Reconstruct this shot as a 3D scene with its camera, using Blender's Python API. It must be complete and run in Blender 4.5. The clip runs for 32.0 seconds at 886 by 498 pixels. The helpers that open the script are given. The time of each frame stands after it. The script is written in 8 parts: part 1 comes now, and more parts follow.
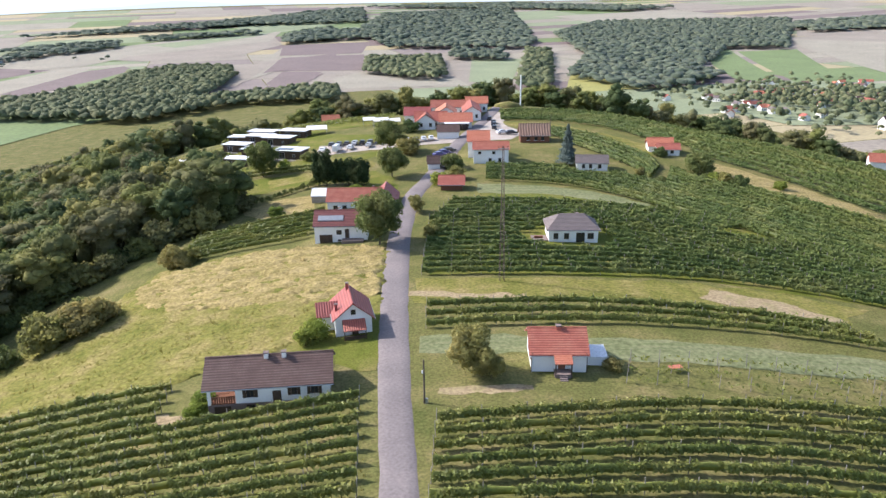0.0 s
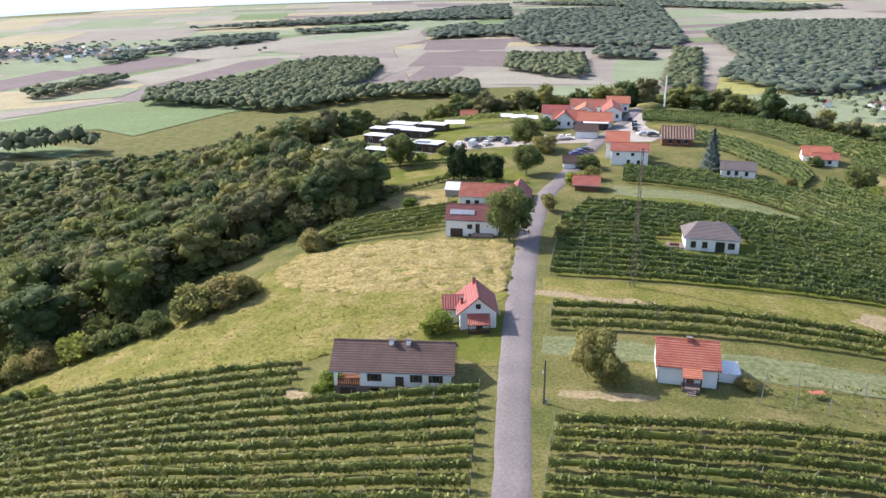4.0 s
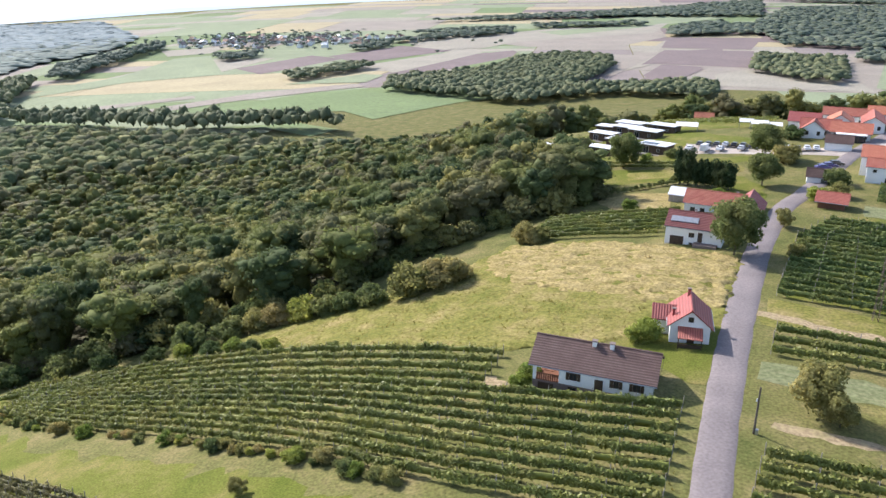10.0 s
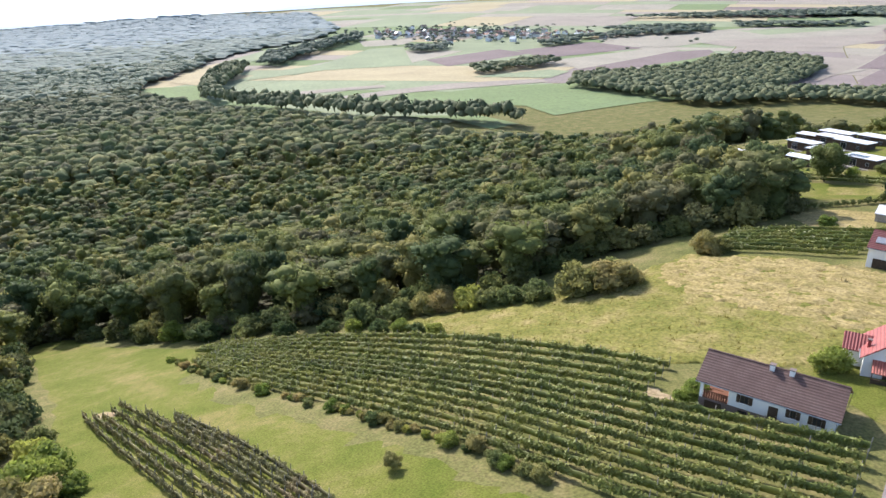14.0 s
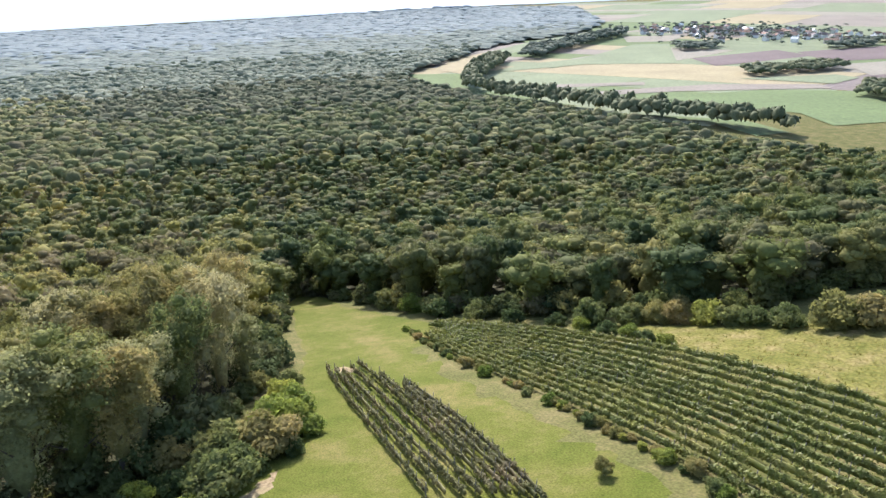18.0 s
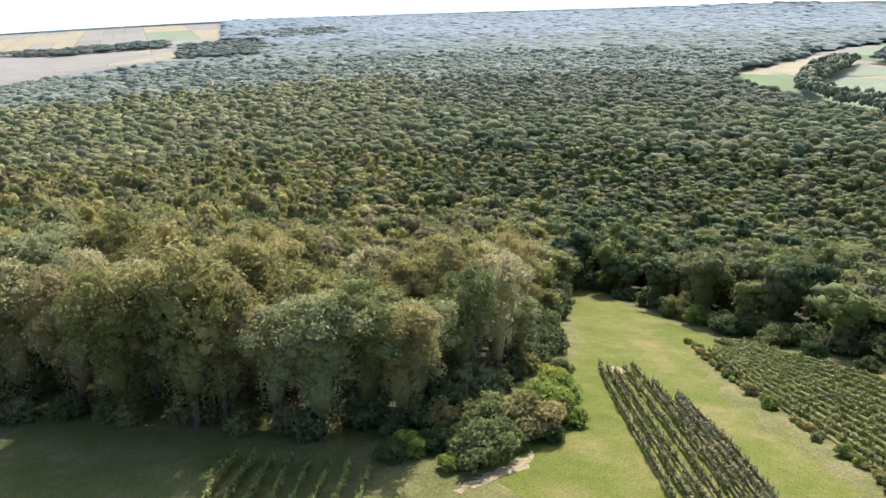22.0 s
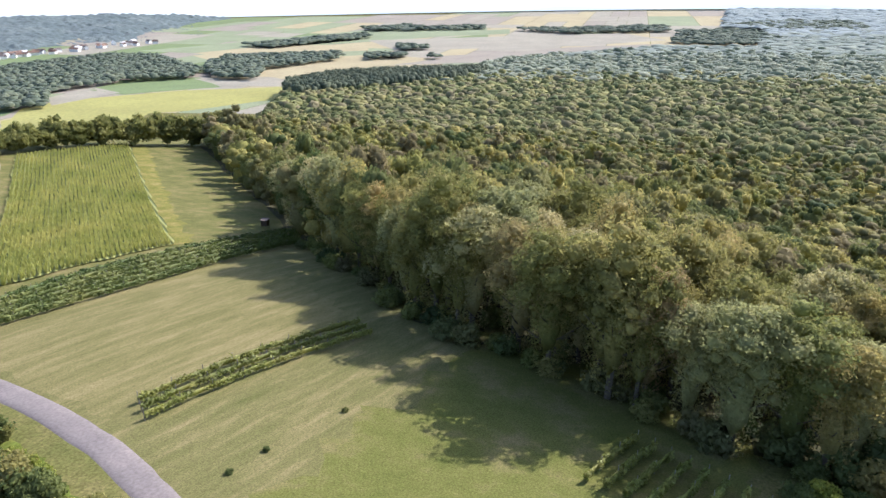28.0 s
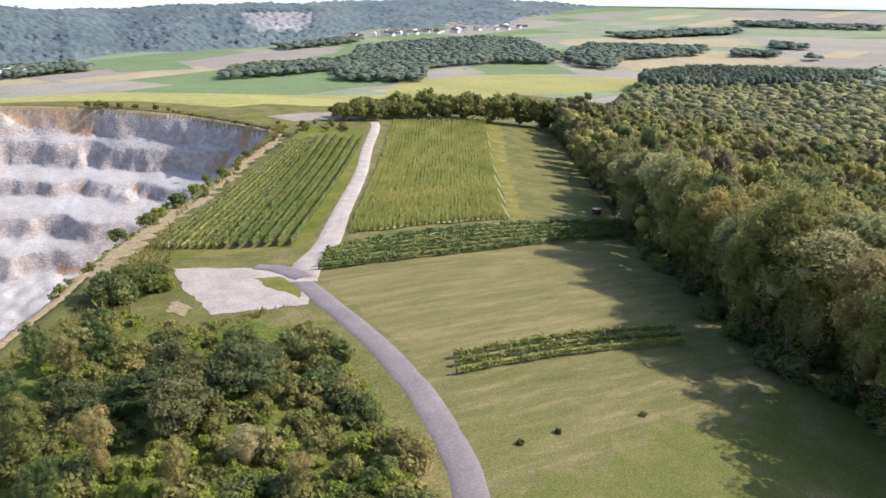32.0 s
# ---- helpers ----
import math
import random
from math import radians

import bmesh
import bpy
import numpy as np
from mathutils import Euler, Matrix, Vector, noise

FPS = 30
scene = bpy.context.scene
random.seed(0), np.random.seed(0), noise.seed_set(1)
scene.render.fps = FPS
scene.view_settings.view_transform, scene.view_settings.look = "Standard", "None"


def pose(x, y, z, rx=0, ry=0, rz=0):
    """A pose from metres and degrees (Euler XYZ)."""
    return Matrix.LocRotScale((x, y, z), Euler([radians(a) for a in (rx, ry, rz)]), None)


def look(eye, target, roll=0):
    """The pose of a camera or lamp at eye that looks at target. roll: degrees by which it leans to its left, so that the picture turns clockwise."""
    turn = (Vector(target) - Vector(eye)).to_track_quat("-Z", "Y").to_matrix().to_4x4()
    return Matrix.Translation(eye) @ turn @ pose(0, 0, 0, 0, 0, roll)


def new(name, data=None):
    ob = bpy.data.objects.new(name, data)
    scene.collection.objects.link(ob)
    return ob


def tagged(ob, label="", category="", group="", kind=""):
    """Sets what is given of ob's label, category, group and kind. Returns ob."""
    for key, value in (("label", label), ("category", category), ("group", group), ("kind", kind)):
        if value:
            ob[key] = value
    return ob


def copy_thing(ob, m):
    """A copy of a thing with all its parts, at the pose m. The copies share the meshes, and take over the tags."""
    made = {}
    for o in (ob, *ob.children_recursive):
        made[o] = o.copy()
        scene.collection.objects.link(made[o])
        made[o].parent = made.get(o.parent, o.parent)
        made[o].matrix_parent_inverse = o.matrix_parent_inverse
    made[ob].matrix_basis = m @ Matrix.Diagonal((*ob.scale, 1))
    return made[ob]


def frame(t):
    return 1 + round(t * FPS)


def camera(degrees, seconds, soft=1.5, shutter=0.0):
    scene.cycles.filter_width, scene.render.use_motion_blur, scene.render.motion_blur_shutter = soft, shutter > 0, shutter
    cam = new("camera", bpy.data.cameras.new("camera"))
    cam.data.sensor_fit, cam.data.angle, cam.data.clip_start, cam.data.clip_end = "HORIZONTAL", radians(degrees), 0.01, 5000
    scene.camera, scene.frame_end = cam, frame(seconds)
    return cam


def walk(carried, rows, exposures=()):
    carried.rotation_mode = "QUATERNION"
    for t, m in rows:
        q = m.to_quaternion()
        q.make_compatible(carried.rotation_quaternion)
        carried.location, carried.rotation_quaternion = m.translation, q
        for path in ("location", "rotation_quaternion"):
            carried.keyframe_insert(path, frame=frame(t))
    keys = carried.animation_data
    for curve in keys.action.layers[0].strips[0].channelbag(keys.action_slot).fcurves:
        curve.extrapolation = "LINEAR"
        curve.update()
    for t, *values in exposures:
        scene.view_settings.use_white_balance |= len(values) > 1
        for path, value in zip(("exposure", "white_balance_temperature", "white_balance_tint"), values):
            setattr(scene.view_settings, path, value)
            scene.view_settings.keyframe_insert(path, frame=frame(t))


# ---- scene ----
cam = camera(61.83, 32.0)
# seconds, yaw, pitch, roll of a drone that hangs in the air and turns
ROWS = [
    (0, -0.00, -18.52, -0.80), (0.5, 1.34, -18.53, -0.70), (1, 2.68, -18.55, -0.61), (1.5, 4.01, -18.57, -0.53), (2, 5.33, -18.59, -0.47),
    (2.5, 6.66, -18.61, -0.41), (4.5, 11.88, -18.69, -0.31), (5, 13.33, -18.70, -0.25), (5.5, 14.81, -18.73, -0.19), (6, 16.36, -18.77, -0.13),
    (6.5, 17.95, -18.80, -0.06), (7, 19.55, -18.83, 0.01), (7.5, 21.13, -18.86, 0.09), (8, 22.63, -18.89, 0.15), (8.5, 24.03, -18.93, 0.20),
    (9, 25.31, -18.98, 0.22), (9.5, 26.53, -19.02, 0.24), (10, 27.77, -19.06, 0.26), (10.5, 29.10, -19.09, 0.29), (11, 30.59, -19.14, 0.33),
    (11.5, 32.28, -19.20, 0.39), (12, 34.07, -19.26, 0.45), (12.5, 35.89, -19.32, 0.51), (13, 37.74, -19.39, 0.59), (13.5, 39.64, -19.47, 0.66),
    (14, 41.62, -19.55, 0.73), (14.5, 43.66, -19.63, 0.80), (16.5, 52.43, -19.95, 0.93), (17, 55.18, -20.07, 1.01), (17.5, 58.03, -20.18, 1.09),
    (18, 60.93, -20.31, 1.15), (18.5, 63.83, -20.43, 1.18), (19, 66.72, -20.54, 1.19), (19.5, 69.64, -20.67, 1.21), (20, 72.59, -20.82, 1.25),
    (20.5, 75.57, -20.97, 1.28), (21, 78.58, -21.12, 1.30), (21.5, 81.58, -21.26, 1.32), (22, 84.58, -21.41, 1.35), (22.5, 87.57, -21.56, 1.39),
    (23, 90.60, -21.72, 1.41), (23.5, 93.65, -21.87, 1.41), (24, 96.69, -22.02, 1.41), (24.5, 99.82, -22.16, 1.40), (25, 103.05, -22.31, 1.35),
    (25.5, 106.35, -22.47, 1.27), (27.5, 117.44, -22.97, 1.10), (28, 120.75, -23.10, 1.00), (28.5, 124.23, -23.23, 0.91), (29, 127.85, -23.37, 0.82),
    (29.5, 131.45, -23.50, 0.74), (30, 134.95, -23.62, 0.67), (30.5, 138.37, -23.73, 0.56), (31, 141.78, -23.84, 0.43), (31.5, 145.00, -23.96, 0.32),
    (32, 147.77, -24.07, 0.24),
]
walk(cam, [(t, pose(0, 0, 48, 90 + p, 0, y) @ pose(0, 0, 0, 0, 0, r)) for t, y, p, r in ROWS], [(0.0, 1.13, 6200.0, 14.5), (13.0, 1.18, 6150.0, 14.5), (22.0, 1.24, 6100.0, 14.5), (26.0, 1.26, 6100.0, 14.5), (29.0, 1.16, 6150.0, 14.5), (32.0, 0.98, 6200.0, 14.5)])

# ---- light ----
SUN_AZ, SUN_EL = 72.0, 36.5
world = bpy.data.worlds.new("sky")
scene.world = world
world.use_nodes = True
wn = world.node_tree
sky = wn.nodes.new("ShaderNodeTexSky")
sky.sky_type, sky.sun_disc = "NISHITA", False
sky.sun_elevation, sky.sun_rotation = radians(SUN_EL), radians(-SUN_AZ)
sky.altitude, sky.air_density, sky.dust_density = 300, 1.0, 2.0
wn.links.new(sky.outputs[0], wn.nodes["Background"].inputs[0])
wn.nodes["Background"].inputs[1].default_value = 0.125
sun_dir = Vector((-math.sin(radians(SUN_AZ)) * math.cos(radians(SUN_EL)), math.cos(radians(SUN_AZ)) * math.cos(radians(SUN_EL)), math.sin(radians(SUN_EL))))
sun = new("sun", bpy.data.lights.new("sun", "SUN"))
sun.data.energy, sun.data.angle, sun.data.color = 3.3, radians(0.6), (1.0, 0.95, 0.88)
sun.matrix_world = look(sun_dir * 900, (0, 0, 0))

# ---- the lie of the land ----
EYE_H = 48.0
RIDGE = [(0, 0, 0), (0, 60, 0), (2, 130, 0), (10, 200, 1), (25, 300, 2), (40, 350, 1), (70, 480, -38)]
EAST = [(40, 80, -1), (90, 80, -6), (60, 180, -1), (140, 180, -10), (77, 315, 0.5), (109, 274, -3), (152, 250, -9), (100, 352, -15), (165, 315, -28), (200, 290, -38), (300, 250, -65),
        (200, 80, -28), (150, 0, -22), (120, 430, -40), (200, 500, -70), (380, 450, -85)]
WEST = [(-40, 80, -3), (-90, 80, -14), (-60, 150, -5), (-120, 160, -22), (-60, 300, -2), (-130, 330, -18), (-220, 250, -50),
        (-220, 100, -45), (-120, 0, -16), (-350, 100, -65), (-350, 400, -75), (-40, 450, -36), (-20, 400, -16), (-200, 520, -60)]
SOUTH = [(0, -60, -1), (30, -150, -3), (-60, -120, -4), (-120, -100, -9), (0, -250, -6), (-200, -150, -25), (100, -100, -3),
         (-350, -250, -40), (60, -350, -4), (5, -425, 4), (-110, -420, -3)]
HILLS = [(-3300, 2200, -25, 700), (-3900, 900, -30, 900)]
KNOTS = np.array(RIDGE + EAST + WEST + SOUTH, float)


def tps(r2):
    return 0.5 * r2 * np.log(r2 + 1e-9)


def fit_knots():
    p = KNOTS[:, :2] / 100
    n = len(p)
    a = np.zeros((n + 3, n + 3))
    a[:n, :n] = tps(((p[:, None] - p[None]) ** 2).sum(2)) + np.eye(n) * 0.02
    a[:n, n], a[:n, n + 1:] = 1, p
    a[n:, :n] = a[:n, n:].T
    return np.linalg.solve(a, np.concatenate([KNOTS[:, 2], np.zeros(3)]))


COEF = fit_knots()


def smooth(t):
    t = np.clip(t, 0, 1)
    return t * t * (3 - 2 * t)


def ground_h(x, y):
    """Height of the ground at x, y (numbers or arrays)."""
    x, y = np.asarray(x, float), np.asarray(y, float)
    d = np.hypot(x, y) + 1e-6
    q = np.stack([x, y], -1) / 100
    p = KNOTS[:, :2] / 100
    n = len(p)
    near = tps(((q[..., None, :] - p) ** 2).sum(-1)) @ COEF[:n] + COEF[n] + q @ COEF[n + 1:]
    plain = -85 + 130 * smooth((d - 1500) / 3500)
    for hx, hy, up, wide in HILLS:
        plain = plain + up * np.exp(-((x - hx) ** 2 + (y - hy) ** 2) / (2 * wide * wide))
    k = smooth((d - 420) / 480)
    z = np.clip(near, -90, 12) * (1 - k) + plain * k
    # tilted down by azimuth so that the horizon fits the camera's view
    az = np.degrees(np.arctan2(-x, y)) % 360
    dip = np.where(az < 180, 5.7 * smooth((az - 8) / 135), 5.7 * smooth((330 - az) / 115))
    return z - d * np.tan(np.radians(dip))


# ---- end of the land ----

# ---- materials ----
def mat(name, cols, scale=1.0, rough=0.85, bump=0.3, bump_scale=None, fine=None, sheen=0.0, metal=0.0, spec=0.3,
        per_object=0.0, per_island=0.0, translucent=0.0, stretch=None, detail=4.0, contrast=0.25, grain=0.9, tint=0.0, broken=0.5):
    """Colours mixed by noise at two sizes, with relief; scale is in features a metre."""
    m = bpy.data.materials.new(name)
    m.use_nodes = True
    nt = m.node_tree
    n, l = nt.nodes, nt.links
    bs = n["Principled BSDF"]
    bs.inputs["Roughness"].default_value = rough
    bs.inputs["Metallic"].default_value = metal
    bs.inputs["Specular IOR Level"].default_value = spec
    # a bluish sheen stands in for haze on far surfaces
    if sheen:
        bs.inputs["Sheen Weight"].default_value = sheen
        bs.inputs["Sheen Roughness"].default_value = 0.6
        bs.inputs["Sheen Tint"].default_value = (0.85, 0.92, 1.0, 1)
    geo = n.new("ShaderNodeNewGeometry")
    mp = n.new("ShaderNodeMapping")
    l.new(geo.outputs["Position"], mp.inputs["Vector"])
    if stretch:
        mp.inputs["Scale"].default_value = stretch[:3]
        mp.inputs["Rotation"].default_value = (0, 0, radians(stretch[3]))
    t1 = n.new("ShaderNodeTexNoise")
    t1.inputs["Scale"].default_value = scale
    t1.inputs["Detail"].default_value = detail
    t1.inputs["Roughness"].default_value = broken
    l.new(mp.outputs[0], t1.inputs["Vector"])
    t2 = n.new("ShaderNodeTexNoise")
    t2.inputs["Scale"].default_value = fine or scale * 9
    t2.inputs["Detail"].default_value = 3
    l.new(geo.outputs["Position"], t2.inputs["Vector"])
    ramp = n.new("ShaderNodeValToRGB")
    e = ramp.color_ramp.elements
    k = len(cols)
    lo, hi = 0.5 - contrast, 0.5 + contrast
    while len(e) < k:
        e.new(0.5)
    for i, c in enumerate(cols):
        e[i].position = lo + (hi - lo) * i / max(1, k - 1)
        e[i].color = (*c, 1)
    pick = t1.outputs[0]
    if tint:
        at = n.new("ShaderNodeAttribute")
        at.attribute_name = "tint"
        mixed = n.new("ShaderNodeMix")
        mixed.inputs[0].default_value = tint
        l.new(pick, mixed.inputs[2])
        l.new(at.outputs["Fac"], mixed.inputs[3])
        pick = mixed.outputs[0]
    l.new(pick, ramp.inputs[0])
    hsv = n.new("ShaderNodeHueSaturation")
    l.new(ramp.outputs[0], hsv.inputs["Color"])
    # fine value grain, and a difference from piece to piece
    v = n.new("ShaderNodeMath")
    v.operation = "MULTIPLY_ADD"
    l.new(t2.outputs[0], v.inputs[0])
    v.inputs[1].default_value, v.inputs[2].default_value = grain, 1 - grain * 0.5
    out = v.outputs[0]
    for amount, node, sock in ((per_object, "ShaderNodeObjectInfo", "Random"), (per_island, "ShaderNodeNewGeometry", "Random Per Island")):
        if amount:
            o = n.new(node)
            a = n.new("ShaderNodeMath")
            a.operation = "MULTIPLY_ADD"
            l.new(o.outputs[sock], a.inputs[0])
            a.inputs[1].default_value, a.inputs[2].default_value = amount, 1 - amount / 2
            b = n.new("ShaderNodeMath")
            b.operation = "MULTIPLY"
            l.new(out, b.inputs[0])
            l.new(a.outputs[0], b.inputs[1])
            out = b.outputs[0]
            if sock == "Random":
                h = n.new("ShaderNodeMath")
                h.operation = "MULTIPLY_ADD"
                l.new(o.outputs[sock], h.inputs[0])
                h.inputs[1].default_value, h.inputs[2].default_value = -amount * 0.1, 0.5 + amount * 0.05
                l.new(h.outputs[0], hsv.inputs["Hue"])
    l.new(out, hsv.inputs["Value"])
    l.new(hsv.outputs[0], bs.inputs["Base Color"])
    if bump:
        bp = n.new("ShaderNodeBump")
        bp.inputs["Strength"].default_value = bump
        bp.inputs["Distance"].default_value = 0.3 / (bump_scale or scale * 4)
        t3 = n.new("ShaderNodeTexNoise")
        t3.inputs["Scale"].default_value = bump_scale or scale * 4
        t3.inputs["Detail"].default_value = 3
        l.new(mp.outputs[0], t3.inputs["Vector"])
        l.new(t3.outputs[0], bp.inputs["Height"])
        l.new(bp.outputs[0], bs.inputs["Normal"])
    if translucent:
        tr = n.new("ShaderNodeBsdfTranslucent")
        gain = n.new("ShaderNodeMix")
        gain.data_type, gain.blend_type = "RGBA", "MULTIPLY"
        gain.inputs[0].default_value, gain.inputs[7].default_value = 1.0, (1.35, 1.35, 1.3, 1)
        l.new(hsv.outputs[0], gain.inputs[6])
        l.new(gain.outputs[2], tr.inputs["Color"])
        mx = n.new("ShaderNodeMixShader")
        mx.inputs[0].default_value = translucent
        l.new(bs.outputs[0], mx.inputs[1])
        l.new(tr.outputs[0], mx.inputs[2])
        l.new(mx.outputs[0], n["Material Output"].inputs["Surface"])
    return m


def banded(name, base, dark, direction, period, rough=0.7, wobble=0.4, width=0.5, gain=0.5, axis="X", coord="Object"):
    """Stripes in relief: roof tiles, crop rows, boards. direction: degrees of the stripes' normal."""
    m = mat(name, base, 0.6, rough, 0, per_object=0.1)
    nt = m.node_tree
    n, l = nt.nodes, nt.links
    bs = n["Principled BSDF"]
    src = bs.inputs["Base Color"].links[0].from_socket
    co = n.new("ShaderNodeTexCoord")
    mp = n.new("ShaderNodeMapping")
    mp.inputs["Rotation"].default_value = (0, 0, radians(-direction))
    l.new(co.outputs[coord], mp.inputs["Vector"])
    w = n.new("ShaderNodeTexWave")
    w.bands_direction = axis
    w.inputs["Scale"].default_value = 0.314 / period
    w.inputs["Distortion"].default_value = wobble
    w.inputs["Detail"].default_value = 2
    w.inputs["Detail Scale"].default_value = 0.5
    l.new(mp.outputs[0], w.inputs["Vector"])
    rp = n.new("ShaderNodeValToRGB")
    rp.color_ramp.elements[0].position, rp.color_ramp.elements[1].position = width - 0.3, width + 0.2
    l.new(w.outputs["Fac"], rp.inputs[0])
    mx = n.new("ShaderNodeMix")
    mx.data_type = "RGBA"
    l.new(rp.outputs[0], mx.inputs[0])
    mx.inputs[6].default_value = (*dark, 1)
    l.new(src, mx.inputs[7])
    l.new(mx.outputs[2], bs.inputs["Base Color"])
    bp = n.new("ShaderNodeBump")
    bp.inputs["Strength"].default_value = gain
    bp.inputs["Distance"].default_value = period * 0.25
    l.new(w.outputs["Fac"], bp.inputs["Height"])
    l.new(bp.outputs[0], bs.inputs["Normal"])
    return m


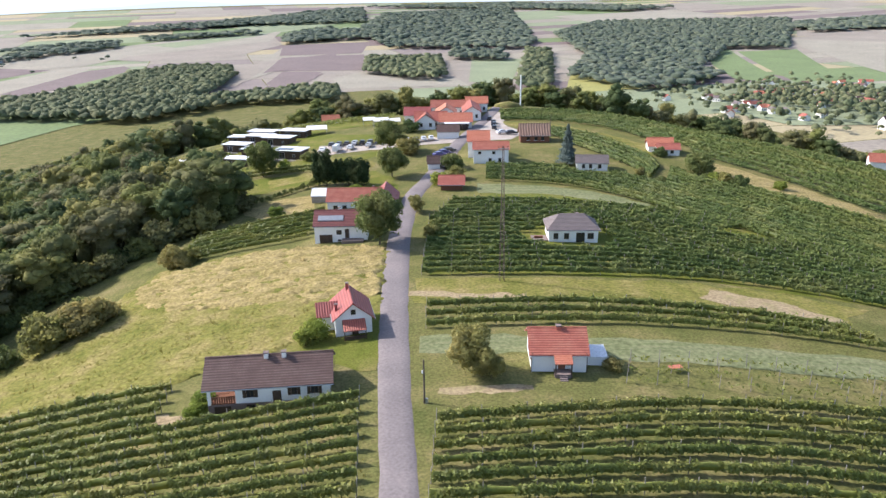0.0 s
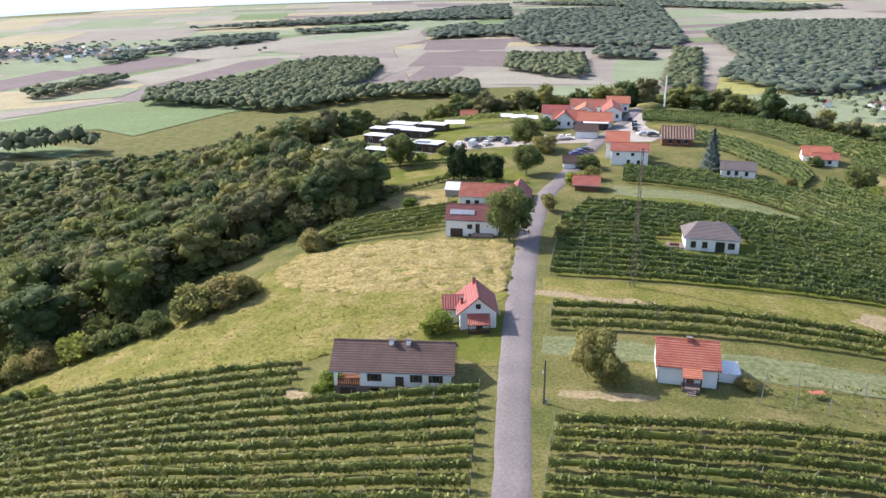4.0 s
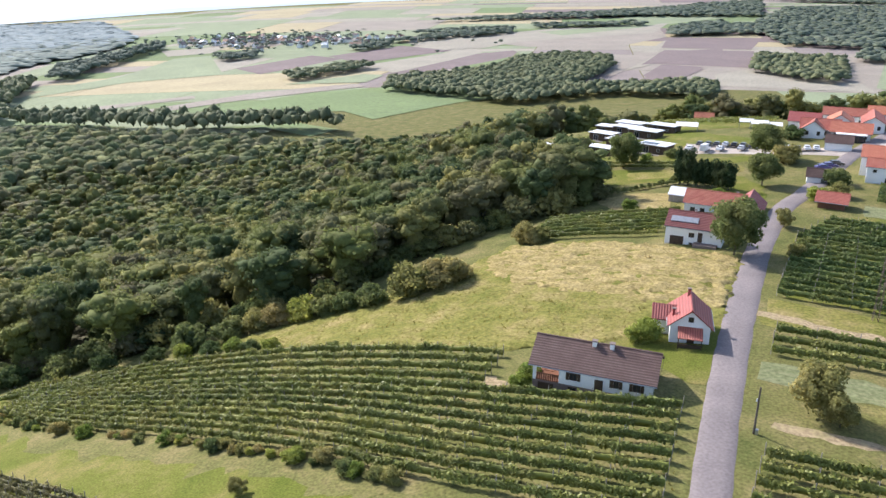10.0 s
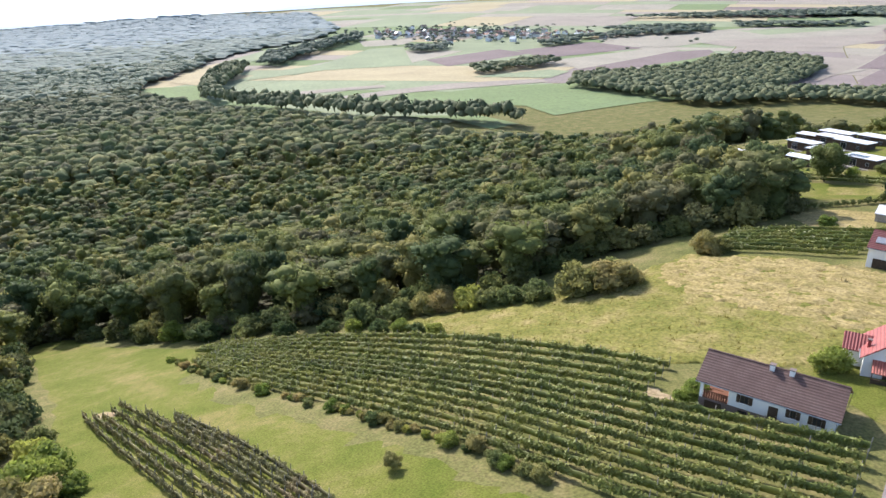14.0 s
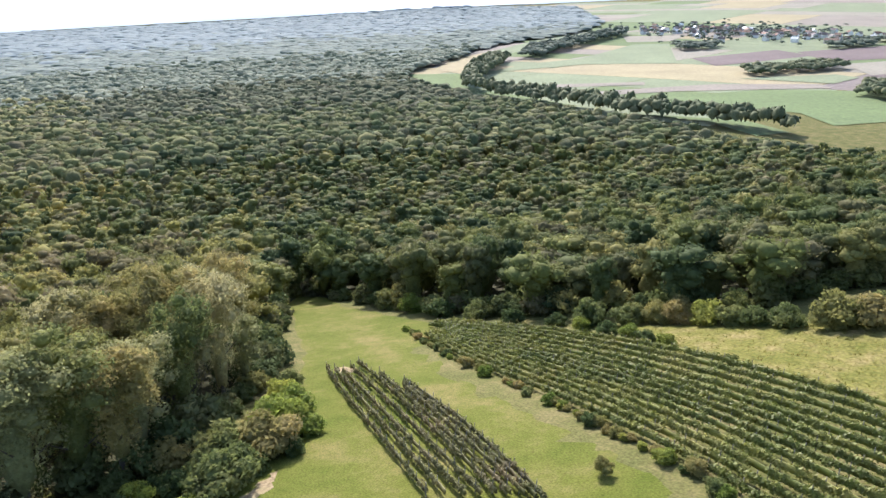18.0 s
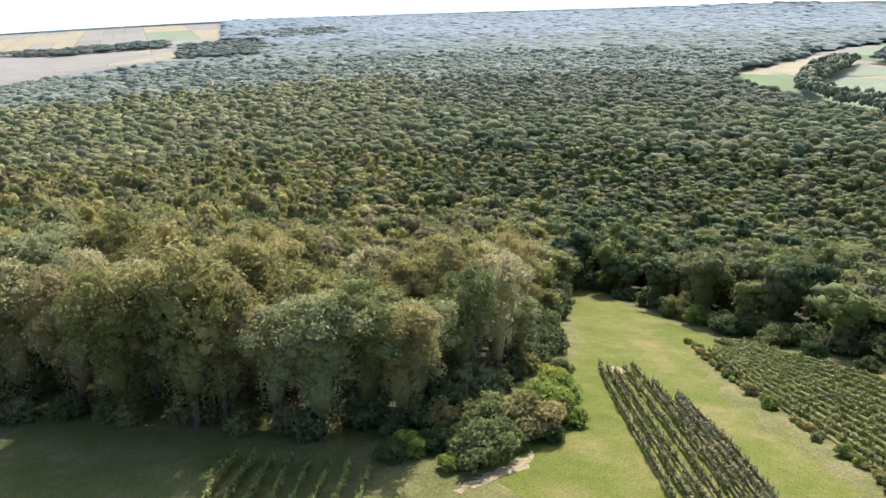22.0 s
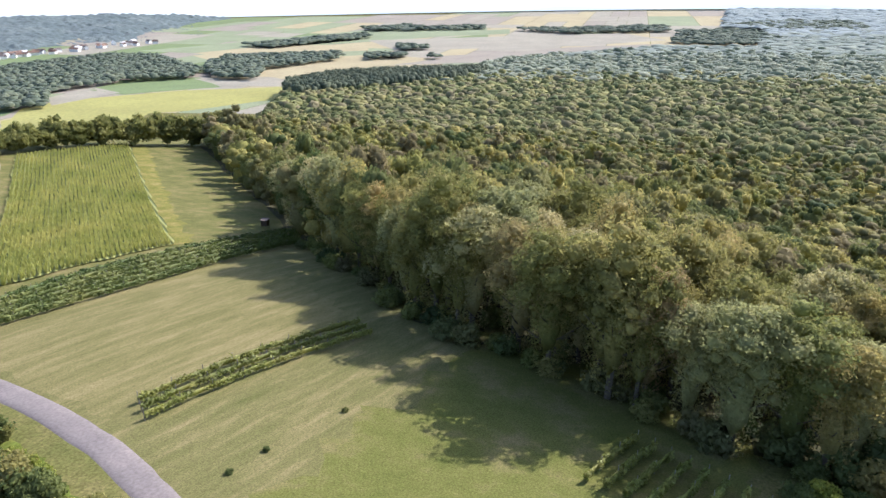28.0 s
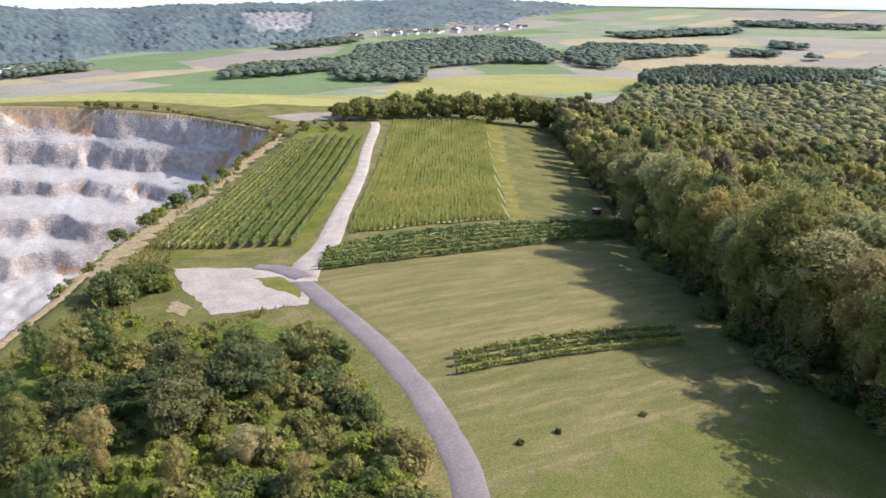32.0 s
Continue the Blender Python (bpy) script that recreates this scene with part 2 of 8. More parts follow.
LEAF = dict(scale=0.11, fine=1.5, rough=0.72, bump=0, per_object=0.5, per_island=0.28, translucent=0.45, spec=0.1, grain=0.9)
WOOD = dict(bump=0, per_island=0.22, spec=0.05, tint=0.72, contrast=0.34)
M = {
    "grass": mat("grass", [(0.085, 0.097, 0.028), (0.135, 0.13, 0.044), (0.21, 0.172, 0.078)], 0.11, 0.9, 0.6, 3.0, 2.6, grain=1.6, contrast=0.18, spec=0.06, detail=9, broken=0.72),
    "lawn": mat("mown_lawn", [(0.084, 0.108, 0.015), (0.124, 0.133, 0.026), (0.205, 0.17, 0.064)], 0.075, 0.9, 0.4, 4.0, 4.0, grain=1.5, contrast=0.17, spec=0.06, detail=9, broken=0.72),
    "meadow": mat("dry_meadow", [(0.112, 0.122, 0.024), (0.172, 0.16, 0.044), (0.26, 0.207, 0.088)], 0.13, 0.95, 1.0, 1.6, 1.8, grain=1.7, contrast=0.17, spec=0.06, detail=9, broken=0.72),
    "straw": mat("straw_meadow", [(0.19, 0.16, 0.055), (0.27, 0.215, 0.09), (0.34, 0.27, 0.13)], 0.3, 0.95, 1.0, 1.2, 1.8, stretch=(0.6, 1.8, 1, 20), grain=1.7, contrast=0.17, spec=0.06, detail=9, broken=0.72),
    "hay": mat("mown_hay_field", [(0.092, 0.102, 0.032), (0.148, 0.138, 0.055), (0.255, 0.205, 0.105)], 0.42, 0.95, 0.6, 3.0, 4.5, stretch=(0.1, 1.0, 1, 5), grain=1.5, contrast=0.26, spec=0.06, detail=9, broken=0.72),
    "hay_dry": mat("dry_mown_hay", [(0.105, 0.108, 0.036), (0.17, 0.152, 0.064), (0.265, 0.215, 0.11)], 0.42, 0.95, 0.6, 3.0, 4.5, stretch=(0.08, 1.0, 1, 5), grain=1.5, contrast=0.24, spec=0.06, detail=9, broken=0.72),
    "hay_green": mat("green_aftermath", [(0.0893, 0.106, 0.0242), (0.131, 0.133, 0.0396), (0.215, 0.171, 0.0858)], 0.12, 0.95, 0.6, 3.0, 4.5, grain=1.5, contrast=0.22, spec=0.06, detail=9, broken=0.72),
    "pale": mat("mulched_strip", [(0.105, 0.125, 0.05), (0.165, 0.178, 0.088), (0.235, 0.225, 0.125)], 0.2, 0.95, 0.4, 3.0, 1.5, stretch=(0.5, 3, 1, 0), grain=1.5, spec=0.06, detail=9, broken=0.72),
    "bare": mat("bare_soil", [(0.22, 0.165, 0.09), (0.31, 0.24, 0.145), (0.185, 0.178, 0.068)], 0.25, 0.95, 0.5, 4.0, 2.0, grain=1.5, spec=0.06, detail=9, broken=0.72),
    "scrub_floor": mat("weedy_ground", [(0.05, 0.075, 0.014), (0.10, 0.12, 0.025), (0.19, 0.17, 0.05)], 0.25, 0.95, 1.0, 2.0, 2.2, grain=1.6, spec=0.06, detail=9, broken=0.72),
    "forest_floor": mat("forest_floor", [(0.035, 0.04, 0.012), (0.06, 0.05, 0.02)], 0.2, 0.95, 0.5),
    "asphalt": mat("asphalt", [(0.155, 0.132, 0.128), (0.184, 0.158, 0.152), (0.218, 0.186, 0.176)], 0.14, 0.85, 0.05, 8.0, 2.5),
    "gravel": mat("white_gravel", [(0.29, 0.245, 0.205), (0.37, 0.32, 0.275), (0.42, 0.38, 0.33)], 0.2, 0.95, 0.4, 6.0, 2.0),
    "leaf": mat("oak_leaves", [(0.147, 0.155, 0.0505), (0.243, 0.225, 0.0806), (0.351, 0.295, 0.114)], **LEAF),
    "leaf_mass": mat("forest_leaves", [(0.0675, 0.0934, 0.0402), (0.11, 0.136, 0.0493), (0.153, 0.14, 0.0713), (0.153, 0.175, 0.0545), (0.24, 0.221, 0.0778)], **{**LEAF, **WOOD, "per_object": 0, "scale": 0.05, "translucent": 0.3}),
    "leaf_dry": mat("dry_oak_leaves", [(0.104, 0.128, 0.0499), (0.172, 0.178, 0.0617), (0.213, 0.178, 0.0946), (0.237, 0.235, 0.0736), (0.338, 0.291, 0.101)], **{**LEAF, **WOOD, "per_object": 0, "scale": 0.05, "translucent": 0.4}),
    "forest_dry": mat("dry_inner_forest", [(0.0957, 0.113, 0.0502), (0.146, 0.153, 0.0623), (0.167, 0.146, 0.0827), (0.178, 0.183, 0.0703), (0.236, 0.213, 0.0904)], 0.02, fine=0.5, rough=0.85, **WOOD),
    "forest_dark": mat("conifer_stand", [(0.0517, 0.069, 0.0483), (0.0805, 0.0978, 0.0633), (0.115, 0.129, 0.0805)], 0.02, fine=0.5, rough=0.8, bump=0, per_island=0.3, spec=0.1, tint=0.5),
    "leaf_dark": mat("dark_leaves", [(0.0827, 0.114, 0.0407), (0.127, 0.155, 0.0547), (0.197, 0.204, 0.0763)], **LEAF),
    "leaf_pale": mat("pale_leaves", [(0.27, 0.265, 0.123), (0.324, 0.308, 0.147), (0.378, 0.346, 0.171)], **LEAF),
    "leaf_brown": mat("browning_leaves", [(0.253, 0.193, 0.0941), (0.341, 0.259, 0.129), (0.275, 0.237, 0.114)], **LEAF),
    "leaf_bright": mat("bright_leaves", [(0.15, 0.205, 0.04), (0.20, 0.24, 0.052), (0.26, 0.27, 0.068)], **LEAF),
    "needle": mat("needles", [(0.035, 0.06, 0.026), (0.06, 0.085, 0.036)], **LEAF),
    "pine": mat("pine_needles", [(0.085, 0.108, 0.042), (0.13, 0.145, 0.058), (0.185, 0.178, 0.075)], **LEAF),
    "spruce": mat("blue_needles", [(0.10, 0.13, 0.12), (0.15, 0.185, 0.165)], **LEAF),
    "vine": mat("vine_leaves", [(0.138, 0.165, 0.036), (0.195, 0.213, 0.048), (0.28, 0.262, 0.07)], 0.16, fine=1.8, rough=0.55, bump=0, per_object=0.2, per_island=0.6, translucent=0.3),
    # deeper green than vine, with the rows' shade worked into the colour
    "vine_deep": mat("deep_shaded_vine_leaves", [(0.0784, 0.119, 0.0273), (0.121, 0.156, 0.0378), (0.185, 0.198, 0.0546)], 0.1, fine=1.8, rough=0.6, bump=0, per_object=0.25, per_island=0.5, translucent=0.25),
    "vine_old": mat("weedy_vine_leaves", [(0.12, 0.125, 0.04), (0.16, 0.15, 0.06), (0.21, 0.165, 0.08)], 0.2, fine=1.8, rough=0.7, bump=0, per_island=0.6, translucent=0.25),
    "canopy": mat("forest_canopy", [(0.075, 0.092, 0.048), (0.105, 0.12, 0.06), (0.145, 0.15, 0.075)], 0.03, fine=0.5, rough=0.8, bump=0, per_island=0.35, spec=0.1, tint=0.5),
    # woods of the plain: some haze mixed in as added blue
    "canopy_far": mat("hazed_distant_woods", [(0.062, 0.082, 0.055), (0.088, 0.108, 0.07), (0.118, 0.132, 0.084)], 0.01, fine=0.2, rough=0.8, bump=0, per_island=0.3, spec=0.05, sheen=0.06, tint=0.5),
    # ridge woods: the blue of the haze is in the base colour
    "ridge_wood": mat("hazed_ridge_woods", [(0.07, 0.094, 0.095), (0.10, 0.126, 0.122), (0.135, 0.16, 0.148)], 0.006, fine=0.05, rough=0.9, bump=0.8, bump_scale=0.12, per_island=0.0, spec=0.05, sheen=0.08, grain=1.3),
    "tall_grass": mat("tall_grass", [(0.14, 0.145, 0.022), (0.21, 0.185, 0.045), (0.29, 0.23, 0.09)], 0.10, fine=0.9, rough=0.8, bump=0, per_island=0.5, translucent=0.35),
    "dry_grass": mat("dry_grass", [(0.24, 0.19, 0.075), (0.33, 0.255, 0.115), (0.41, 0.325, 0.165)], 0.15, fine=0.9, rough=0.85, bump=0, per_island=0.5, translucent=0.3, spec=0.06),
    "maize_leaf": mat("maize_leaves", [(0.238, 0.265, 0.0708), (0.321, 0.324, 0.0929), (0.417, 0.383, 0.126)], 0.05, fine=0.9, rough=0.7, bump=0, per_island=0.4, translucent=0.35),
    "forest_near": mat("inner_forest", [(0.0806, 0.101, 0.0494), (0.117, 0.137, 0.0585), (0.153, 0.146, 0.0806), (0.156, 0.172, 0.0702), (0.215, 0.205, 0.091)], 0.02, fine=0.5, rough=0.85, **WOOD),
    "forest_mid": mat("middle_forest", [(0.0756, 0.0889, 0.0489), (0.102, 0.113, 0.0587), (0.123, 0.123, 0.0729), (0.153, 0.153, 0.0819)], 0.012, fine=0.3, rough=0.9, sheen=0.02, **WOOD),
    # outer three: haze put into the base colour as paler, bluer leaves
    "forest_outer": mat("hazed_outer_forest", [(0.127, 0.149, 0.0968), (0.163, 0.182, 0.114), (0.204, 0.211, 0.134)], 0.008, fine=0.2, rough=0.9, bump=0, per_island=0.2, spec=0.05, sheen=0.1, contrast=0.3, tint=0.5),
    "forest_far": mat("hazed_far_forest", [(0.137, 0.163, 0.125), (0.166, 0.19, 0.144), (0.199, 0.219, 0.163)], 0.004, fine=0.1, rough=0.9, bump=0, per_island=0.08, spec=0.04, sheen=0.12, contrast=0.3, grain=0.7, tint=0.5),
    "forest_rim": mat("hazed_horizon_forest", [(0.172, 0.206, 0.195), (0.198, 0.231, 0.214), (0.224, 0.255, 0.231)], 0.004, fine=0.1, rough=0.9, bump=0, per_island=0.05, spec=0.04, sheen=0.14, contrast=0.3, grain=0.5, tint=0.5),
    "bark": mat("bark", [(0.07, 0.055, 0.04), (0.13, 0.11, 0.085)], 2.0, 0.9, 0.6),
    "white": mat("white_render", [(0.75, 0.74, 0.72), (0.79, 0.78, 0.76), (0.81, 0.80, 0.785)], 0.5, 0.85, 0.03, 6.0, grain=0.12),
    "plinth": mat("grey_brown_plinth", [(0.17, 0.13, 0.12), (0.22, 0.17, 0.15)], 0.8, 0.9, 0.2, 5.0),
    "wood": mat("dark_timber", [(0.045, 0.03, 0.02), (0.09, 0.06, 0.04)], 1.5, 0.75, 0.3),
    "wood_red": mat("red_brown_timber", [(0.14, 0.06, 0.035), (0.21, 0.09, 0.05)], 1.5, 0.75, 0.3),
    "post": mat("grey_post", [(0.20, 0.18, 0.15), (0.32, 0.29, 0.25)], 3.0, 0.8, 0.2),
    "glass": mat("dark_glass", [(0.012, 0.014, 0.018), (0.03, 0.033, 0.04)], 0.5, 0.12, 0, spec=0.6),
    "metal": mat("galvanised_steel", [(0.32, 0.33, 0.34), (0.45, 0.46, 0.47)], 2.0, 0.45, 0.1, metal=0.7),
    "rust": mat("rusty_steel", [(0.12, 0.075, 0.055), (0.22, 0.17, 0.15)], 0.6, 0.7, 0.1, metal=0.3),
    "sheet_roof": mat("white_roof_sheet", [(0.62, 0.63, 0.64), (0.75, 0.75, 0.75)], 0.5, 0.5, 0.1),
    "rubber": mat("tyre_rubber", [(0.02, 0.02, 0.02), (0.035, 0.035, 0.035)], 4, 0.8, 0),
    "tiles_brown": banded("brown_roof_tiles", [(0.085, 0.052, 0.042), (0.12, 0.074, 0.06), (0.155, 0.105, 0.085)], (0.085, 0.052, 0.042), 90, 0.34, 0.7, 0.3, 0.35, 0.5),
    "tiles_red": banded("red_roof_tiles", [(0.31, 0.095, 0.066), (0.385, 0.125, 0.085), (0.42, 0.17, 0.115)], (0.24, 0.07, 0.048), 90, 0.34, 0.65, 0.2, 0.3, 0.8),
    "tiles_deep": banded("deep_red_roof", [(0.29, 0.078, 0.068), (0.35, 0.10, 0.085)], (0.21, 0.055, 0.048), 90, 0.4, 0.5, 0.1, 0.3, 0.6),
    "tiles_wine": banded("wine_brown_roof_tiles", [(0.17, 0.062, 0.056), (0.22, 0.08, 0.07)], (0.10, 0.035, 0.03), 90, 0.36, 0.65, 0.2, 0.3, 0.7),
    "tiles_orange": banded("orange_roof_tiles", [(0.44, 0.165, 0.095), (0.50, 0.20, 0.12)], (0.3, 0.08, 0.04), 90, 0.34, 0.65, 0.2, 0.3, 0.7),
    "tiles_grey": banded("grey_brown_roof_tiles", [(0.15, 0.125, 0.12), (0.20, 0.165, 0.155)], (0.08, 0.065, 0.06), 90, 0.34, 0.7, 0.2, 0.35, 0.7),
    "tiles_old": banded("weathered_roof_tiles", [(0.24, 0.15, 0.11), (0.33, 0.21, 0.15)], (0.12, 0.07, 0.05), 0, 0.9, 0.8, 0.2, 0.3, 0.8),
    "rock": mat("quarry_limestone", [(0.29, 0.255, 0.23), (0.37, 0.335, 0.31), (0.43, 0.40, 0.375)], 0.05, 0.95, 0.7, 0.5, 0.5, stretch=(1, 1, 2.5, 0)),
    # dusty flats, paler than the faces: sunlit tone put into the colour
    "rock_dust_lit": mat("sunlit_limestone_dust", [(0.34, 0.31, 0.285), (0.42, 0.392, 0.365), (0.47, 0.448, 0.425)], 0.06, 0.95, 0.5, 0.7, 0.9, grain=0.6),
    "rock_face": mat("quarried_rock_face", [(0.28, 0.236, 0.206), (0.384, 0.333, 0.296), (0.488, 0.431, 0.384)], 0.22, 0.95, 1.0, 0.7, 0.9, stretch=(1, 1, 1.3, 0), contrast=0.24, grain=0.8),
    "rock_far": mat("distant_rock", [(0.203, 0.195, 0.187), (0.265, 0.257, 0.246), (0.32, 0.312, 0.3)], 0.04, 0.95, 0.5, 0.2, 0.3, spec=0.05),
    "rock_top": mat("stained_limestone", [(0.32, 0.17, 0.085), (0.38, 0.26, 0.18), (0.42, 0.35, 0.29)], 0.08, 0.95, 0.7, 0.6, 0.6, stretch=(1, 1, 0.3, 0)),
    "corn": banded("maize_rows", [(0.18, 0.195, 0.05), (0.25, 0.245, 0.075)], (0.06, 0.08, 0.022), 149, 1.6, 0.85, 0.5, 0.4, 0.9, coord="Object"),
}
# far fields: haze put in as a little extra blue and a pale sheen
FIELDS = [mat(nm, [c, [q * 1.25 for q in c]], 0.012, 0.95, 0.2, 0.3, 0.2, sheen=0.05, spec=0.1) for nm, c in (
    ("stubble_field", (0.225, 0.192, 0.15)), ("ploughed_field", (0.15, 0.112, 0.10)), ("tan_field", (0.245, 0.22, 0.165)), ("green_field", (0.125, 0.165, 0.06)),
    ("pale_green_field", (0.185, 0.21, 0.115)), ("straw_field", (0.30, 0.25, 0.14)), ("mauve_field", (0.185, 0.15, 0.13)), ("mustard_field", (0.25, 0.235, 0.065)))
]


# ---- mesh helpers ----
def mesh_ob(name, verts, faces, material, parent=None, flat=True):
    me = bpy.data.meshes.new(name)
    verts = np.asarray(verts, np.float32)
    faces = np.asarray(faces, np.int32)
    k = faces.shape[1]
    me.vertices.add(len(verts))
    me.vertices.foreach_set("co", verts.ravel())
    me.loops.add(faces.size)
    me.loops.foreach_set("vertex_index", faces.ravel())
    me.polygons.add(len(faces))
    me.polygons.foreach_set("loop_start", np.arange(0, faces.size, k, dtype=np.int32))
    if not flat:
        me.polygons.foreach_set("use_smooth", np.ones(len(faces), bool))
    me.update(calc_edges=True)
    me.materials.append(material)
    ob = new(name, me)
    ob.parent = parent
    return ob


def part(name, bm, material, parent, label=""):
    me = bpy.data.meshes.new(name)
    bmesh.ops.recalc_face_normals(bm, faces=bm.faces)
    bm.to_mesh(me)
    bm.free()
    me.materials.append(material)
    ob = new(name, me)
    ob.parent = parent
    if label:
        tagged(ob, label)
    return ob


def share(name, me, parent, m):
    ob = new(name, me)
    ob.parent, ob.matrix_basis = parent, m
    return ob


def add_box(bm, x0, y0, z0, x1, y1, z1):
    v = [bm.verts.new(p) for p in ((x0, y0, z0), (x1, y0, z0), (x1, y1, z0), (x0, y1, z0), (x0, y0, z1), (x1, y0, z1), (x1, y1, z1), (x0, y1, z1))]
    for f in ((0, 3, 2, 1), (4, 5, 6, 7), (0, 1, 5, 4), (1, 2, 6, 5), (2, 3, 7, 6), (3, 0, 4, 7)):
        bm.faces.new([v[i] for i in f])


def box(x0, y0, z0, x1, y1, z1, bevel=0.0):
    bm = bmesh.new()
    add_box(bm, x0, y0, z0, x1, y1, z1)
    if bevel:
        bmesh.ops.bevel(bm, geom=bm.edges[:], offset=bevel, segments=1, affect="EDGES")
    return bm


def tube(points, radii, sides=6):
    """Tapered limbs along points."""
    bm = bmesh.new()
    rings = []
    for i, (p, r) in enumerate(zip(points, radii)):
        p = Vector(p)
        d = (Vector(points[min(i + 1, len(points) - 1)]) - Vector(points[max(i - 1, 0)])).normalized()
        a = d.orthogonal().normalized()
        b = d.cross(a)
        rings.append([bm.verts.new(p + (a * math.cos(2 * math.pi * k / sides) + b * math.sin(2 * math.pi * k / sides)) * r) for k in range(sides)])
    for q, w in zip(rings, rings[1:]):
        for k in range(sides):
            bm.faces.new((q[k], q[(k + 1) % sides], w[(k + 1) % sides], w[k]))
    bm.faces.new(rings[-1])
    bm.faces.new(rings[0][::-1])
    return bm


def empty(name, x, y, yaw=0.0, z=None, **tags):
    ob = new(name)
    ob.matrix_basis = pose(x, y, float(ground_h(x, y)) if z is None else z, 0, 0, yaw)
    return tagged(ob, **tags)


def inside(px, py, poly):
    hit = np.zeros(np.shape(px), bool)
    for (x0, y0), (x1, y1) in zip(poly, poly[1:] + poly[:1]):
        c = (y0 > py) != (y1 > py)
        hit ^= c & (px < (x1 - x0) * (py - y0) / ((y1 - y0) or 1e-9) + x0)
    return hit


def curve_points(pts, step):
    """Catmull-Rom through pts, resampled about every step metres."""
    p = np.array([pts[0]] + list(pts) + [pts[-1]], float)
    out = []
    for i in range(1, len(p) - 2):
        a, b, c, d = p[i - 1], p[i], p[i + 1], p[i + 2]
        n = max(1, int(np.linalg.norm(c - b) / step))
        for k in range(n):
            t = k / n
            out.append(0.5 * (2 * b + (c - a) * t + (2 * a - 5 * b + 4 * c - d) * t * t + (3 * b - a - 3 * c + d) * t ** 3))
    out.append(p[-2])
    return np.array(out)


def drape(name, poly, material, lift=0.05, step=4.0, ragged=0.0, seed=0, rough=0.0, **tags):
    """A sheet of ground cover laid on the land inside an outline."""
    from mathutils.geometry import delaunay_2d_cdt
    rng = np.random.default_rng(seed)
    ring = []
    for (x0, y0), (x1, y1) in zip(poly, poly[1:] + poly[:1]):
        n = max(1, int(math.hypot(x1 - x0, y1 - y0) / step))
        for k in range(n):
            j = rng.normal(0, ragged, 2) if ragged else (0, 0)
            ring.append((x0 + (x1 - x0) * k / n + j[0], y0 + (y1 - y0) * k / n + j[1]))
    xs, ys = [p[0] for p in ring], [p[1] for p in ring]
    gx, gy = np.meshgrid(np.arange(min(xs), max(xs), step), np.arange(min(ys), max(ys), step))
    gx, gy = gx.ravel() + rng.uniform(-.2, .2, gx.size) * step, gy.ravel() + rng.uniform(-.2, .2, gx.size) * step
    ok = inside(gx, gy, ring)
    pts = [Vector(p) for p in ring] + [Vector((a, b)) for a, b in zip(gx[ok], gy[ok])]
    n = len(ring)
    v, _, f, *_ = delaunay_2d_cdt(pts, [(i, (i + 1) % n) for i in range(n)], [], 1, 1e-4)
    x, y = np.array([p.x for p in v]), np.array([p.y for p in v])
    d = np.hypot(x, y)
    z = ground_h(x, y) + np.where(d < 600, lift * 0.25 + 0.0002 * d, 0.05 + lift)
    if rough:
        rim = np.zeros(len(x))
        rim[:n] = 1
        z = z + (1 - rim) * rough * (0.5 + np.array([noise.noise((a * 0.35 + b * 0.2, b * 0.75 - a * 0.15, seed)) + 0.8 * noise.noise((a * 1.3, b * 1.3, seed + 3)) for a, b in zip(x, y)]))
    f = [t if (v[t[1]] - v[t[0]]).cross(v[t[2]] - v[t[0]]) > 0 else t[::-1] for t in f]
    return tagged(mesh_ob(name, np.stack([x, y, z], 1), f, material, flat=False), kind="structure", **tags)


def ribbon(name, pts, widths, material, lift=0.08, step=2.5, **tags):
    """A road along pts, with its crown a little raised and its edges down in the ground."""
    c = curve_points([(*p, w) for p, w in zip(pts, widths)], step)
    d = np.gradient(c[:, :2], axis=0)
    d /= np.linalg.norm(d, axis=1)[:, None]
    nrm = np.stack([-d[:, 1], d[:, 0]], 1)
    prof = [(-0.6, -0.2), (-0.49, 0.0), (-0.2, 0.03), (0.2, 0.03), (0.49, 0.0), (0.6, -0.2)]
    V, F = [], []
    rng = np.random.default_rng(4)
    wob = rng.normal(0, 0.06, (len(c), 2))
    for o, h in prof:
        p = c[:, :2] + nrm * (c[:, 2] * o + (wob[:, 0] if o < -0.3 else wob[:, 1] if o > 0.3 else 0))[:, None]
        z = ground_h(p[:, 0], p[:, 1]) + lift + h + 0.0006 * np.hypot(p[:, 0], p[:, 1])
        V.append(np.column_stack([p, z]))
    n, k = len(c), len(prof)
    V = np.stack(V, 1).reshape(-1, 3)
    for i in range(n - 1):
        for j in range(k - 1):
            F.append((i * k + j, (i + 1) * k + j, (i + 1) * k + j + 1, i * k + j + 1))
    return tagged(mesh_ob(name, V, np.array(F)[:, ::-1], material, flat=False), kind="structure", **tags)


# ---- the ground, one sheet to the horizon ----
RIM_SIDE = [(8, -122), (-3, -141), (-9, -154), (-15, -166), (-28, -187), (-38, -204), (-48, -217), (-57, -232), (-69, -254), (-81, -274), (-93, -291), (-104, -307), (-113, -322)]
RIM_BACK = [(-111, -334), (-104, -350), (-85, -378), (-62, -397), (-50, -407), (-31, -416), (-8, -428), (70, -425), (130, -380)]
PIT = RIM_SIDE + RIM_BACK + [(140, -250), (110, -150), (60, -112), (25, -110)]


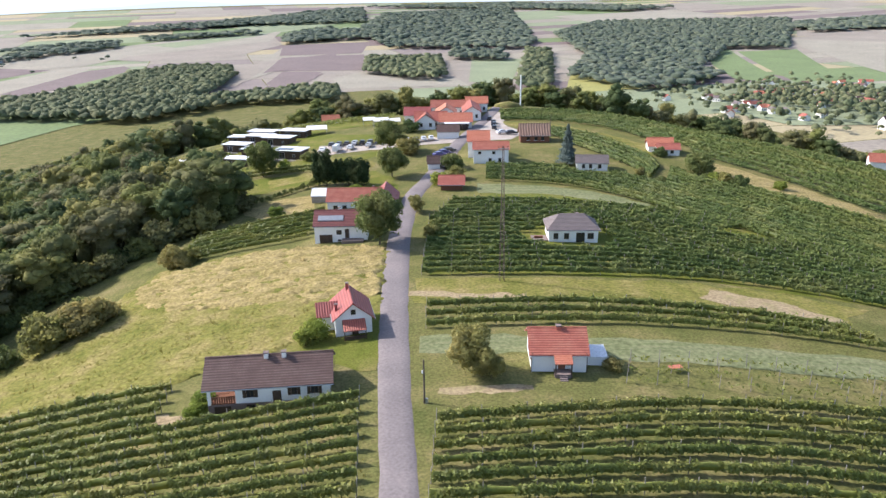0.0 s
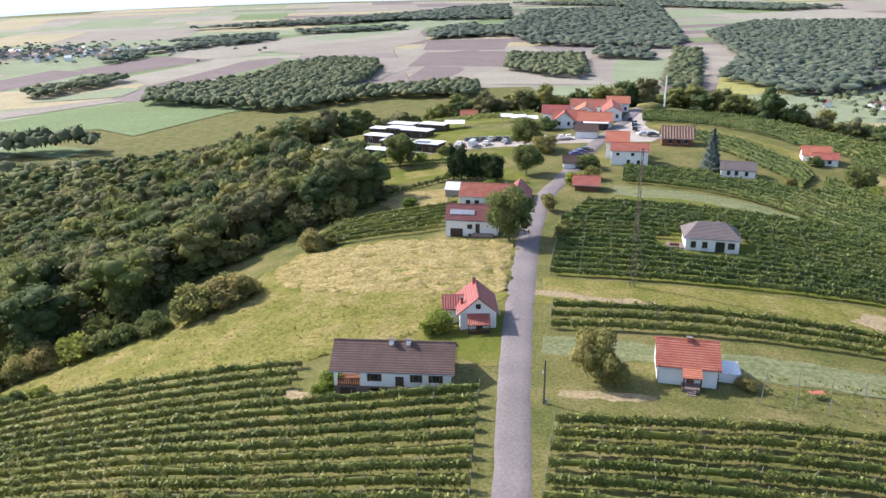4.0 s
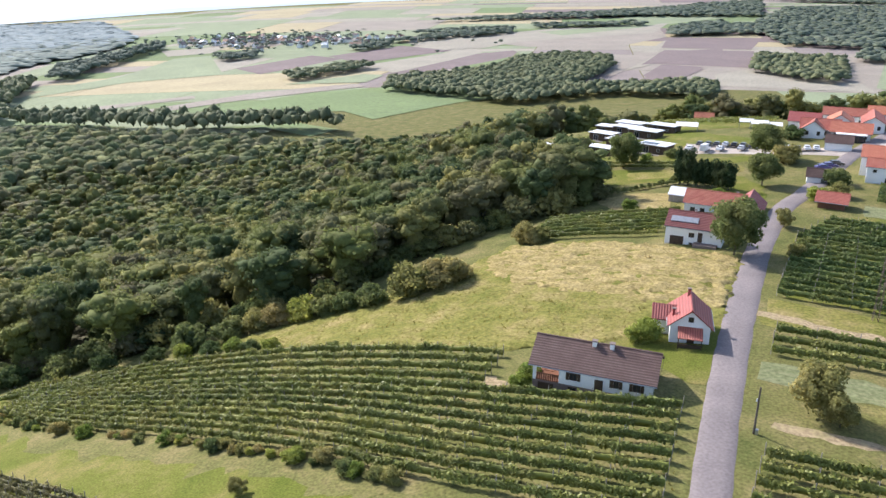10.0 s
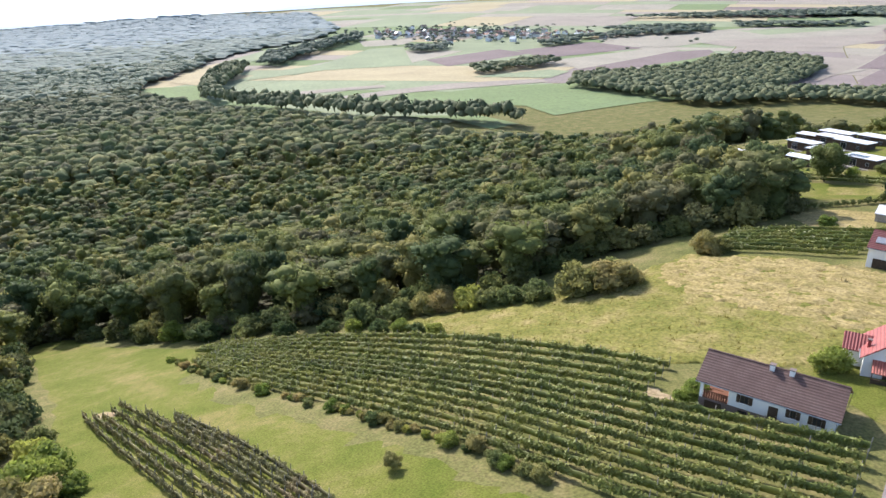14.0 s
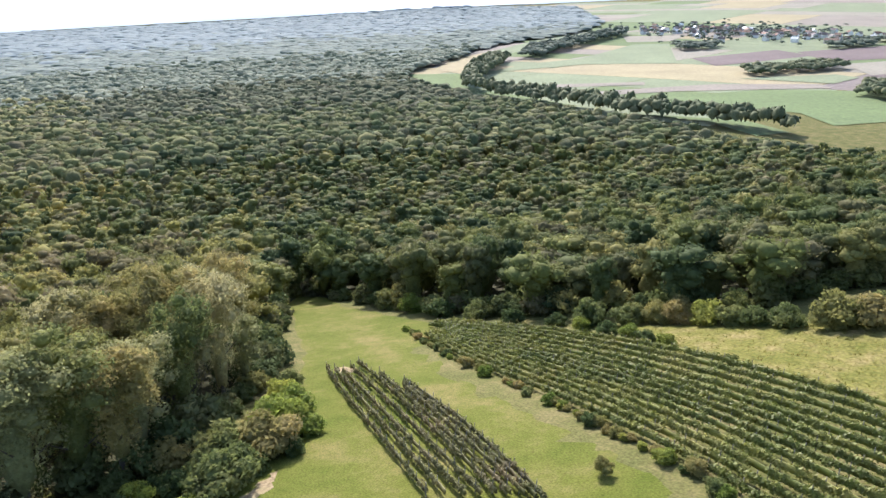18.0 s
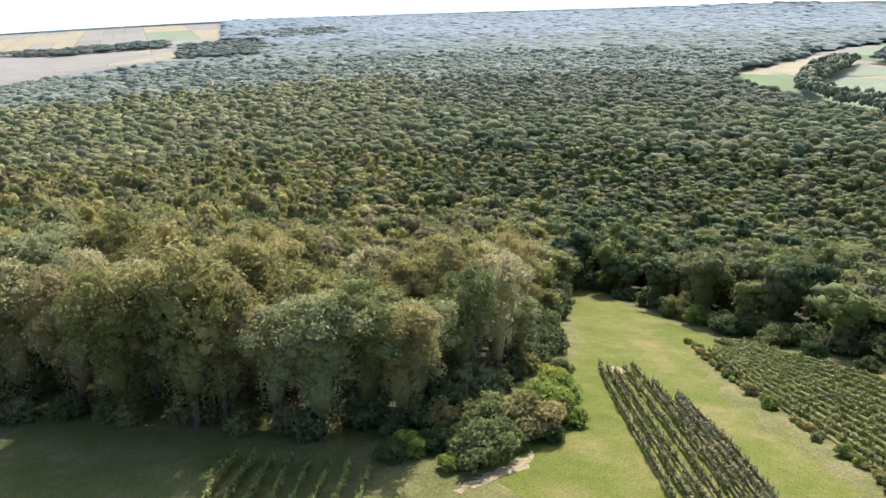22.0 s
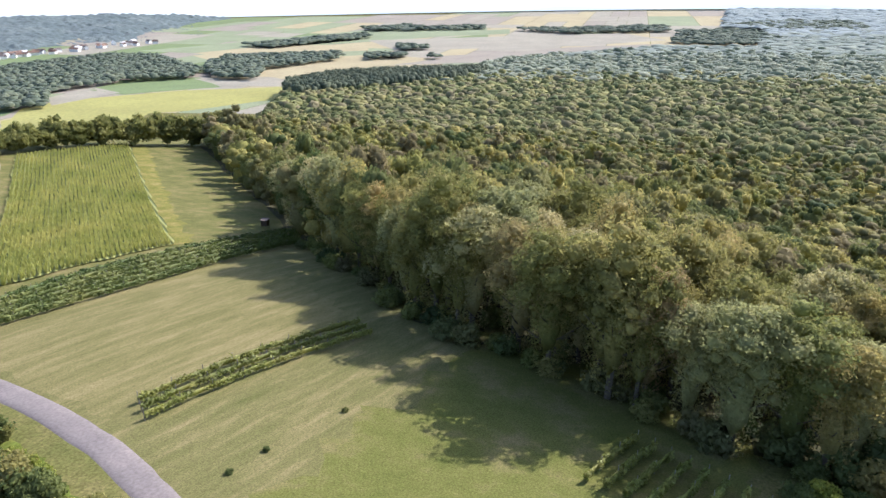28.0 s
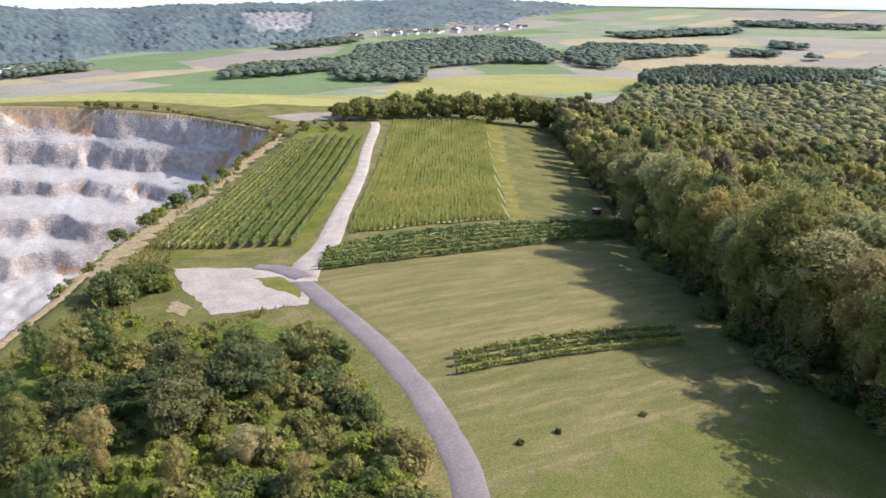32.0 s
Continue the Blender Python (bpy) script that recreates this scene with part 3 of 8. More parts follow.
def sheet():
    r = np.concatenate([[0.0], np.geomspace(12, 60, 14)[:-1], np.geomspace(60, 480, 130)[:-1], np.geomspace(480, 4900, 90)])
    a = np.radians(np.arange(0, 360, 1.0))
    n = len(a)
    R, A = np.meshgrid(r[1:], a, indexing="ij")
    x, y = -R * np.sin(A), R * np.cos(A)
    z = ground_h(x, y)
    z = np.where(inside(x, y, PIT), z - 70, z)
    V = np.concatenate([[[0, 0, float(ground_h(0, 0))]], np.stack([x, y, z], -1).reshape(-1, 3)])
    idx = 1 + np.arange((len(r) - 1) * n).reshape(-1, n)
    q = np.stack([idx[:-1], np.roll(idx, -1, 1)[:-1], np.roll(idx, -1, 1)[1:], idx[1:]], -1).reshape(-1, 4)[:, ::-1]
    cap = np.stack([np.zeros(n, int), np.roll(idx[0], -1), idx[0], idx[0]], -1)
    F = np.concatenate([q])
    ob = mesh_ob("ground", V, F, M["grass"], flat=False)
    return tagged(ob, "rolling grassy ridge falling to a broad plain", "ground", kind="structure")


sheet()
drape("ground", [(-13, -13), (13, -13), (13, 13), (-13, 13)], M["grass"], 0.04, 4, label="grass on the ridge top", category="ground")

ROAD_N = [(-3, 20), (-4, 45), (-4.9, 64.8), (-6.1, 79), (-7.4, 98), (-8.8, 125), (-9.2, 156), (-7.6, 184), (-4.0, 201), (0.5, 222), (5, 246), (11, 272), (21, 315), (27, 345)]
ROAD_S = [(-3, 20), (-8, 0), (-22, -25), (-35.3, -50), (-38.5, -58), (-42.3, -73), (-44.5, -92), (-45, -110), (-45.5, -125)]
ribbon("road", ROAD_N, [3.7] * 3 + [3.8, 4.0, 4.3, 4.1, 4.0, 4, 4, 4, 4, 4, 4], M["asphalt"], label="narrow grey asphalt lane along the ridge", category="road")
ribbon("road", ROAD_S, [3.7] * 9, M["asphalt"], 0.085, label="narrow grey asphalt lane along the ridge", category="road")
ribbon("track", [(-45.5, -123), (-50, -132), (-61, -147), (-80, -180), (-113, -236), (-140, -285), (-169, -334), (-178, -352)], [5, 5.5, 5, 4.2, 4, 4, 4, 4], M["gravel"], 0.09,
       label="pale gravel farm track beside the maize", category="track")

# ---- ground cover near the camera ----
drape("lawn", [(-240, 76), (-190, 72), (-146, 78), (-120, 66), (-98, 60), (-72, 57), (-51, 57), (-34, 55), (-12, 52), (-9, 20), (-30, 0), (-60, 20), (-80, 12), (-101, 30), (-128, 40), (-150, 46), (-195, 58), (-235, 66)],
      M["lawn"], 0.06, 4, 0.5, 1, label="mown grass strip running down to the forest", category="lawn")
drape("dry_verge", [(-30, 54.5), (-51, 56), (-72, 57.2), (-98, 59), (-124, 62), (-126, 66), (-98, 63.2), (-72, 61.6), (-51, 60), (-30, 58.4)], M["grass"], 0.07, 2.0, 1.3, 40, label="dry grass verge at the foot of the vines", category="grass")
drape("bare_strip", [(-124, 45), (-120, 47.5), (-117, 46), (-121, 43.5)], M["bare"], 0.16, 1.0, 0.4, 43, label="worn soil at the head of the old vines", category="soil")
drape("bare_strip", [(-33, 82.5), (-36.5, 85.5), (-39, 84.8), (-36, 81.5)], M["bare"], 0.16, 1.0, 0.4, 44, label="bare soil at the end of the vine rows", category="soil")
drape("meadow", [(-38, 94), (-58, 94), (-84, 96), (-110, 97), (-92, 108), (-76, 118), (-66, 130), (-60, 146), (-40, 150), (-20, 147), (-11, 143), (-10.5, 125), (-10, 112), (-18, 110), (-24, 101)],
      M["meadow"], 0.06, 1.0, 0.3, 2, 0.3, label="unmown yellow-green meadow of tall grass", category="meadow")
drape("meadow", [(-12, 146), (-11, 119), (-22, 118), (-34, 119), (-47, 122), (-58, 129), (-62, 137), (-58, 144), (-40, 149), (-24, 148)],
      M["straw"], 0.3, 0.9, 0.5, 3, 0.55, label="straw-dry patch of flattened tall grass", category="meadow")
drape("lawn", [(-10, 112), (-22, 112), (-24, 100), (-12, 92), (-9.5, 92)], M["lawn"], 0.13, 3, 0.3, 4, label="mown garden lawn beside the cottage", category="lawn")
drape("mulched_strip", [(-3.4, 102.5), (30, 100.5), (64, 97), (110, 80), (108, 70), (63, 90), (30, 93), (10, 95.5), (-3.6, 96.5)], M["pale"], 0.09, 3, 0.4, 5,
      label="pale mulched strip between vineyard rows", category="field")
drape("grass_verge", [(-4, 95), (10, 94.5), (30, 92), (30, 84), (14, 82), (-1, 78), (-4, 80)], M["grass"], 0.12, 3, 0.4, 6, label="dry grass round the white cottage", category="grass")
drape("bare_strip", [(-1, 84.5), (6, 84.2), (12, 85.2), (12, 86.6), (4, 86.4), (-1, 86.2)], M["bare"], 0.16, 1.5, 0.3, 7, label="bare worn soil by the cottage", category="soil")
drape("bare_strip", [(-5.6, 119), (2, 116.5), (14, 116), (14.5, 118), (3, 119.2), (-5.6, 121)], M["bare"], 0.14, 1.5, 0.35, 8, label="pale gravelly field entrance", category="track")
drape("bare_strip", [(-81, 21), (-77.5, 18.6), (-73.5, 13.4), (-71, 9.4), (-72, 8.8), (-75.5, 13.2), (-80, 18.8)], M["bare"], 0.1, 0.8, 0.5, 9, label="bare sandy patch by the bushes", category="soil")
drape("mown_field", [(-22, -22), (-36.6, -50), (-40, -58), (-43.6, -73), (-45.8, -92), (-46.4, -110), (-47, -124), (-53, -130), (-160, -142), (-150, -104), (-116, -68), (-108, -36), (-94, -6), (-70, 0), (-50, 5)],
      M["hay"], 0.07, 4, 0.4, 10, label="mown hay field beside the forest", category="field")
drape("mown_field", [(-48, -78), (-49, -122), (-54, -129), (-112, -134), (-110, -104), (-96, -76), (-70, -77)],
      M["hay_dry"], 0.13, 4, 1.2, 11, label="drier mown stripe of the hay field", category="field")
drape("mown_field", [(-22, -22), (-35, -47), (-60, -52), (-85, -50), (-110, -56), (-108, -36), (-94, -6), (-70, 0), (-50, 5)], M["hay_green"], 0.16, 2.5, 2.2, 39, label="greener end of the hay field near the forest", category="field")
drape("gravel_lot", [(-26.5, -147), (-36, -140), (-42, -136), (-48, -130), (-46, -120), (-42, -111), (-36, -112), (-26, -116), (-25, -130)], M["gravel"], 0.15, 2, 0.3, 12,
      label="white gravel turning place by the quarry", category="gravel")
ribbon("road", [(-46.5, -125), (-46, -130), (-44, -134.5), (-41, -137.5)], [4.0, 4.0, 3.4, 2.6], M["asphalt"], 0.2, label="asphalt apron of the lane beside the gravel", category="road")
drape("grass_island", [(-38.5, -130), (-43, -129), (-44, -119), (-42, -115), (-38.5, -124)], M["lawn"], 0.21, 1.5, 0.2, 13, label="grass island in the gravel", category="grass")
drape("maize_field", [(-68, -152), (-121, -156), (-265, -370), (-190, -354)], M["corn"], 1.2, 5, 0.4, 14, label="ripening maize field in straight rows", category="maize")
drape("grass_verge", [(-119.6, -155.6), (-125, -154.5), (-274, -367), (-264, -370)], M["meadow"], 0.12, 3, 0.8, 17, 0.1, label="dry grass strip beside the maize", category="grass")
drape("vineyard_floor", [(-25, -153), (-56, -147), (-108, -232), (-163, -336), (-134, -342), (-80, -255)], M["lawn"], 0.07, 5, 0.4, 15, label="grassed vineyard floor by the quarry", category="grass")

drape("bare_strip", [(44, 117), (54, 113), (64, 108), (66, 111), (58, 118), (48, 121)], M["bare"], 0.14, 2, 0.6, 19, label="bare sandy patch above the vine rows", category="soil")
drape("grass_verge", [(-5, 126.5), (20, 126), (43, 125), (60, 121.5), (72, 116), (64, 108.5), (50, 113), (30, 115.5), (15, 116), (-5, 115)], M["meadow"], 0.05, 2.5, 0.4, 20, label="dry yellow grass between the vineyards", category="grass")
drape("vineyard_floor", [(-3, 128), (43, 126.5), (80, 117), (114, 118), (124, 134), (84, 165), (66, 184), (50, 178), (40, 181), (26, 185), (9, 186), (3, 179), (-4, 162)], M["lawn"], 0.03, 4, 0.4, 38, label="green floor of the eastern vineyard", category="grass")
drape("vineyard_floor", [(-98, 348), (-60, 342), (-22, 338), (-24, 300), (-48, 290), (-77, 308), (-98, 314)], M["lawn"], 0.06, 5, 0.5, 21, label="green vineyard floor behind the cabins", category="grass")
drape("lawn", [(-70, 226), (-43, 222), (-20, 216), (-14, 206), (-12, 190), (-18, 188), (-26, 206), (-40, 206), (-60, 204)], M["lawn"], 0.07, 4, 0.5, 22, label="garden lawn below the cabins", category="lawn")
drape("dry_field", [(-54, 189), (-43, 194), (-35, 194), (-31, 176), (-45, 175)], M["straw"], 0.09, 3, 0.4, 23, 0.1, label="small mown field with dry stubble", category="field")
drape("grass_bank", [(-53, 219), (-37, 222), (-22, 230), (-20, 222), (-36, 213), (-50, 210)], M["meadow"], 0.12, 2, 0.4, 24, 0.15, label="rough grass bank above the lawn", category="grass")
drape("lawn", [(-92, 252), (-58, 243), (-30, 238), (-14, 250), (-14, 240), (-30, 229), (-60, 234), (-92, 243)], M["lawn"], 0.07, 4, 0.5, 25, label="lawn strip before the cabins", category="lawn")
drape("lawn", [(-100, 300), (-62, 300), (-40, 282), (-14, 268), (-20, 262), (-48, 258), (-66, 268), (-90, 275)], M["lawn"], 0.05, 5, 0.5, 26, label="grass between the cabins and the car park", category="lawn")
drape("grass_verge", [(22, 294), (40, 286), (54, 268), (66, 246), (70, 241), (64, 223), (58, 239), (46, 256), (31, 271)], M["meadow"], 0.07, 3, 0.4, 27, label="yellow grass strip between the hill vineyards", category="grass")
drape("mulched_strip", [(10, 196), (27, 193), (41, 187), (51, 177.5), (52, 173), (40, 180), (26, 185), (9, 186)], M["pale"], 0.07, 3, 0.4, 28, label="pale mown strip between the vineyards", category="grass")
drape("grass_verge", [(78, 225), (88, 214), (99, 198), (112, 180), (108, 170), (94, 186), (83, 196), (75, 204)], M["straw"], 0.06, 3, 0.4, 29, 0.1, label="dry bank between the hill vineyards", category="grass")
drape("bare_strip", [(p[0] - 0.5, p[1]) for p in RIM_SIDE[2:]] + [(-118, -326), (-107, -303), (-96, -287), (-84.5, -270), (-73, -250), (-61.5, -229), (-52, -213), (-42.5, -200), (-32.5, -183), (-20, -162), (-13, -150)], M["bare"], 0.2, 1.6, 1.3, 30, 0.25,
      label="bare tan soil along the quarry rim", category="soil")
drape("bare_strip", [(-22.5, -126), (-24.5, -121), (-21.5, -117), (-19.5, -122)], M["bare"], 0.3, 1.0, 0.4, 31, label="sandy bank below the bushes", category="soil")
drape("bare_strip", [(-10, -127), (-14, -122), (-11, -118), (-6, -122)], M["bare"], 0.3, 1.0, 0.5, 32, label="sandy bank below the bushes", category="soil")
# ---- far fields on the plain ----
def far_fields():
    rng = np.random.default_rng(21)
    ang = radians(17)
    ca, sa = math.cos(ang), math.sin(ang)
    weights = [0.22, 0.15, 0.2, 0.1, 0.16, 0.1, 0.07]
    v = -4600
    while v < 4600:
        h = rng.uniform(220, 420)
        u = -4600 + rng.uniform(0, 200)
        while u < 4600:
            w = rng.uniform(160, 620)
            cu, cv = u + w / 2, v + h / 2
            x, y = cu * ca - cv * sa, cu * sa + cv * ca
            d = math.hypot(x, y)
            az = math.degrees(math.atan2(-x, y)) % 360
            if 980 < d < 4450 and (az < 190 or az > 315):
                n = int(rng.integers(1, 4))
                for k in range(n):
                    a0, a1 = v + h * k / n + 1, v + h * (k + 1) / n - 1
                    q = [(u + 1, a0), (u + w - 1, a0), (u + w - 1, a1), (u + 1, a1)]
                    q = [(p * ca - r * sa, p * sa + r * ca) for p, r in q]
                    i = int(rng.choice(7, p=weights))
                    if 24 < az < 75:
                        i = int(rng.choice([4, 4, 3, 2, 0, 4, 5]))
                    if 86 < az <= 125:
                        i = int(rng.choice([5, 2, 2, 0, 5, 4]))
                    if az > 125 and az < 190:
                        i = int(rng.choice([5, 4, 4, 3, 2, 0]))
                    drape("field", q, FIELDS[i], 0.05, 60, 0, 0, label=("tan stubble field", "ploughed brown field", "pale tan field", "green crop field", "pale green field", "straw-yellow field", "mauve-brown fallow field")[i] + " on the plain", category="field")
            u += w
        v += h


far_fields()
FAR_WOODS = [
    [(-402, -1480), (-580, -1583), (-775, -1650), (-928, -1900), (-1155, -1976), (-1411, -2018), (-1468, -1856), (-1261, -1432), (-1119, -1318), (-1004, -1388), (-819, -1356), (-669, -1127), (-634, -1125), (-550, -1223), (-634, -1433), (-516, -1383), (-398, -1390)],
    [(-1408, -1578), (-1596, -1574), (-1696, -1375), (-1623, -1306), (-1332, -1309), (-1148, -1150), (-1133, -1248), (-1261, -1432)],
    [(-1744, -1306), (-1787, -1205), (-1716, -1161), (-1654, -1233)],
    [(-2007, -1377), (-2025, -1280), (-1979, -1251), (-1920, -1310)],
    [(-1775, -1125), (-1793, -1079), (-1750, -1056), (-1722, -1090)],
    [(-58, -2025), (-210, -1992), (-233, -1810), (-132, -1810), (-45, -1768)],
    [(-1880, -1858), (-2179, -1878), (-2396, -1781), (-2263, -1679), (-2007, -1727), (-1820, -1773)],
    [(-2627, -1931), (-2862, -1893), (-2737, -1808), (-2553, -1850)],
    [(-738, -2095), (-1091, -2229), (-1024, -2094), (-732, -1987)],
    [(-1387, -1550), (-1552, -1661), (-1765, -1417), (-1683, -1335), (-1496, -1452), (-1259, -1279), (-1261, -1392)],
    [(-2054, -1412), (-2053, -1292), (-1984, -1248), (-1955, -1334)],
    [(-1750, -1302), (-1817, -1220), (-1742, -1170), (-1695, -1251)],
    [(-2452, -621), (-2889, -717), (-2958, -473), (-2665, -328), (-2423, -380), (-2367, -548)],
    [(-2764, -1353), (-2867, -1154), (-3092, -814), (-2836, -744), (-2671, -1074)],
    [(-3214, -623), (-3482, -410), (-3499, -126), (-3112, -106), (-3004, -348)],
    [(-1848, -1919), (-2171, -1845), (-2354, -1776), (-2253, -1700), (-1834, -1752)],
    [(-2631, -1984), (-2899, -1526), (-2765, -1456), (-2518, -1870)],
    [(-284, 2804), (-246, 3446), (328, 3706), (277, 2195), (226, 2027), (-137, 2087), (-217, 2389)],
    [(365, 2470), (592, 2875), (1245, 2741), (851, 1869), (720, 1908), (506, 1476), (487, 1302), (367, 1135), (297, 1129), (227, 1320), (346, 1792)],
    [(-173, 1804), (1, 1778), (7, 1311), (-60, 1341), (-147, 1469)],
    [(-511, 2498), (-279, 2756), (-226, 2390), (-456, 2264)],
    [(28, 1979), (160, 1956), (150, 1723), (27, 1758)],
    [(225, 1994), (278, 1917), (170, 1161), (118, 1168)],
    [(-625, 1499), (-563, 1648), (-444, 1617), (-381, 1380), (-381, 1126), (-335, 998), (-467, 979), (-578, 978), (-668, 1138), (-552, 1206)],
    [(-903, 2993), (-655, 3489), (-392, 3915), (-286, 3057), (-862, 2890)],
    [(-1260, 2194), (-1052, 2351), (-999, 2391), (-1028, 2219), (-1216, 2116)],
    [(1162, 2575), (1546, 2681), (1364, 2356), (1085, 2379)],
    [(-397, 3967), (369, 4172), (1072, 3495), (793, 3385), (328, 3706)],
    [(-1036, 604), (-1260, 746), (-1490, 926), (-1492, 1000), (-1277, 828), (-1111, 674), (-974, 609), (-857, 621), (-692, 625), (-642, 643), (-536, 665), (-477, 671), (-463, 641), (-584, 612), (-632, 579), (-720, 586), (-883, 576)],
    [(-1484, 1024), (-1636, 1150), (-1759, 1387), (-1918, 1724), (-1800, 1629), (-1600, 1278), (-1421, 1016)],
    [(-612, 970), (-673, 1084), (-595, 1230), (-572, 1372), (-619, 1570), (-459, 1620), (-383, 1412), (-355, 1181), (-359, 1069), (-308, 1106), (-170, 1220), (-143, 1049), (-276, 1021), (-367, 890), (-436, 915)],
    [(-929, 1117), (-929, 1365), (-848, 1308), (-855, 1060)],
    [(-458, 2258), (-502, 2529), (-398, 2796), (-326, 2336)],
    [(-1214, 1838), (-1099, 2170), (-971, 2344), (-933, 2211), (-1129, 1885)],
    [(-1465, 1476), (-1380, 1564), (-1308, 1459), (-1341, 1391)],
    [(-1181, 1707), (-1160, 1874), (-1097, 1787), (-1119, 1643)],
    [(-953, 2485), (-657, 2697), (-596, 2590), (-915, 2388)],
    [(-1421, 2568), (-952, 3047), (-514, 3526), (-468, 3236), (-873, 2804)],
]
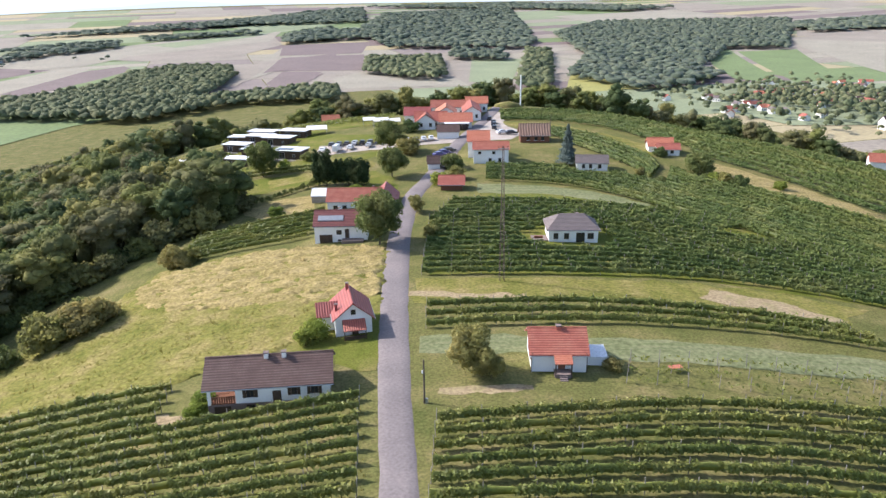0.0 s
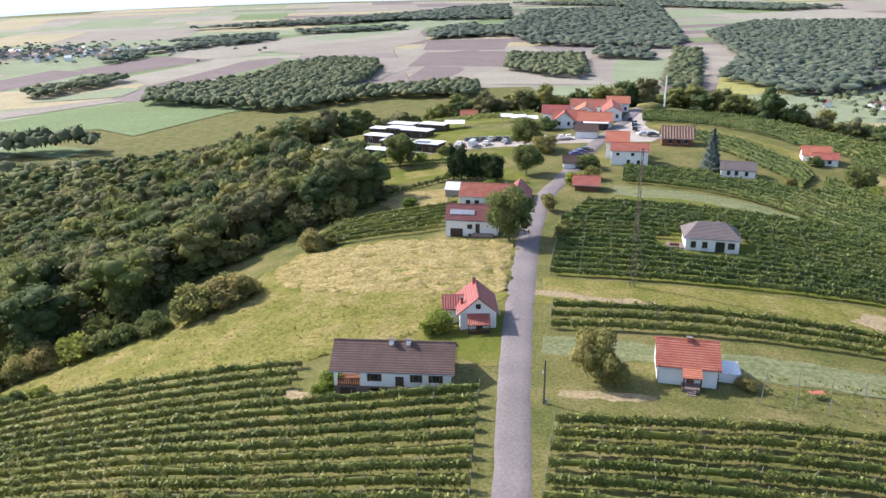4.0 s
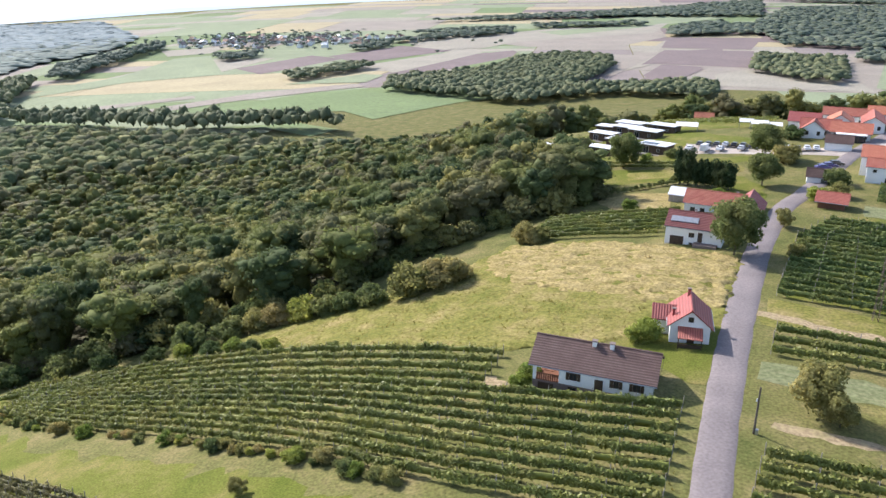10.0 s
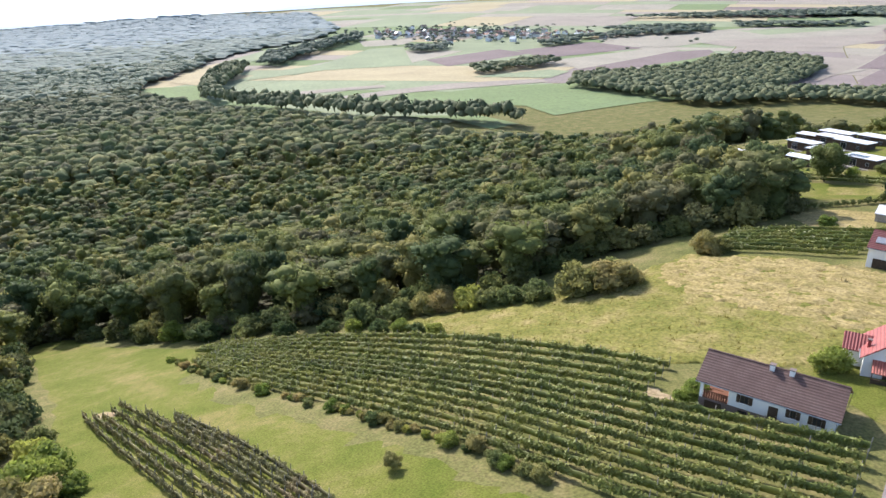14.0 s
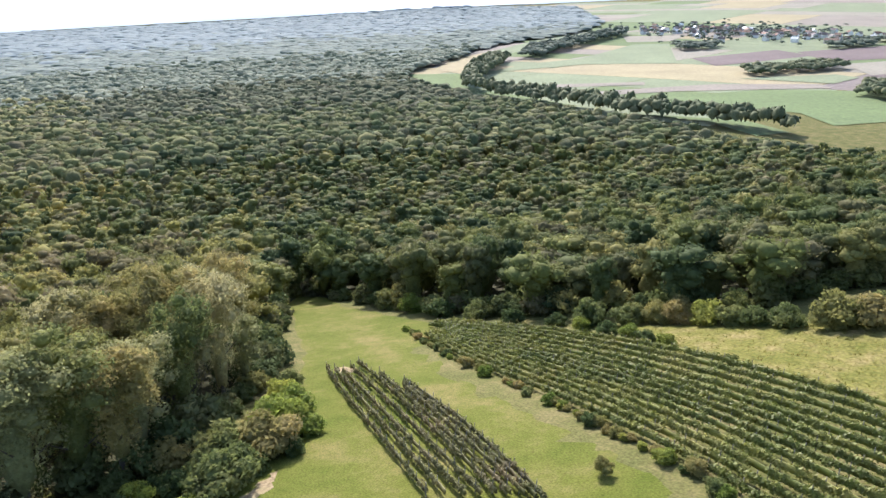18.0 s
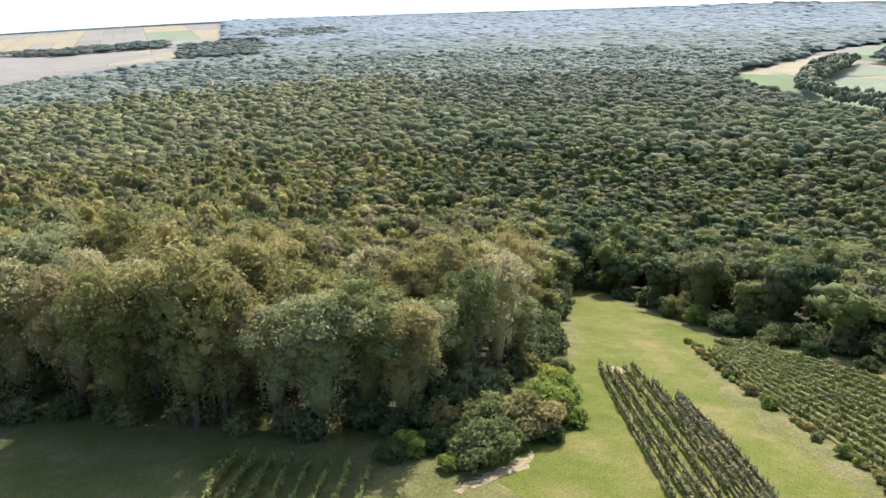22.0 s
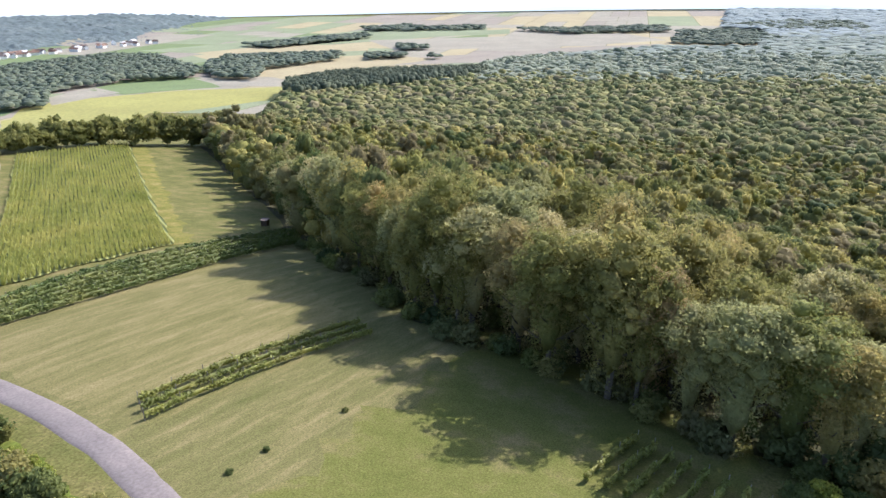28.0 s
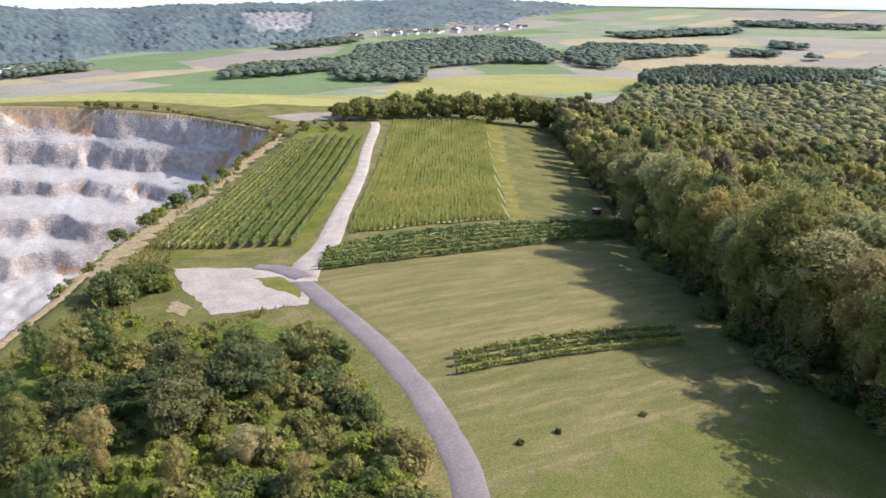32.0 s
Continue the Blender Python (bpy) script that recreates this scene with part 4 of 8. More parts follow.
FAR_FIELDS = [
    (3, [(-202, -1343), (-401, -1424), (-646, -1552), (-590, -1311), (-660, -1182), (-593, -1111), (-363, -1128)]),
    (7, [(-542, -1016), (-660, -1182), (-748, -1217), (-951, -1142), (-1068, -1000), (-920, -861), (-736, -882)]),
    (7, [(-8, -441), (-33, -1400), (-192, -1344), (-425, -1060), (-521, -985), (-633, -1006), (-698, -918), (-582, -815), (-222, -411), (-165, -402), (-137, -409), (-112, -398), (-73, -423)]),
    (0, [(-124, -371), (-150, -380), (-186, -384), (-175, -361), (-133, -355)]),
    (0, [(-756, -1240), (-869, -1367), (-924, -1308), (-855, -1200)]),
    (3, [(-829, -1241), (-1041, -1451), (-1158, -1394), (-1045, -1166), (-858, -1185)]),
    (2, [(-1045, -1166), (-1148, -1351), (-1160, -1195), (-1108, -1031)]),
    (0, [(-423, -1871), (-665, -2028), (-930, -2015), (-815, -1838), (-459, -1599)]),
    (3, [(-262, -1857), (-433, -1940), (-416, -1688), (-262, -1745)]),
    (5, [(-1346, -1380), (-1696, -1374), (-1806, -1112), (-1313, -1118), (-1195, -1121)]),
    (5, [(-1559, -1814), (-1959, -1805), (-2003, -1542), (-1789, -1451), (-1687, -1594), (-1488, -1668)]),
    (4, [(-1582, -2094), (-2575, -1942), (-2889, -1522), (-2635, -1383), (-2113, -1629), (-1620, -1845)]),
    (3, [(-2255, -1479), (-2596, -1362), (-2381, -1244), (-2166, -1362)]),
    (0, [(-1634, -1286), (-1958, -1014), (-1729, -890), (-1516, -1158)]),
    (2, [(-40, -1690), (-266, -1498), (-210, -1346), (-48, -1471)]),
    (7, [(-561, -1061), (-864, -1074), (-1085, -1007), (-910, -849), (-634, -962), (-491, -935)]),
    (3, [(-888, -1351), (-1082, -1451), (-1156, -1334), (-1024, -1120), (-859, -1198)]),
    (2, [(-767, -1286), (-928, -1390), (-877, -1231), (-700, -1163)]),
    (2, [(-1133, -1326), (-1190, -1096), (-1076, -998), (-1036, -1118)]),
    (5, [(-1229, -1249), (-1550, -1485), (-1783, -1347), (-1774, -1070), (-1467, -1109), (-1214, -1101)]),
    (5, [(-1614, -1875), (-1902, -1842), (-2105, -1565), (-1909, -1419), (-1596, -1709)]),
    (2, [(-2213, -1645), (-2539, -1241), (-2772, -892), (-2548, -664), (-2241, -897), (-1940, -1334)]),
    (4, [(-2452, -1822), (-2817, -1378), (-2627, -1284), (-2250, -1672)]),
    (0, [(-1774, -1070), (-2206, -883), (-2432, -632), (-2021, -807), (-1709, -864)]),
    (3, [(653, 1873), (724, 1916), (557, 1196), (504, 1294), (562, 1571)]),
    (3, [(723, 1855), (875, 1873), (685, 1269), (577, 1220)]),
    (1, [(-366, 1560), (-391, 1889), (-194, 1953), (-162, 1561)]),
    (1, [(-305, 1314), (-323, 1551), (-240, 1536), (-254, 1252)]),
    (1, [(-447, 2172), (-212, 2232), (-204, 1985), (-429, 1938)]),
    (7, [(244, 1416), (331, 1299), (306, 1164), (185, 1119)]),
    (4, [(74, 1796), (192, 1776), (108, 1204), (49, 1309)]),
    (2, [(-198, 1392), (-159, 1524), (31, 1360), (47, 1246), (-165, 1222)]),
    (0, [(1144, 2469), (1388, 2397), (1279, 2202), (1028, 2212)]),
    (2, [(979, 2138), (1156, 1984), (798, 1353), (844, 1574), (906, 1910)]),
    (3, [(-610, 1031), (-399, 972), (-457, 879), (-493, 824)]),
    (0, [(-903, 1969), (-580, 2647), (-464, 2258), (-520, 1954), (-732, 1866)]),
    (2, [(-1210, 2101), (-1006, 2167), (-787, 2228), (-840, 1797), (-991, 1709)]),
    (1, [(-867, 1486), (-735, 1769), (-683, 1687), (-686, 1326), (-783, 1337)]),
    (4, [(-965, 2262), (-593, 2711), (-751, 2440), (-867, 2138)]),
    (3, [(-670, 1422), (-700, 1714), (-648, 1611), (-609, 1332)]),
    (2, [(-390, 1432), (-428, 1867), (-447, 2172), (-342, 1531), (-366, 1284)]),
    (4, [(-788, 3009), (-623, 3065), (-323, 3203), (-548, 2685), (-722, 2748)]),
    (1, [(-1197, 1277), (-1201, 1558), (-1061, 1499), (-1045, 1183)]),
    (1, [(-1139, 1548), (-1092, 1825), (-890, 1734), (-963, 1416)]),
    (1, [(-761, 1215), (-782, 1700), (-679, 1671), (-679, 1352)]),
    (1, [(-358, 1525), (-388, 1830), (-271, 1988), (-243, 1807)]),
    (1, [(-294, 1233), (-293, 1449), (-231, 1503), (-238, 1233)]),
    (3, [(-762, 742), (-730, 934), (-619, 1058), (-435, 957), (-480, 733), (-555, 780)]),
    (4, [(-1257, 778), (-1255, 1029), (-1131, 1171), (-1512, 1523), (-1567, 1446), (-1373, 1110), (-1364, 952)]),
    (0, [(-1004, 729), (-916, 879), (-885, 850), (-958, 716)]),
    (0, [(-869, 730), (-824, 933), (-729, 1057), (-686, 1028), (-794, 821), (-822, 721)]),
    (2, [(-916, 1391), (-864, 1745), (-789, 1713), (-763, 1238)]),
    (3, [(-689, 1347), (-668, 1661), (-622, 1464), (-633, 1284)]),
    (2, [(-1145, 1912), (-850, 2462), (-559, 2722), (-526, 2371), (-812, 2008), (-891, 1767)]),
    (4, [(-881, 2303), (-567, 2762), (-612, 2526), (-763, 2217)]),
    (3, [(-1376, 667), (-1284, 748), (-1095, 640), (-1006, 629), (-760, 618), (-866, 581), (-1136, 611)]),
    (3, [(-674, 617), (-554, 687), (-479, 664), (-485, 621), (-572, 647)]),
    (5, [(-1421, 758), (-1638, 932), (-1691, 1046), (-1370, 812), (-1290, 747)]),
    (4, [(-1691, 1046), (-1951, 1432), (-2016, 1662), (-1826, 1419), (-1624, 1088)]),
    (0, [(-394, 1369), (-424, 1790), (-388, 1830), (-366, 1519), (-351, 1288)]),
    (4, [(-857, 1030), (-808, 1208), (-754, 1194), (-721, 1080), (-816, 1044)]),
    (2, [(-1788, 1605), (-1652, 1740), (-1559, 1571), (-1632, 1485)]),
]
FAR_FIELDS += [(4, [(380, 800), (340, 930), (400, 1080), (520, 1190), (700, 1190), (760, 1000), (700, 860), (560, 790)])]
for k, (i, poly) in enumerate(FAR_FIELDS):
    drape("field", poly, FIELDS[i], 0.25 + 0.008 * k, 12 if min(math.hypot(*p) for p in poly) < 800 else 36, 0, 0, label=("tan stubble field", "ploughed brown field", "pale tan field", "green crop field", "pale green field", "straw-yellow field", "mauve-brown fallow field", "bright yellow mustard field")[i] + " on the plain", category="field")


# ---- trees ----
def rand_dirs(rng, n):
    v = rng.normal(0, 1, (n, 3))
    return v / np.linalg.norm(v, axis=1)[:, None]


ICO_V, ICO_F = [], []


def ico():
    bm = bmesh.new()
    bmesh.ops.create_icosphere(bm, subdivisions=1, radius=1)
    bm.verts.ensure_lookup_table()
    v = np.array([x.co[:] for x in bm.verts])
    f = np.array([[w.index for w in x.verts] for x in bm.faces])
    bm.free()
    return v, f


ICO_V, ICO_F = ico()
_g = (1 + 5 ** 0.5) / 2
I0_V = np.array([(-1, _g, 0), (1, _g, 0), (-1, -_g, 0), (1, -_g, 0), (0, -1, _g), (0, 1, _g), (0, -1, -_g), (0, 1, -_g), (_g, 0, -1), (_g, 0, 1), (-_g, 0, -1), (-_g, 0, 1)]) / math.sqrt(1 + _g * _g)
I0_F = np.array([(0, 11, 5), (0, 5, 1), (0, 1, 7), (0, 7, 10), (0, 10, 11), (1, 5, 9), (5, 11, 4), (11, 10, 2), (10, 7, 6), (7, 1, 8),
                 (3, 9, 4), (3, 4, 2), (3, 2, 6), (3, 6, 8), (3, 8, 9), (4, 9, 5), (2, 4, 11), (6, 2, 10), (8, 6, 7), (9, 8, 1)])


def sphere_dirs(n, low, rng, jitter=0.35):
    """Directions spread evenly over a ball above the height low, a little out of order."""
    z = 1 - (np.arange(n) + 0.5) / n * (1 - low)
    a = np.arange(n) * 2.39996 + rng.uniform(0, 6.28)
    v = np.stack([np.sqrt(1 - z * z) * np.cos(a), np.sqrt(1 - z * z) * np.sin(a), z], 1) + rng.normal(0, jitter, (n, 3))
    return v / np.linalg.norm(v, axis=1)[:, None]


def boughs(rng, c, rad, ball, n, leaf, solid, tangent=0.6):
    """Rounded boughs at c with radii rad, their skins broken up by n small leaf sprays."""
    bv, bf = ball
    V, F, off = [], [], 0
    for cc, rr in zip(c, rad):
        V.append(cc + bv * rr * solid * rng.uniform(0.74, 1.18, (len(bv), 1)))
        F.append(bf + off)
        off += len(bv)
    if n:
        w = (rad ** 2).mean(1)
        pick = rng.choice(len(c), n * 3, p=w / w.sum())
        d = rand_dirs(rng, n * 3)
        d[:, 2] = np.where(rng.random(n * 3) < 0.5, np.abs(d[:, 2]), d[:, 2])
        p = c[pick] + d * rad[pick] * rng.triangular(0.66, 1.0, 1.26, n * 3)[:, None]
        q = (p[:, None] - c[None]) / rad[None]
        own = np.arange(len(c))[None] == pick[:, None]
        keep = np.where(~(((q ** 2).sum(2) < 0.75) & ~own).any(1))[0][:n]
        p, d = p[keep], d[keep]
        m = len(p)
        nr = d + rng.normal(0, tangent, (m, 3))
        nr /= np.linalg.norm(nr, axis=1)[:, None]
        t = np.cross(nr, rand_dirs(rng, m))
        t /= np.linalg.norm(t, axis=1)[:, None]
        b = np.cross(nr, t)
        s = leaf * rng.uniform(0.55, 1.35, (m, 1))
        k1, k2 = rng.uniform(-0.5, 0.5, (2, m, 1))
        tri = np.stack([p - t * s * 0.62, p + t * s * (0.45 + 0.3 * k1) - b * s * 0.42, p + t * s * 0.3 * k2 + b * s * 0.62], 1)
        V.append(tri.reshape(-1, 3))
        F.append(np.arange(m * 3).reshape(-1, 3) + off)
    return np.concatenate(V), np.concatenate(F)


def crown(seed, w, h, n, leaf, lobes=11, flat=1.0, solid=0.62, ball=None, spread=(0.62, 1.16), big=(0.12, 0.21)):
    """A low rounded crown of boughs all round its middle. The foot is at z = 0."""
    rng = np.random.default_rng(seed)
    dirs = sphere_dirs(lobes, -0.75, rng)
    c = np.concatenate([[[0, 0, 0.5 * h]], dirs * rng.uniform(*spread, (lobes, 1)) * [w * 0.34, w * 0.34, h * 0.34] + [0, 0, 0.5 * h]])
    r = np.concatenate([[0.3], rng.uniform(*big, lobes)])
    rad = np.stack([r * w, r * w, r * h * rng.uniform(0.75, 1.05, len(r)) * flat], 1)
    return boughs(rng, c, rad, ball or (I0_V, I0_F), n, leaf, solid)


def forest_crown(seed, w, h, n, leaf, lobes, ball=None, solid=0.9, deep=0.35, heart=0.33, bough=(0.13, 0.23), reach=(0.72, 1.18)):
    """A forest tree: a broad uneven dome of boughs on a dark inner mass, ragged below. The foot is at z = 0."""
    rng = np.random.default_rng(seed)
    dirs = sphere_dirs(lobes, -0.35, rng, 0.28)
    mid = h * (1 - 0.5 * w / h * 0.95)
    reach = rng.uniform(*reach, (lobes, 1))
    up = 0.5 * w * 0.95
    c = dirs * reach * [w * 0.34, w * 0.34, up * 0.72] + [0, 0, mid]
    r = rng.uniform(*bough, lobes) * w
    drop = rng.uniform(0, 1, lobes) < deep
    c[:, 2] -= np.where(drop, rng.uniform(0.1, 0.45, lobes) * mid, 0)
    rad = np.stack([r, r, r * rng.uniform(0.7, 1.0, lobes)], 1)
    c = np.concatenate([[[0, 0, mid * 0.92]], c])
    rad = np.concatenate([[[w * heart, w * heart, up * heart * 2.4]], rad])
    if mid > w * 0.55:
        c = np.concatenate([c, [[0, 0, mid * 0.45]]])
        rad = np.concatenate([rad, [[w * heart * 0.8, w * heart * 0.8, mid * 0.5]]])
    return boughs(rng, c, rad, ball or (I0_V, I0_F), n, leaf, solid)


def pine(seed, w, h, n, leaf):
    """A conifer: tiers of drooping needle sprays."""
    rng = np.random.default_rng(seed)
    z = rng.random(n) ** 1.25
    a = rng.uniform(0, 2 * np.pi, n)
    tier = 0.75 + 0.25 * np.cos(z * 40 + rng.normal(0, 0.5, n))
    rr = (1 - z) * 0.5 * w * tier * rng.uniform(0.75, 1.08, n) + 0.05
    p = np.stack([rr * np.cos(a), rr * np.sin(a), 0.06 * h + z * 0.94 * h], 1)
    out = np.stack([np.cos(a), np.sin(a), -0.35 + 0 * a], 1)
    nr = np.stack([np.cos(a) * 0.6, np.sin(a) * 0.6, 0.9 + 0 * a], 1) + rng.normal(0, 0.35, (n, 3))
    t = np.cross(nr, out)
    t /= np.linalg.norm(t, axis=1)[:, None]
    s = leaf * rng.uniform(0.6, 1.3, (n, 1))
    quad = np.stack([p - out * s * 0.5, p - t * s * 0.4, p + out * s * 0.7, p + t * s * 0.4], 1)
    i = np.arange(n)[:, None] * 4
    k = np.arange(8)
    base = np.stack([0.36 * w * np.cos(k * np.pi / 4), 0.36 * w * np.sin(k * np.pi / 4), 0 * k + 0.08 * h], 1)
    cone = np.concatenate([base, [[0, 0, 0.93 * h]]])
    cf = np.stack([k, (k + 1) % 8, 0 * k + 8], 1) + n * 4
    return np.concatenate([quad.reshape(-1, 3), cone]), np.concatenate([i + [0, 1, 2], i + [0, 2, 3], cf])


def trunk_mesh(seed, h, r, spread):
    rng = np.random.default_rng(seed)
    bm = tube([(0, 0, -0.6), (0.1, 0, h * 0.3), (-0.05, 0.1, h * 0.6), (0.05, 0, h * 0.85)], [r * 1.25, r, r * 0.7, r * 0.3])
    for k in range(5):
        a = k * 1.26 + rng.uniform(-0.3, 0.3)
        z = h * rng.uniform(0.35, 0.6)
        limb = tube([(0, 0, z), (math.cos(a) * spread * 0.4, math.sin(a) * spread * 0.4, z + spread * 0.35), (math.cos(a) * spread * 0.8, math.sin(a) * spread * 0.8, z + spread * 0.75)],
                    [r * 0.45, r * 0.3, r * 0.1], 4)
        tmp = bpy.data.meshes.new("limb")
        limb.to_mesh(tmp)
        limb.free()
        bm.from_mesh(tmp)
        bpy.data.meshes.remove(tmp)
    return bm


def oak_crown(seed, w, h, n, leaf, lobes=30):
    """A tall edge tree: separate boughs round a slim dark heart, with gaps between them."""
    return forest_crown(seed, w, h, n, leaf, lobes, solid=0.6, deep=0.4, heart=0.26, bough=(0.11, 0.19), reach=(0.66, 1.3))


def tree_kind(name, seed, w, h, foot, n, leaf, material, label, category="tree", shape=crown, lobes=11, flat=1.0):
    """One tree at the origin, as a pattern to copy: trunk and crown."""
    root = tagged(new(name), label, category)
    bm = trunk_mesh(seed, max(1.0, foot + h * 0.6), max(0.06, 0.016 * (h + foot)), w * 0.4)
    part("trunk", bm, M["bark"], root)
    if shape is pine:
        v, f = pine(seed, w, h, n, leaf)
    elif shape is oak_crown:
        v, f = oak_crown(seed, w, h, n, leaf, lobes)
    else:
        v, f = crown(seed, w, h, n, leaf, lobes, flat=flat, solid=0.74)
    mesh_ob("crown", v + [0, 0, foot], f, M[material], root)
    return root


def plant(kind, x, y, size=1.0, rng=None, sink=0.0):
    s = size
    wide = rng.uniform(0.88, 1.2) if rng is not None else 1
    z = float(ground_h(x, y)) - sink
    yaw = rng.uniform(0, 360) if rng is not None else 0
    m = pose(x, y, z, 0, 0, yaw) @ Matrix.Diagonal((s * wide, s / wide, s * (rng.uniform(0.9, 1.12) if rng is not None else 1), 1))
    ob = copy_thing(kind, m)
    return ob


OAKS = [tree_kind("tree", 10 + k, 10.4, 19.5, 0.2, 5200, 0.31, mt, lb, lobes=32, shape=oak_crown) for k, (mt, lb) in enumerate((
    ("leaf", "tall oak at the forest edge, leafy green crown"), ("leaf", "tall broad-leaved forest tree, olive green"),
    ("leaf_dark", "dark green forest tree with a dense crown"), ("leaf_dark", "shaded forest tree with a deep green crown"),
    ("leaf_pale", "pale grey-green locust tree with hanging sprays"), ("leaf_brown", "forest tree with browning summer-dry leaves")))]
BUSHES = [tree_kind("bush", 30 + k, 6.8, 5.4, -0.9, 1100, 0.44, mt, lb, "bush", lobes=24) for k, (mt, lb) in enumerate((
    ("leaf", "rounded green bush at the meadow edge"), ("leaf_dark", "dense dark green bush"), ("leaf_bright", "light green shrub catching the sun")))]
FRUIT = tree_kind("fruit_tree", 41, 6.0, 6.4, -0.5, 2200, 0.34, "leaf", "round-crowned fruit tree in the grass", lobes=13)
WALNUT = tree_kind("walnut_tree", 42, 9.6, 10.5, -0.3, 3600, 0.46, "leaf_dark", "large walnut tree overhanging the lane", lobes=22)
PINE = tree_kind("pine_tree", 43, 8.6, 9.0, -0.3, 2600, 0.42, "pine", "broad dark green pine in the scrub", lobes=26, flat=0.42)
THUJA = tree_kind("thuja", 44, 3.9, 9.0, -0.6, 1700, 0.34, "needle", "tall dark columnar thuja", lobes=30)
SPRUCE = tree_kind("blue_spruce", 45, 7.0, 12.0, 0.2, 2600, 0.5, "spruce", "tall blue spruce with drooping boughs", shape=pine)
PATTERNS = OAKS + BUSHES + [FRUIT, WALNUT, PINE, THUJA, SPRUCE]


def bulk(name, places, variants, material, label, category="forest", seed=0, flat=True):
    """Many crowns of a wood in one mesh: places are x, y, size (and height, where it differs); each takes one of the variants and a tint."""
    rng = np.random.default_rng(seed)
    P = np.asarray(places, float)
    if not len(P):
        return None
    z = ground_h(P[:, 0], P[:, 1])
    V, F, T, off = [], [], [], 0
    tall = P[:, 3] if P.shape[1] > 3 else P[:, 2]
    which = rng.integers(0, len(variants), len(P))
    for k, (v, f) in enumerate(variants):
        s = np.where(which == k)[0]
        if not len(s):
            continue
        a = rng.uniform(0, 2 * np.pi, len(s))
        c, sn = np.cos(a)[:, None], np.sin(a)[:, None]
        sz = P[s, 2][:, None]
        vx = (v[:, 0] * c - v[:, 1] * sn) * sz + P[s, 0][:, None]
        vy = (v[:, 0] * sn + v[:, 1] * c) * sz + P[s, 1][:, None]
        vz = v[:, 2][None] * tall[s][:, None] * rng.uniform(0.85, 1.15, (len(s), 1)) + z[s][:, None]
        T.append(np.repeat(rng.random(len(s)), len(v)))
        V.append(np.stack([vx, vy, vz], -1).reshape(-1, 3))
        F.append((f[None] + (np.arange(len(s)) * len(v))[:, None, None]).reshape(-1, 3) + off)
        off += len(s) * len(v)
    ob = mesh_ob(name, np.concatenate(V), np.concatenate(F), material, flat=flat)
    ob.data.attributes.new("tint", "FLOAT", "POINT").data.foreach_set("value", np.concatenate(T).astype(np.float32))
    return tagged(ob, label, category, kind="stuff")


def dome(seed, ball, n=0, leaf=1.0, rough=0.2):
    """A far tree crown 10 m wide and 16 m high: a broad ragged dome with a few sprays standing out."""
    r = np.random.default_rng(seed)
    bv, bf = ball
    bf = bf[bv[bf].mean(1)[:, 2] > -0.45]
    v = bv * r.uniform(1 - rough, 1 + rough, (len(bv), 1)) * [5.6, 5.6, 4.9] + [0, 0, 11.2]
    v[:, 2] += r.normal(0, 0.35, len(v))
    f = bf
    if n:
        d = rand_dirs(r, n)
        d[:, 2] = np.abs(d[:, 2])
        p = d * r.uniform(0.92, 1.16, (n, 1)) * [5.6, 5.6, 4.9] + [0, 0, 11.2]
        t = np.cross(d + r.normal(0, 0.6, (n, 3)), rand_dirs(r, n))
        t /= np.linalg.norm(t, axis=1)[:, None]
        b = np.cross(d, t)
        q = leaf * r.uniform(0.6, 1.3, (n, 1))
        tri = np.stack([p - t * q * 0.6, p + t * q * 0.5 - b * q * 0.4, p + b * q * 0.6], 1).reshape(-1, 3)
        f = np.concatenate([f, np.arange(3 * n).reshape(-1, 3) + len(v)])
        v = np.concatenate([v, tri])
    return v, f


def scatter(poly, spacing, rng, near=0.0, far=1e9, blur=0.0):
    xs, ys = [p[0] for p in poly], [p[1] for p in poly]
    gx, gy = np.meshgrid(np.arange(max(min(xs), -1.3 * far), min(max(xs), 1.3 * far), spacing), np.arange(max(min(ys), -1.3 * far), min(max(ys), 1.3 * far), spacing))
    gx = gx.ravel() + rng.uniform(-0.42, 0.42, gx.size) * spacing
    gy = gy.ravel() + rng.uniform(-0.42, 0.42, gy.size) * spacing
    d = np.hypot(gx, gy) * np.exp(rng.normal(0, blur, gx.size))
    ok = inside(gx, gy, poly) & (d >= near) & (d < far)
    return np.stack([gx[ok], gy[ok]], 1)


FOREST = [(-53, 190), (-60, 175), (-74, 164), (-86, 142), (-96, 120), (-116, 109), (-148, 90), (-190, 80), (-224, 70), (-198, 52), (-152, 38), (-124, 28), (-97, 12), (-91, -8), (-99, -35), (-105, -68), (-114, -82), (-128, -106), (-141, -125),
          (-185, -181), (-299, -350), (-480, -520), (-884, -829), (-1000, -850), (-1300, -830), (-1430, -760), (-1560, -830), (-1700, -850), (-1900, -800), (-2040, -705), (-2165, -660), (-2280, -530), (-2300, -335),
          (-3050, -440), (-3100, -600), (-4400, -830), (-4400, -200), (-4200, 2300), (-3300, 2600), (-2304, 1957), (-2023, 1644), (-1860, 1180), (-1560, 880), (-1400, 700), (-1239, 598), (-1036, 552), (-883, 536), (-747, 546), (-623, 552), (-500, 560), (-416, 560),
          (-320, 590), (-230, 545), (-120, 480), (-98, 400), (-118, 330), (-124, 290), (-116, 262), (-92, 235), (-70, 208)]
STAND = [(-890, -800), (-912, -852), (-985, -912), (-1080, -935), (-1170, -950), (-1265, -897), (-1330, -815), (-1383, -722), (-1250, -700), (-1050, -740)]
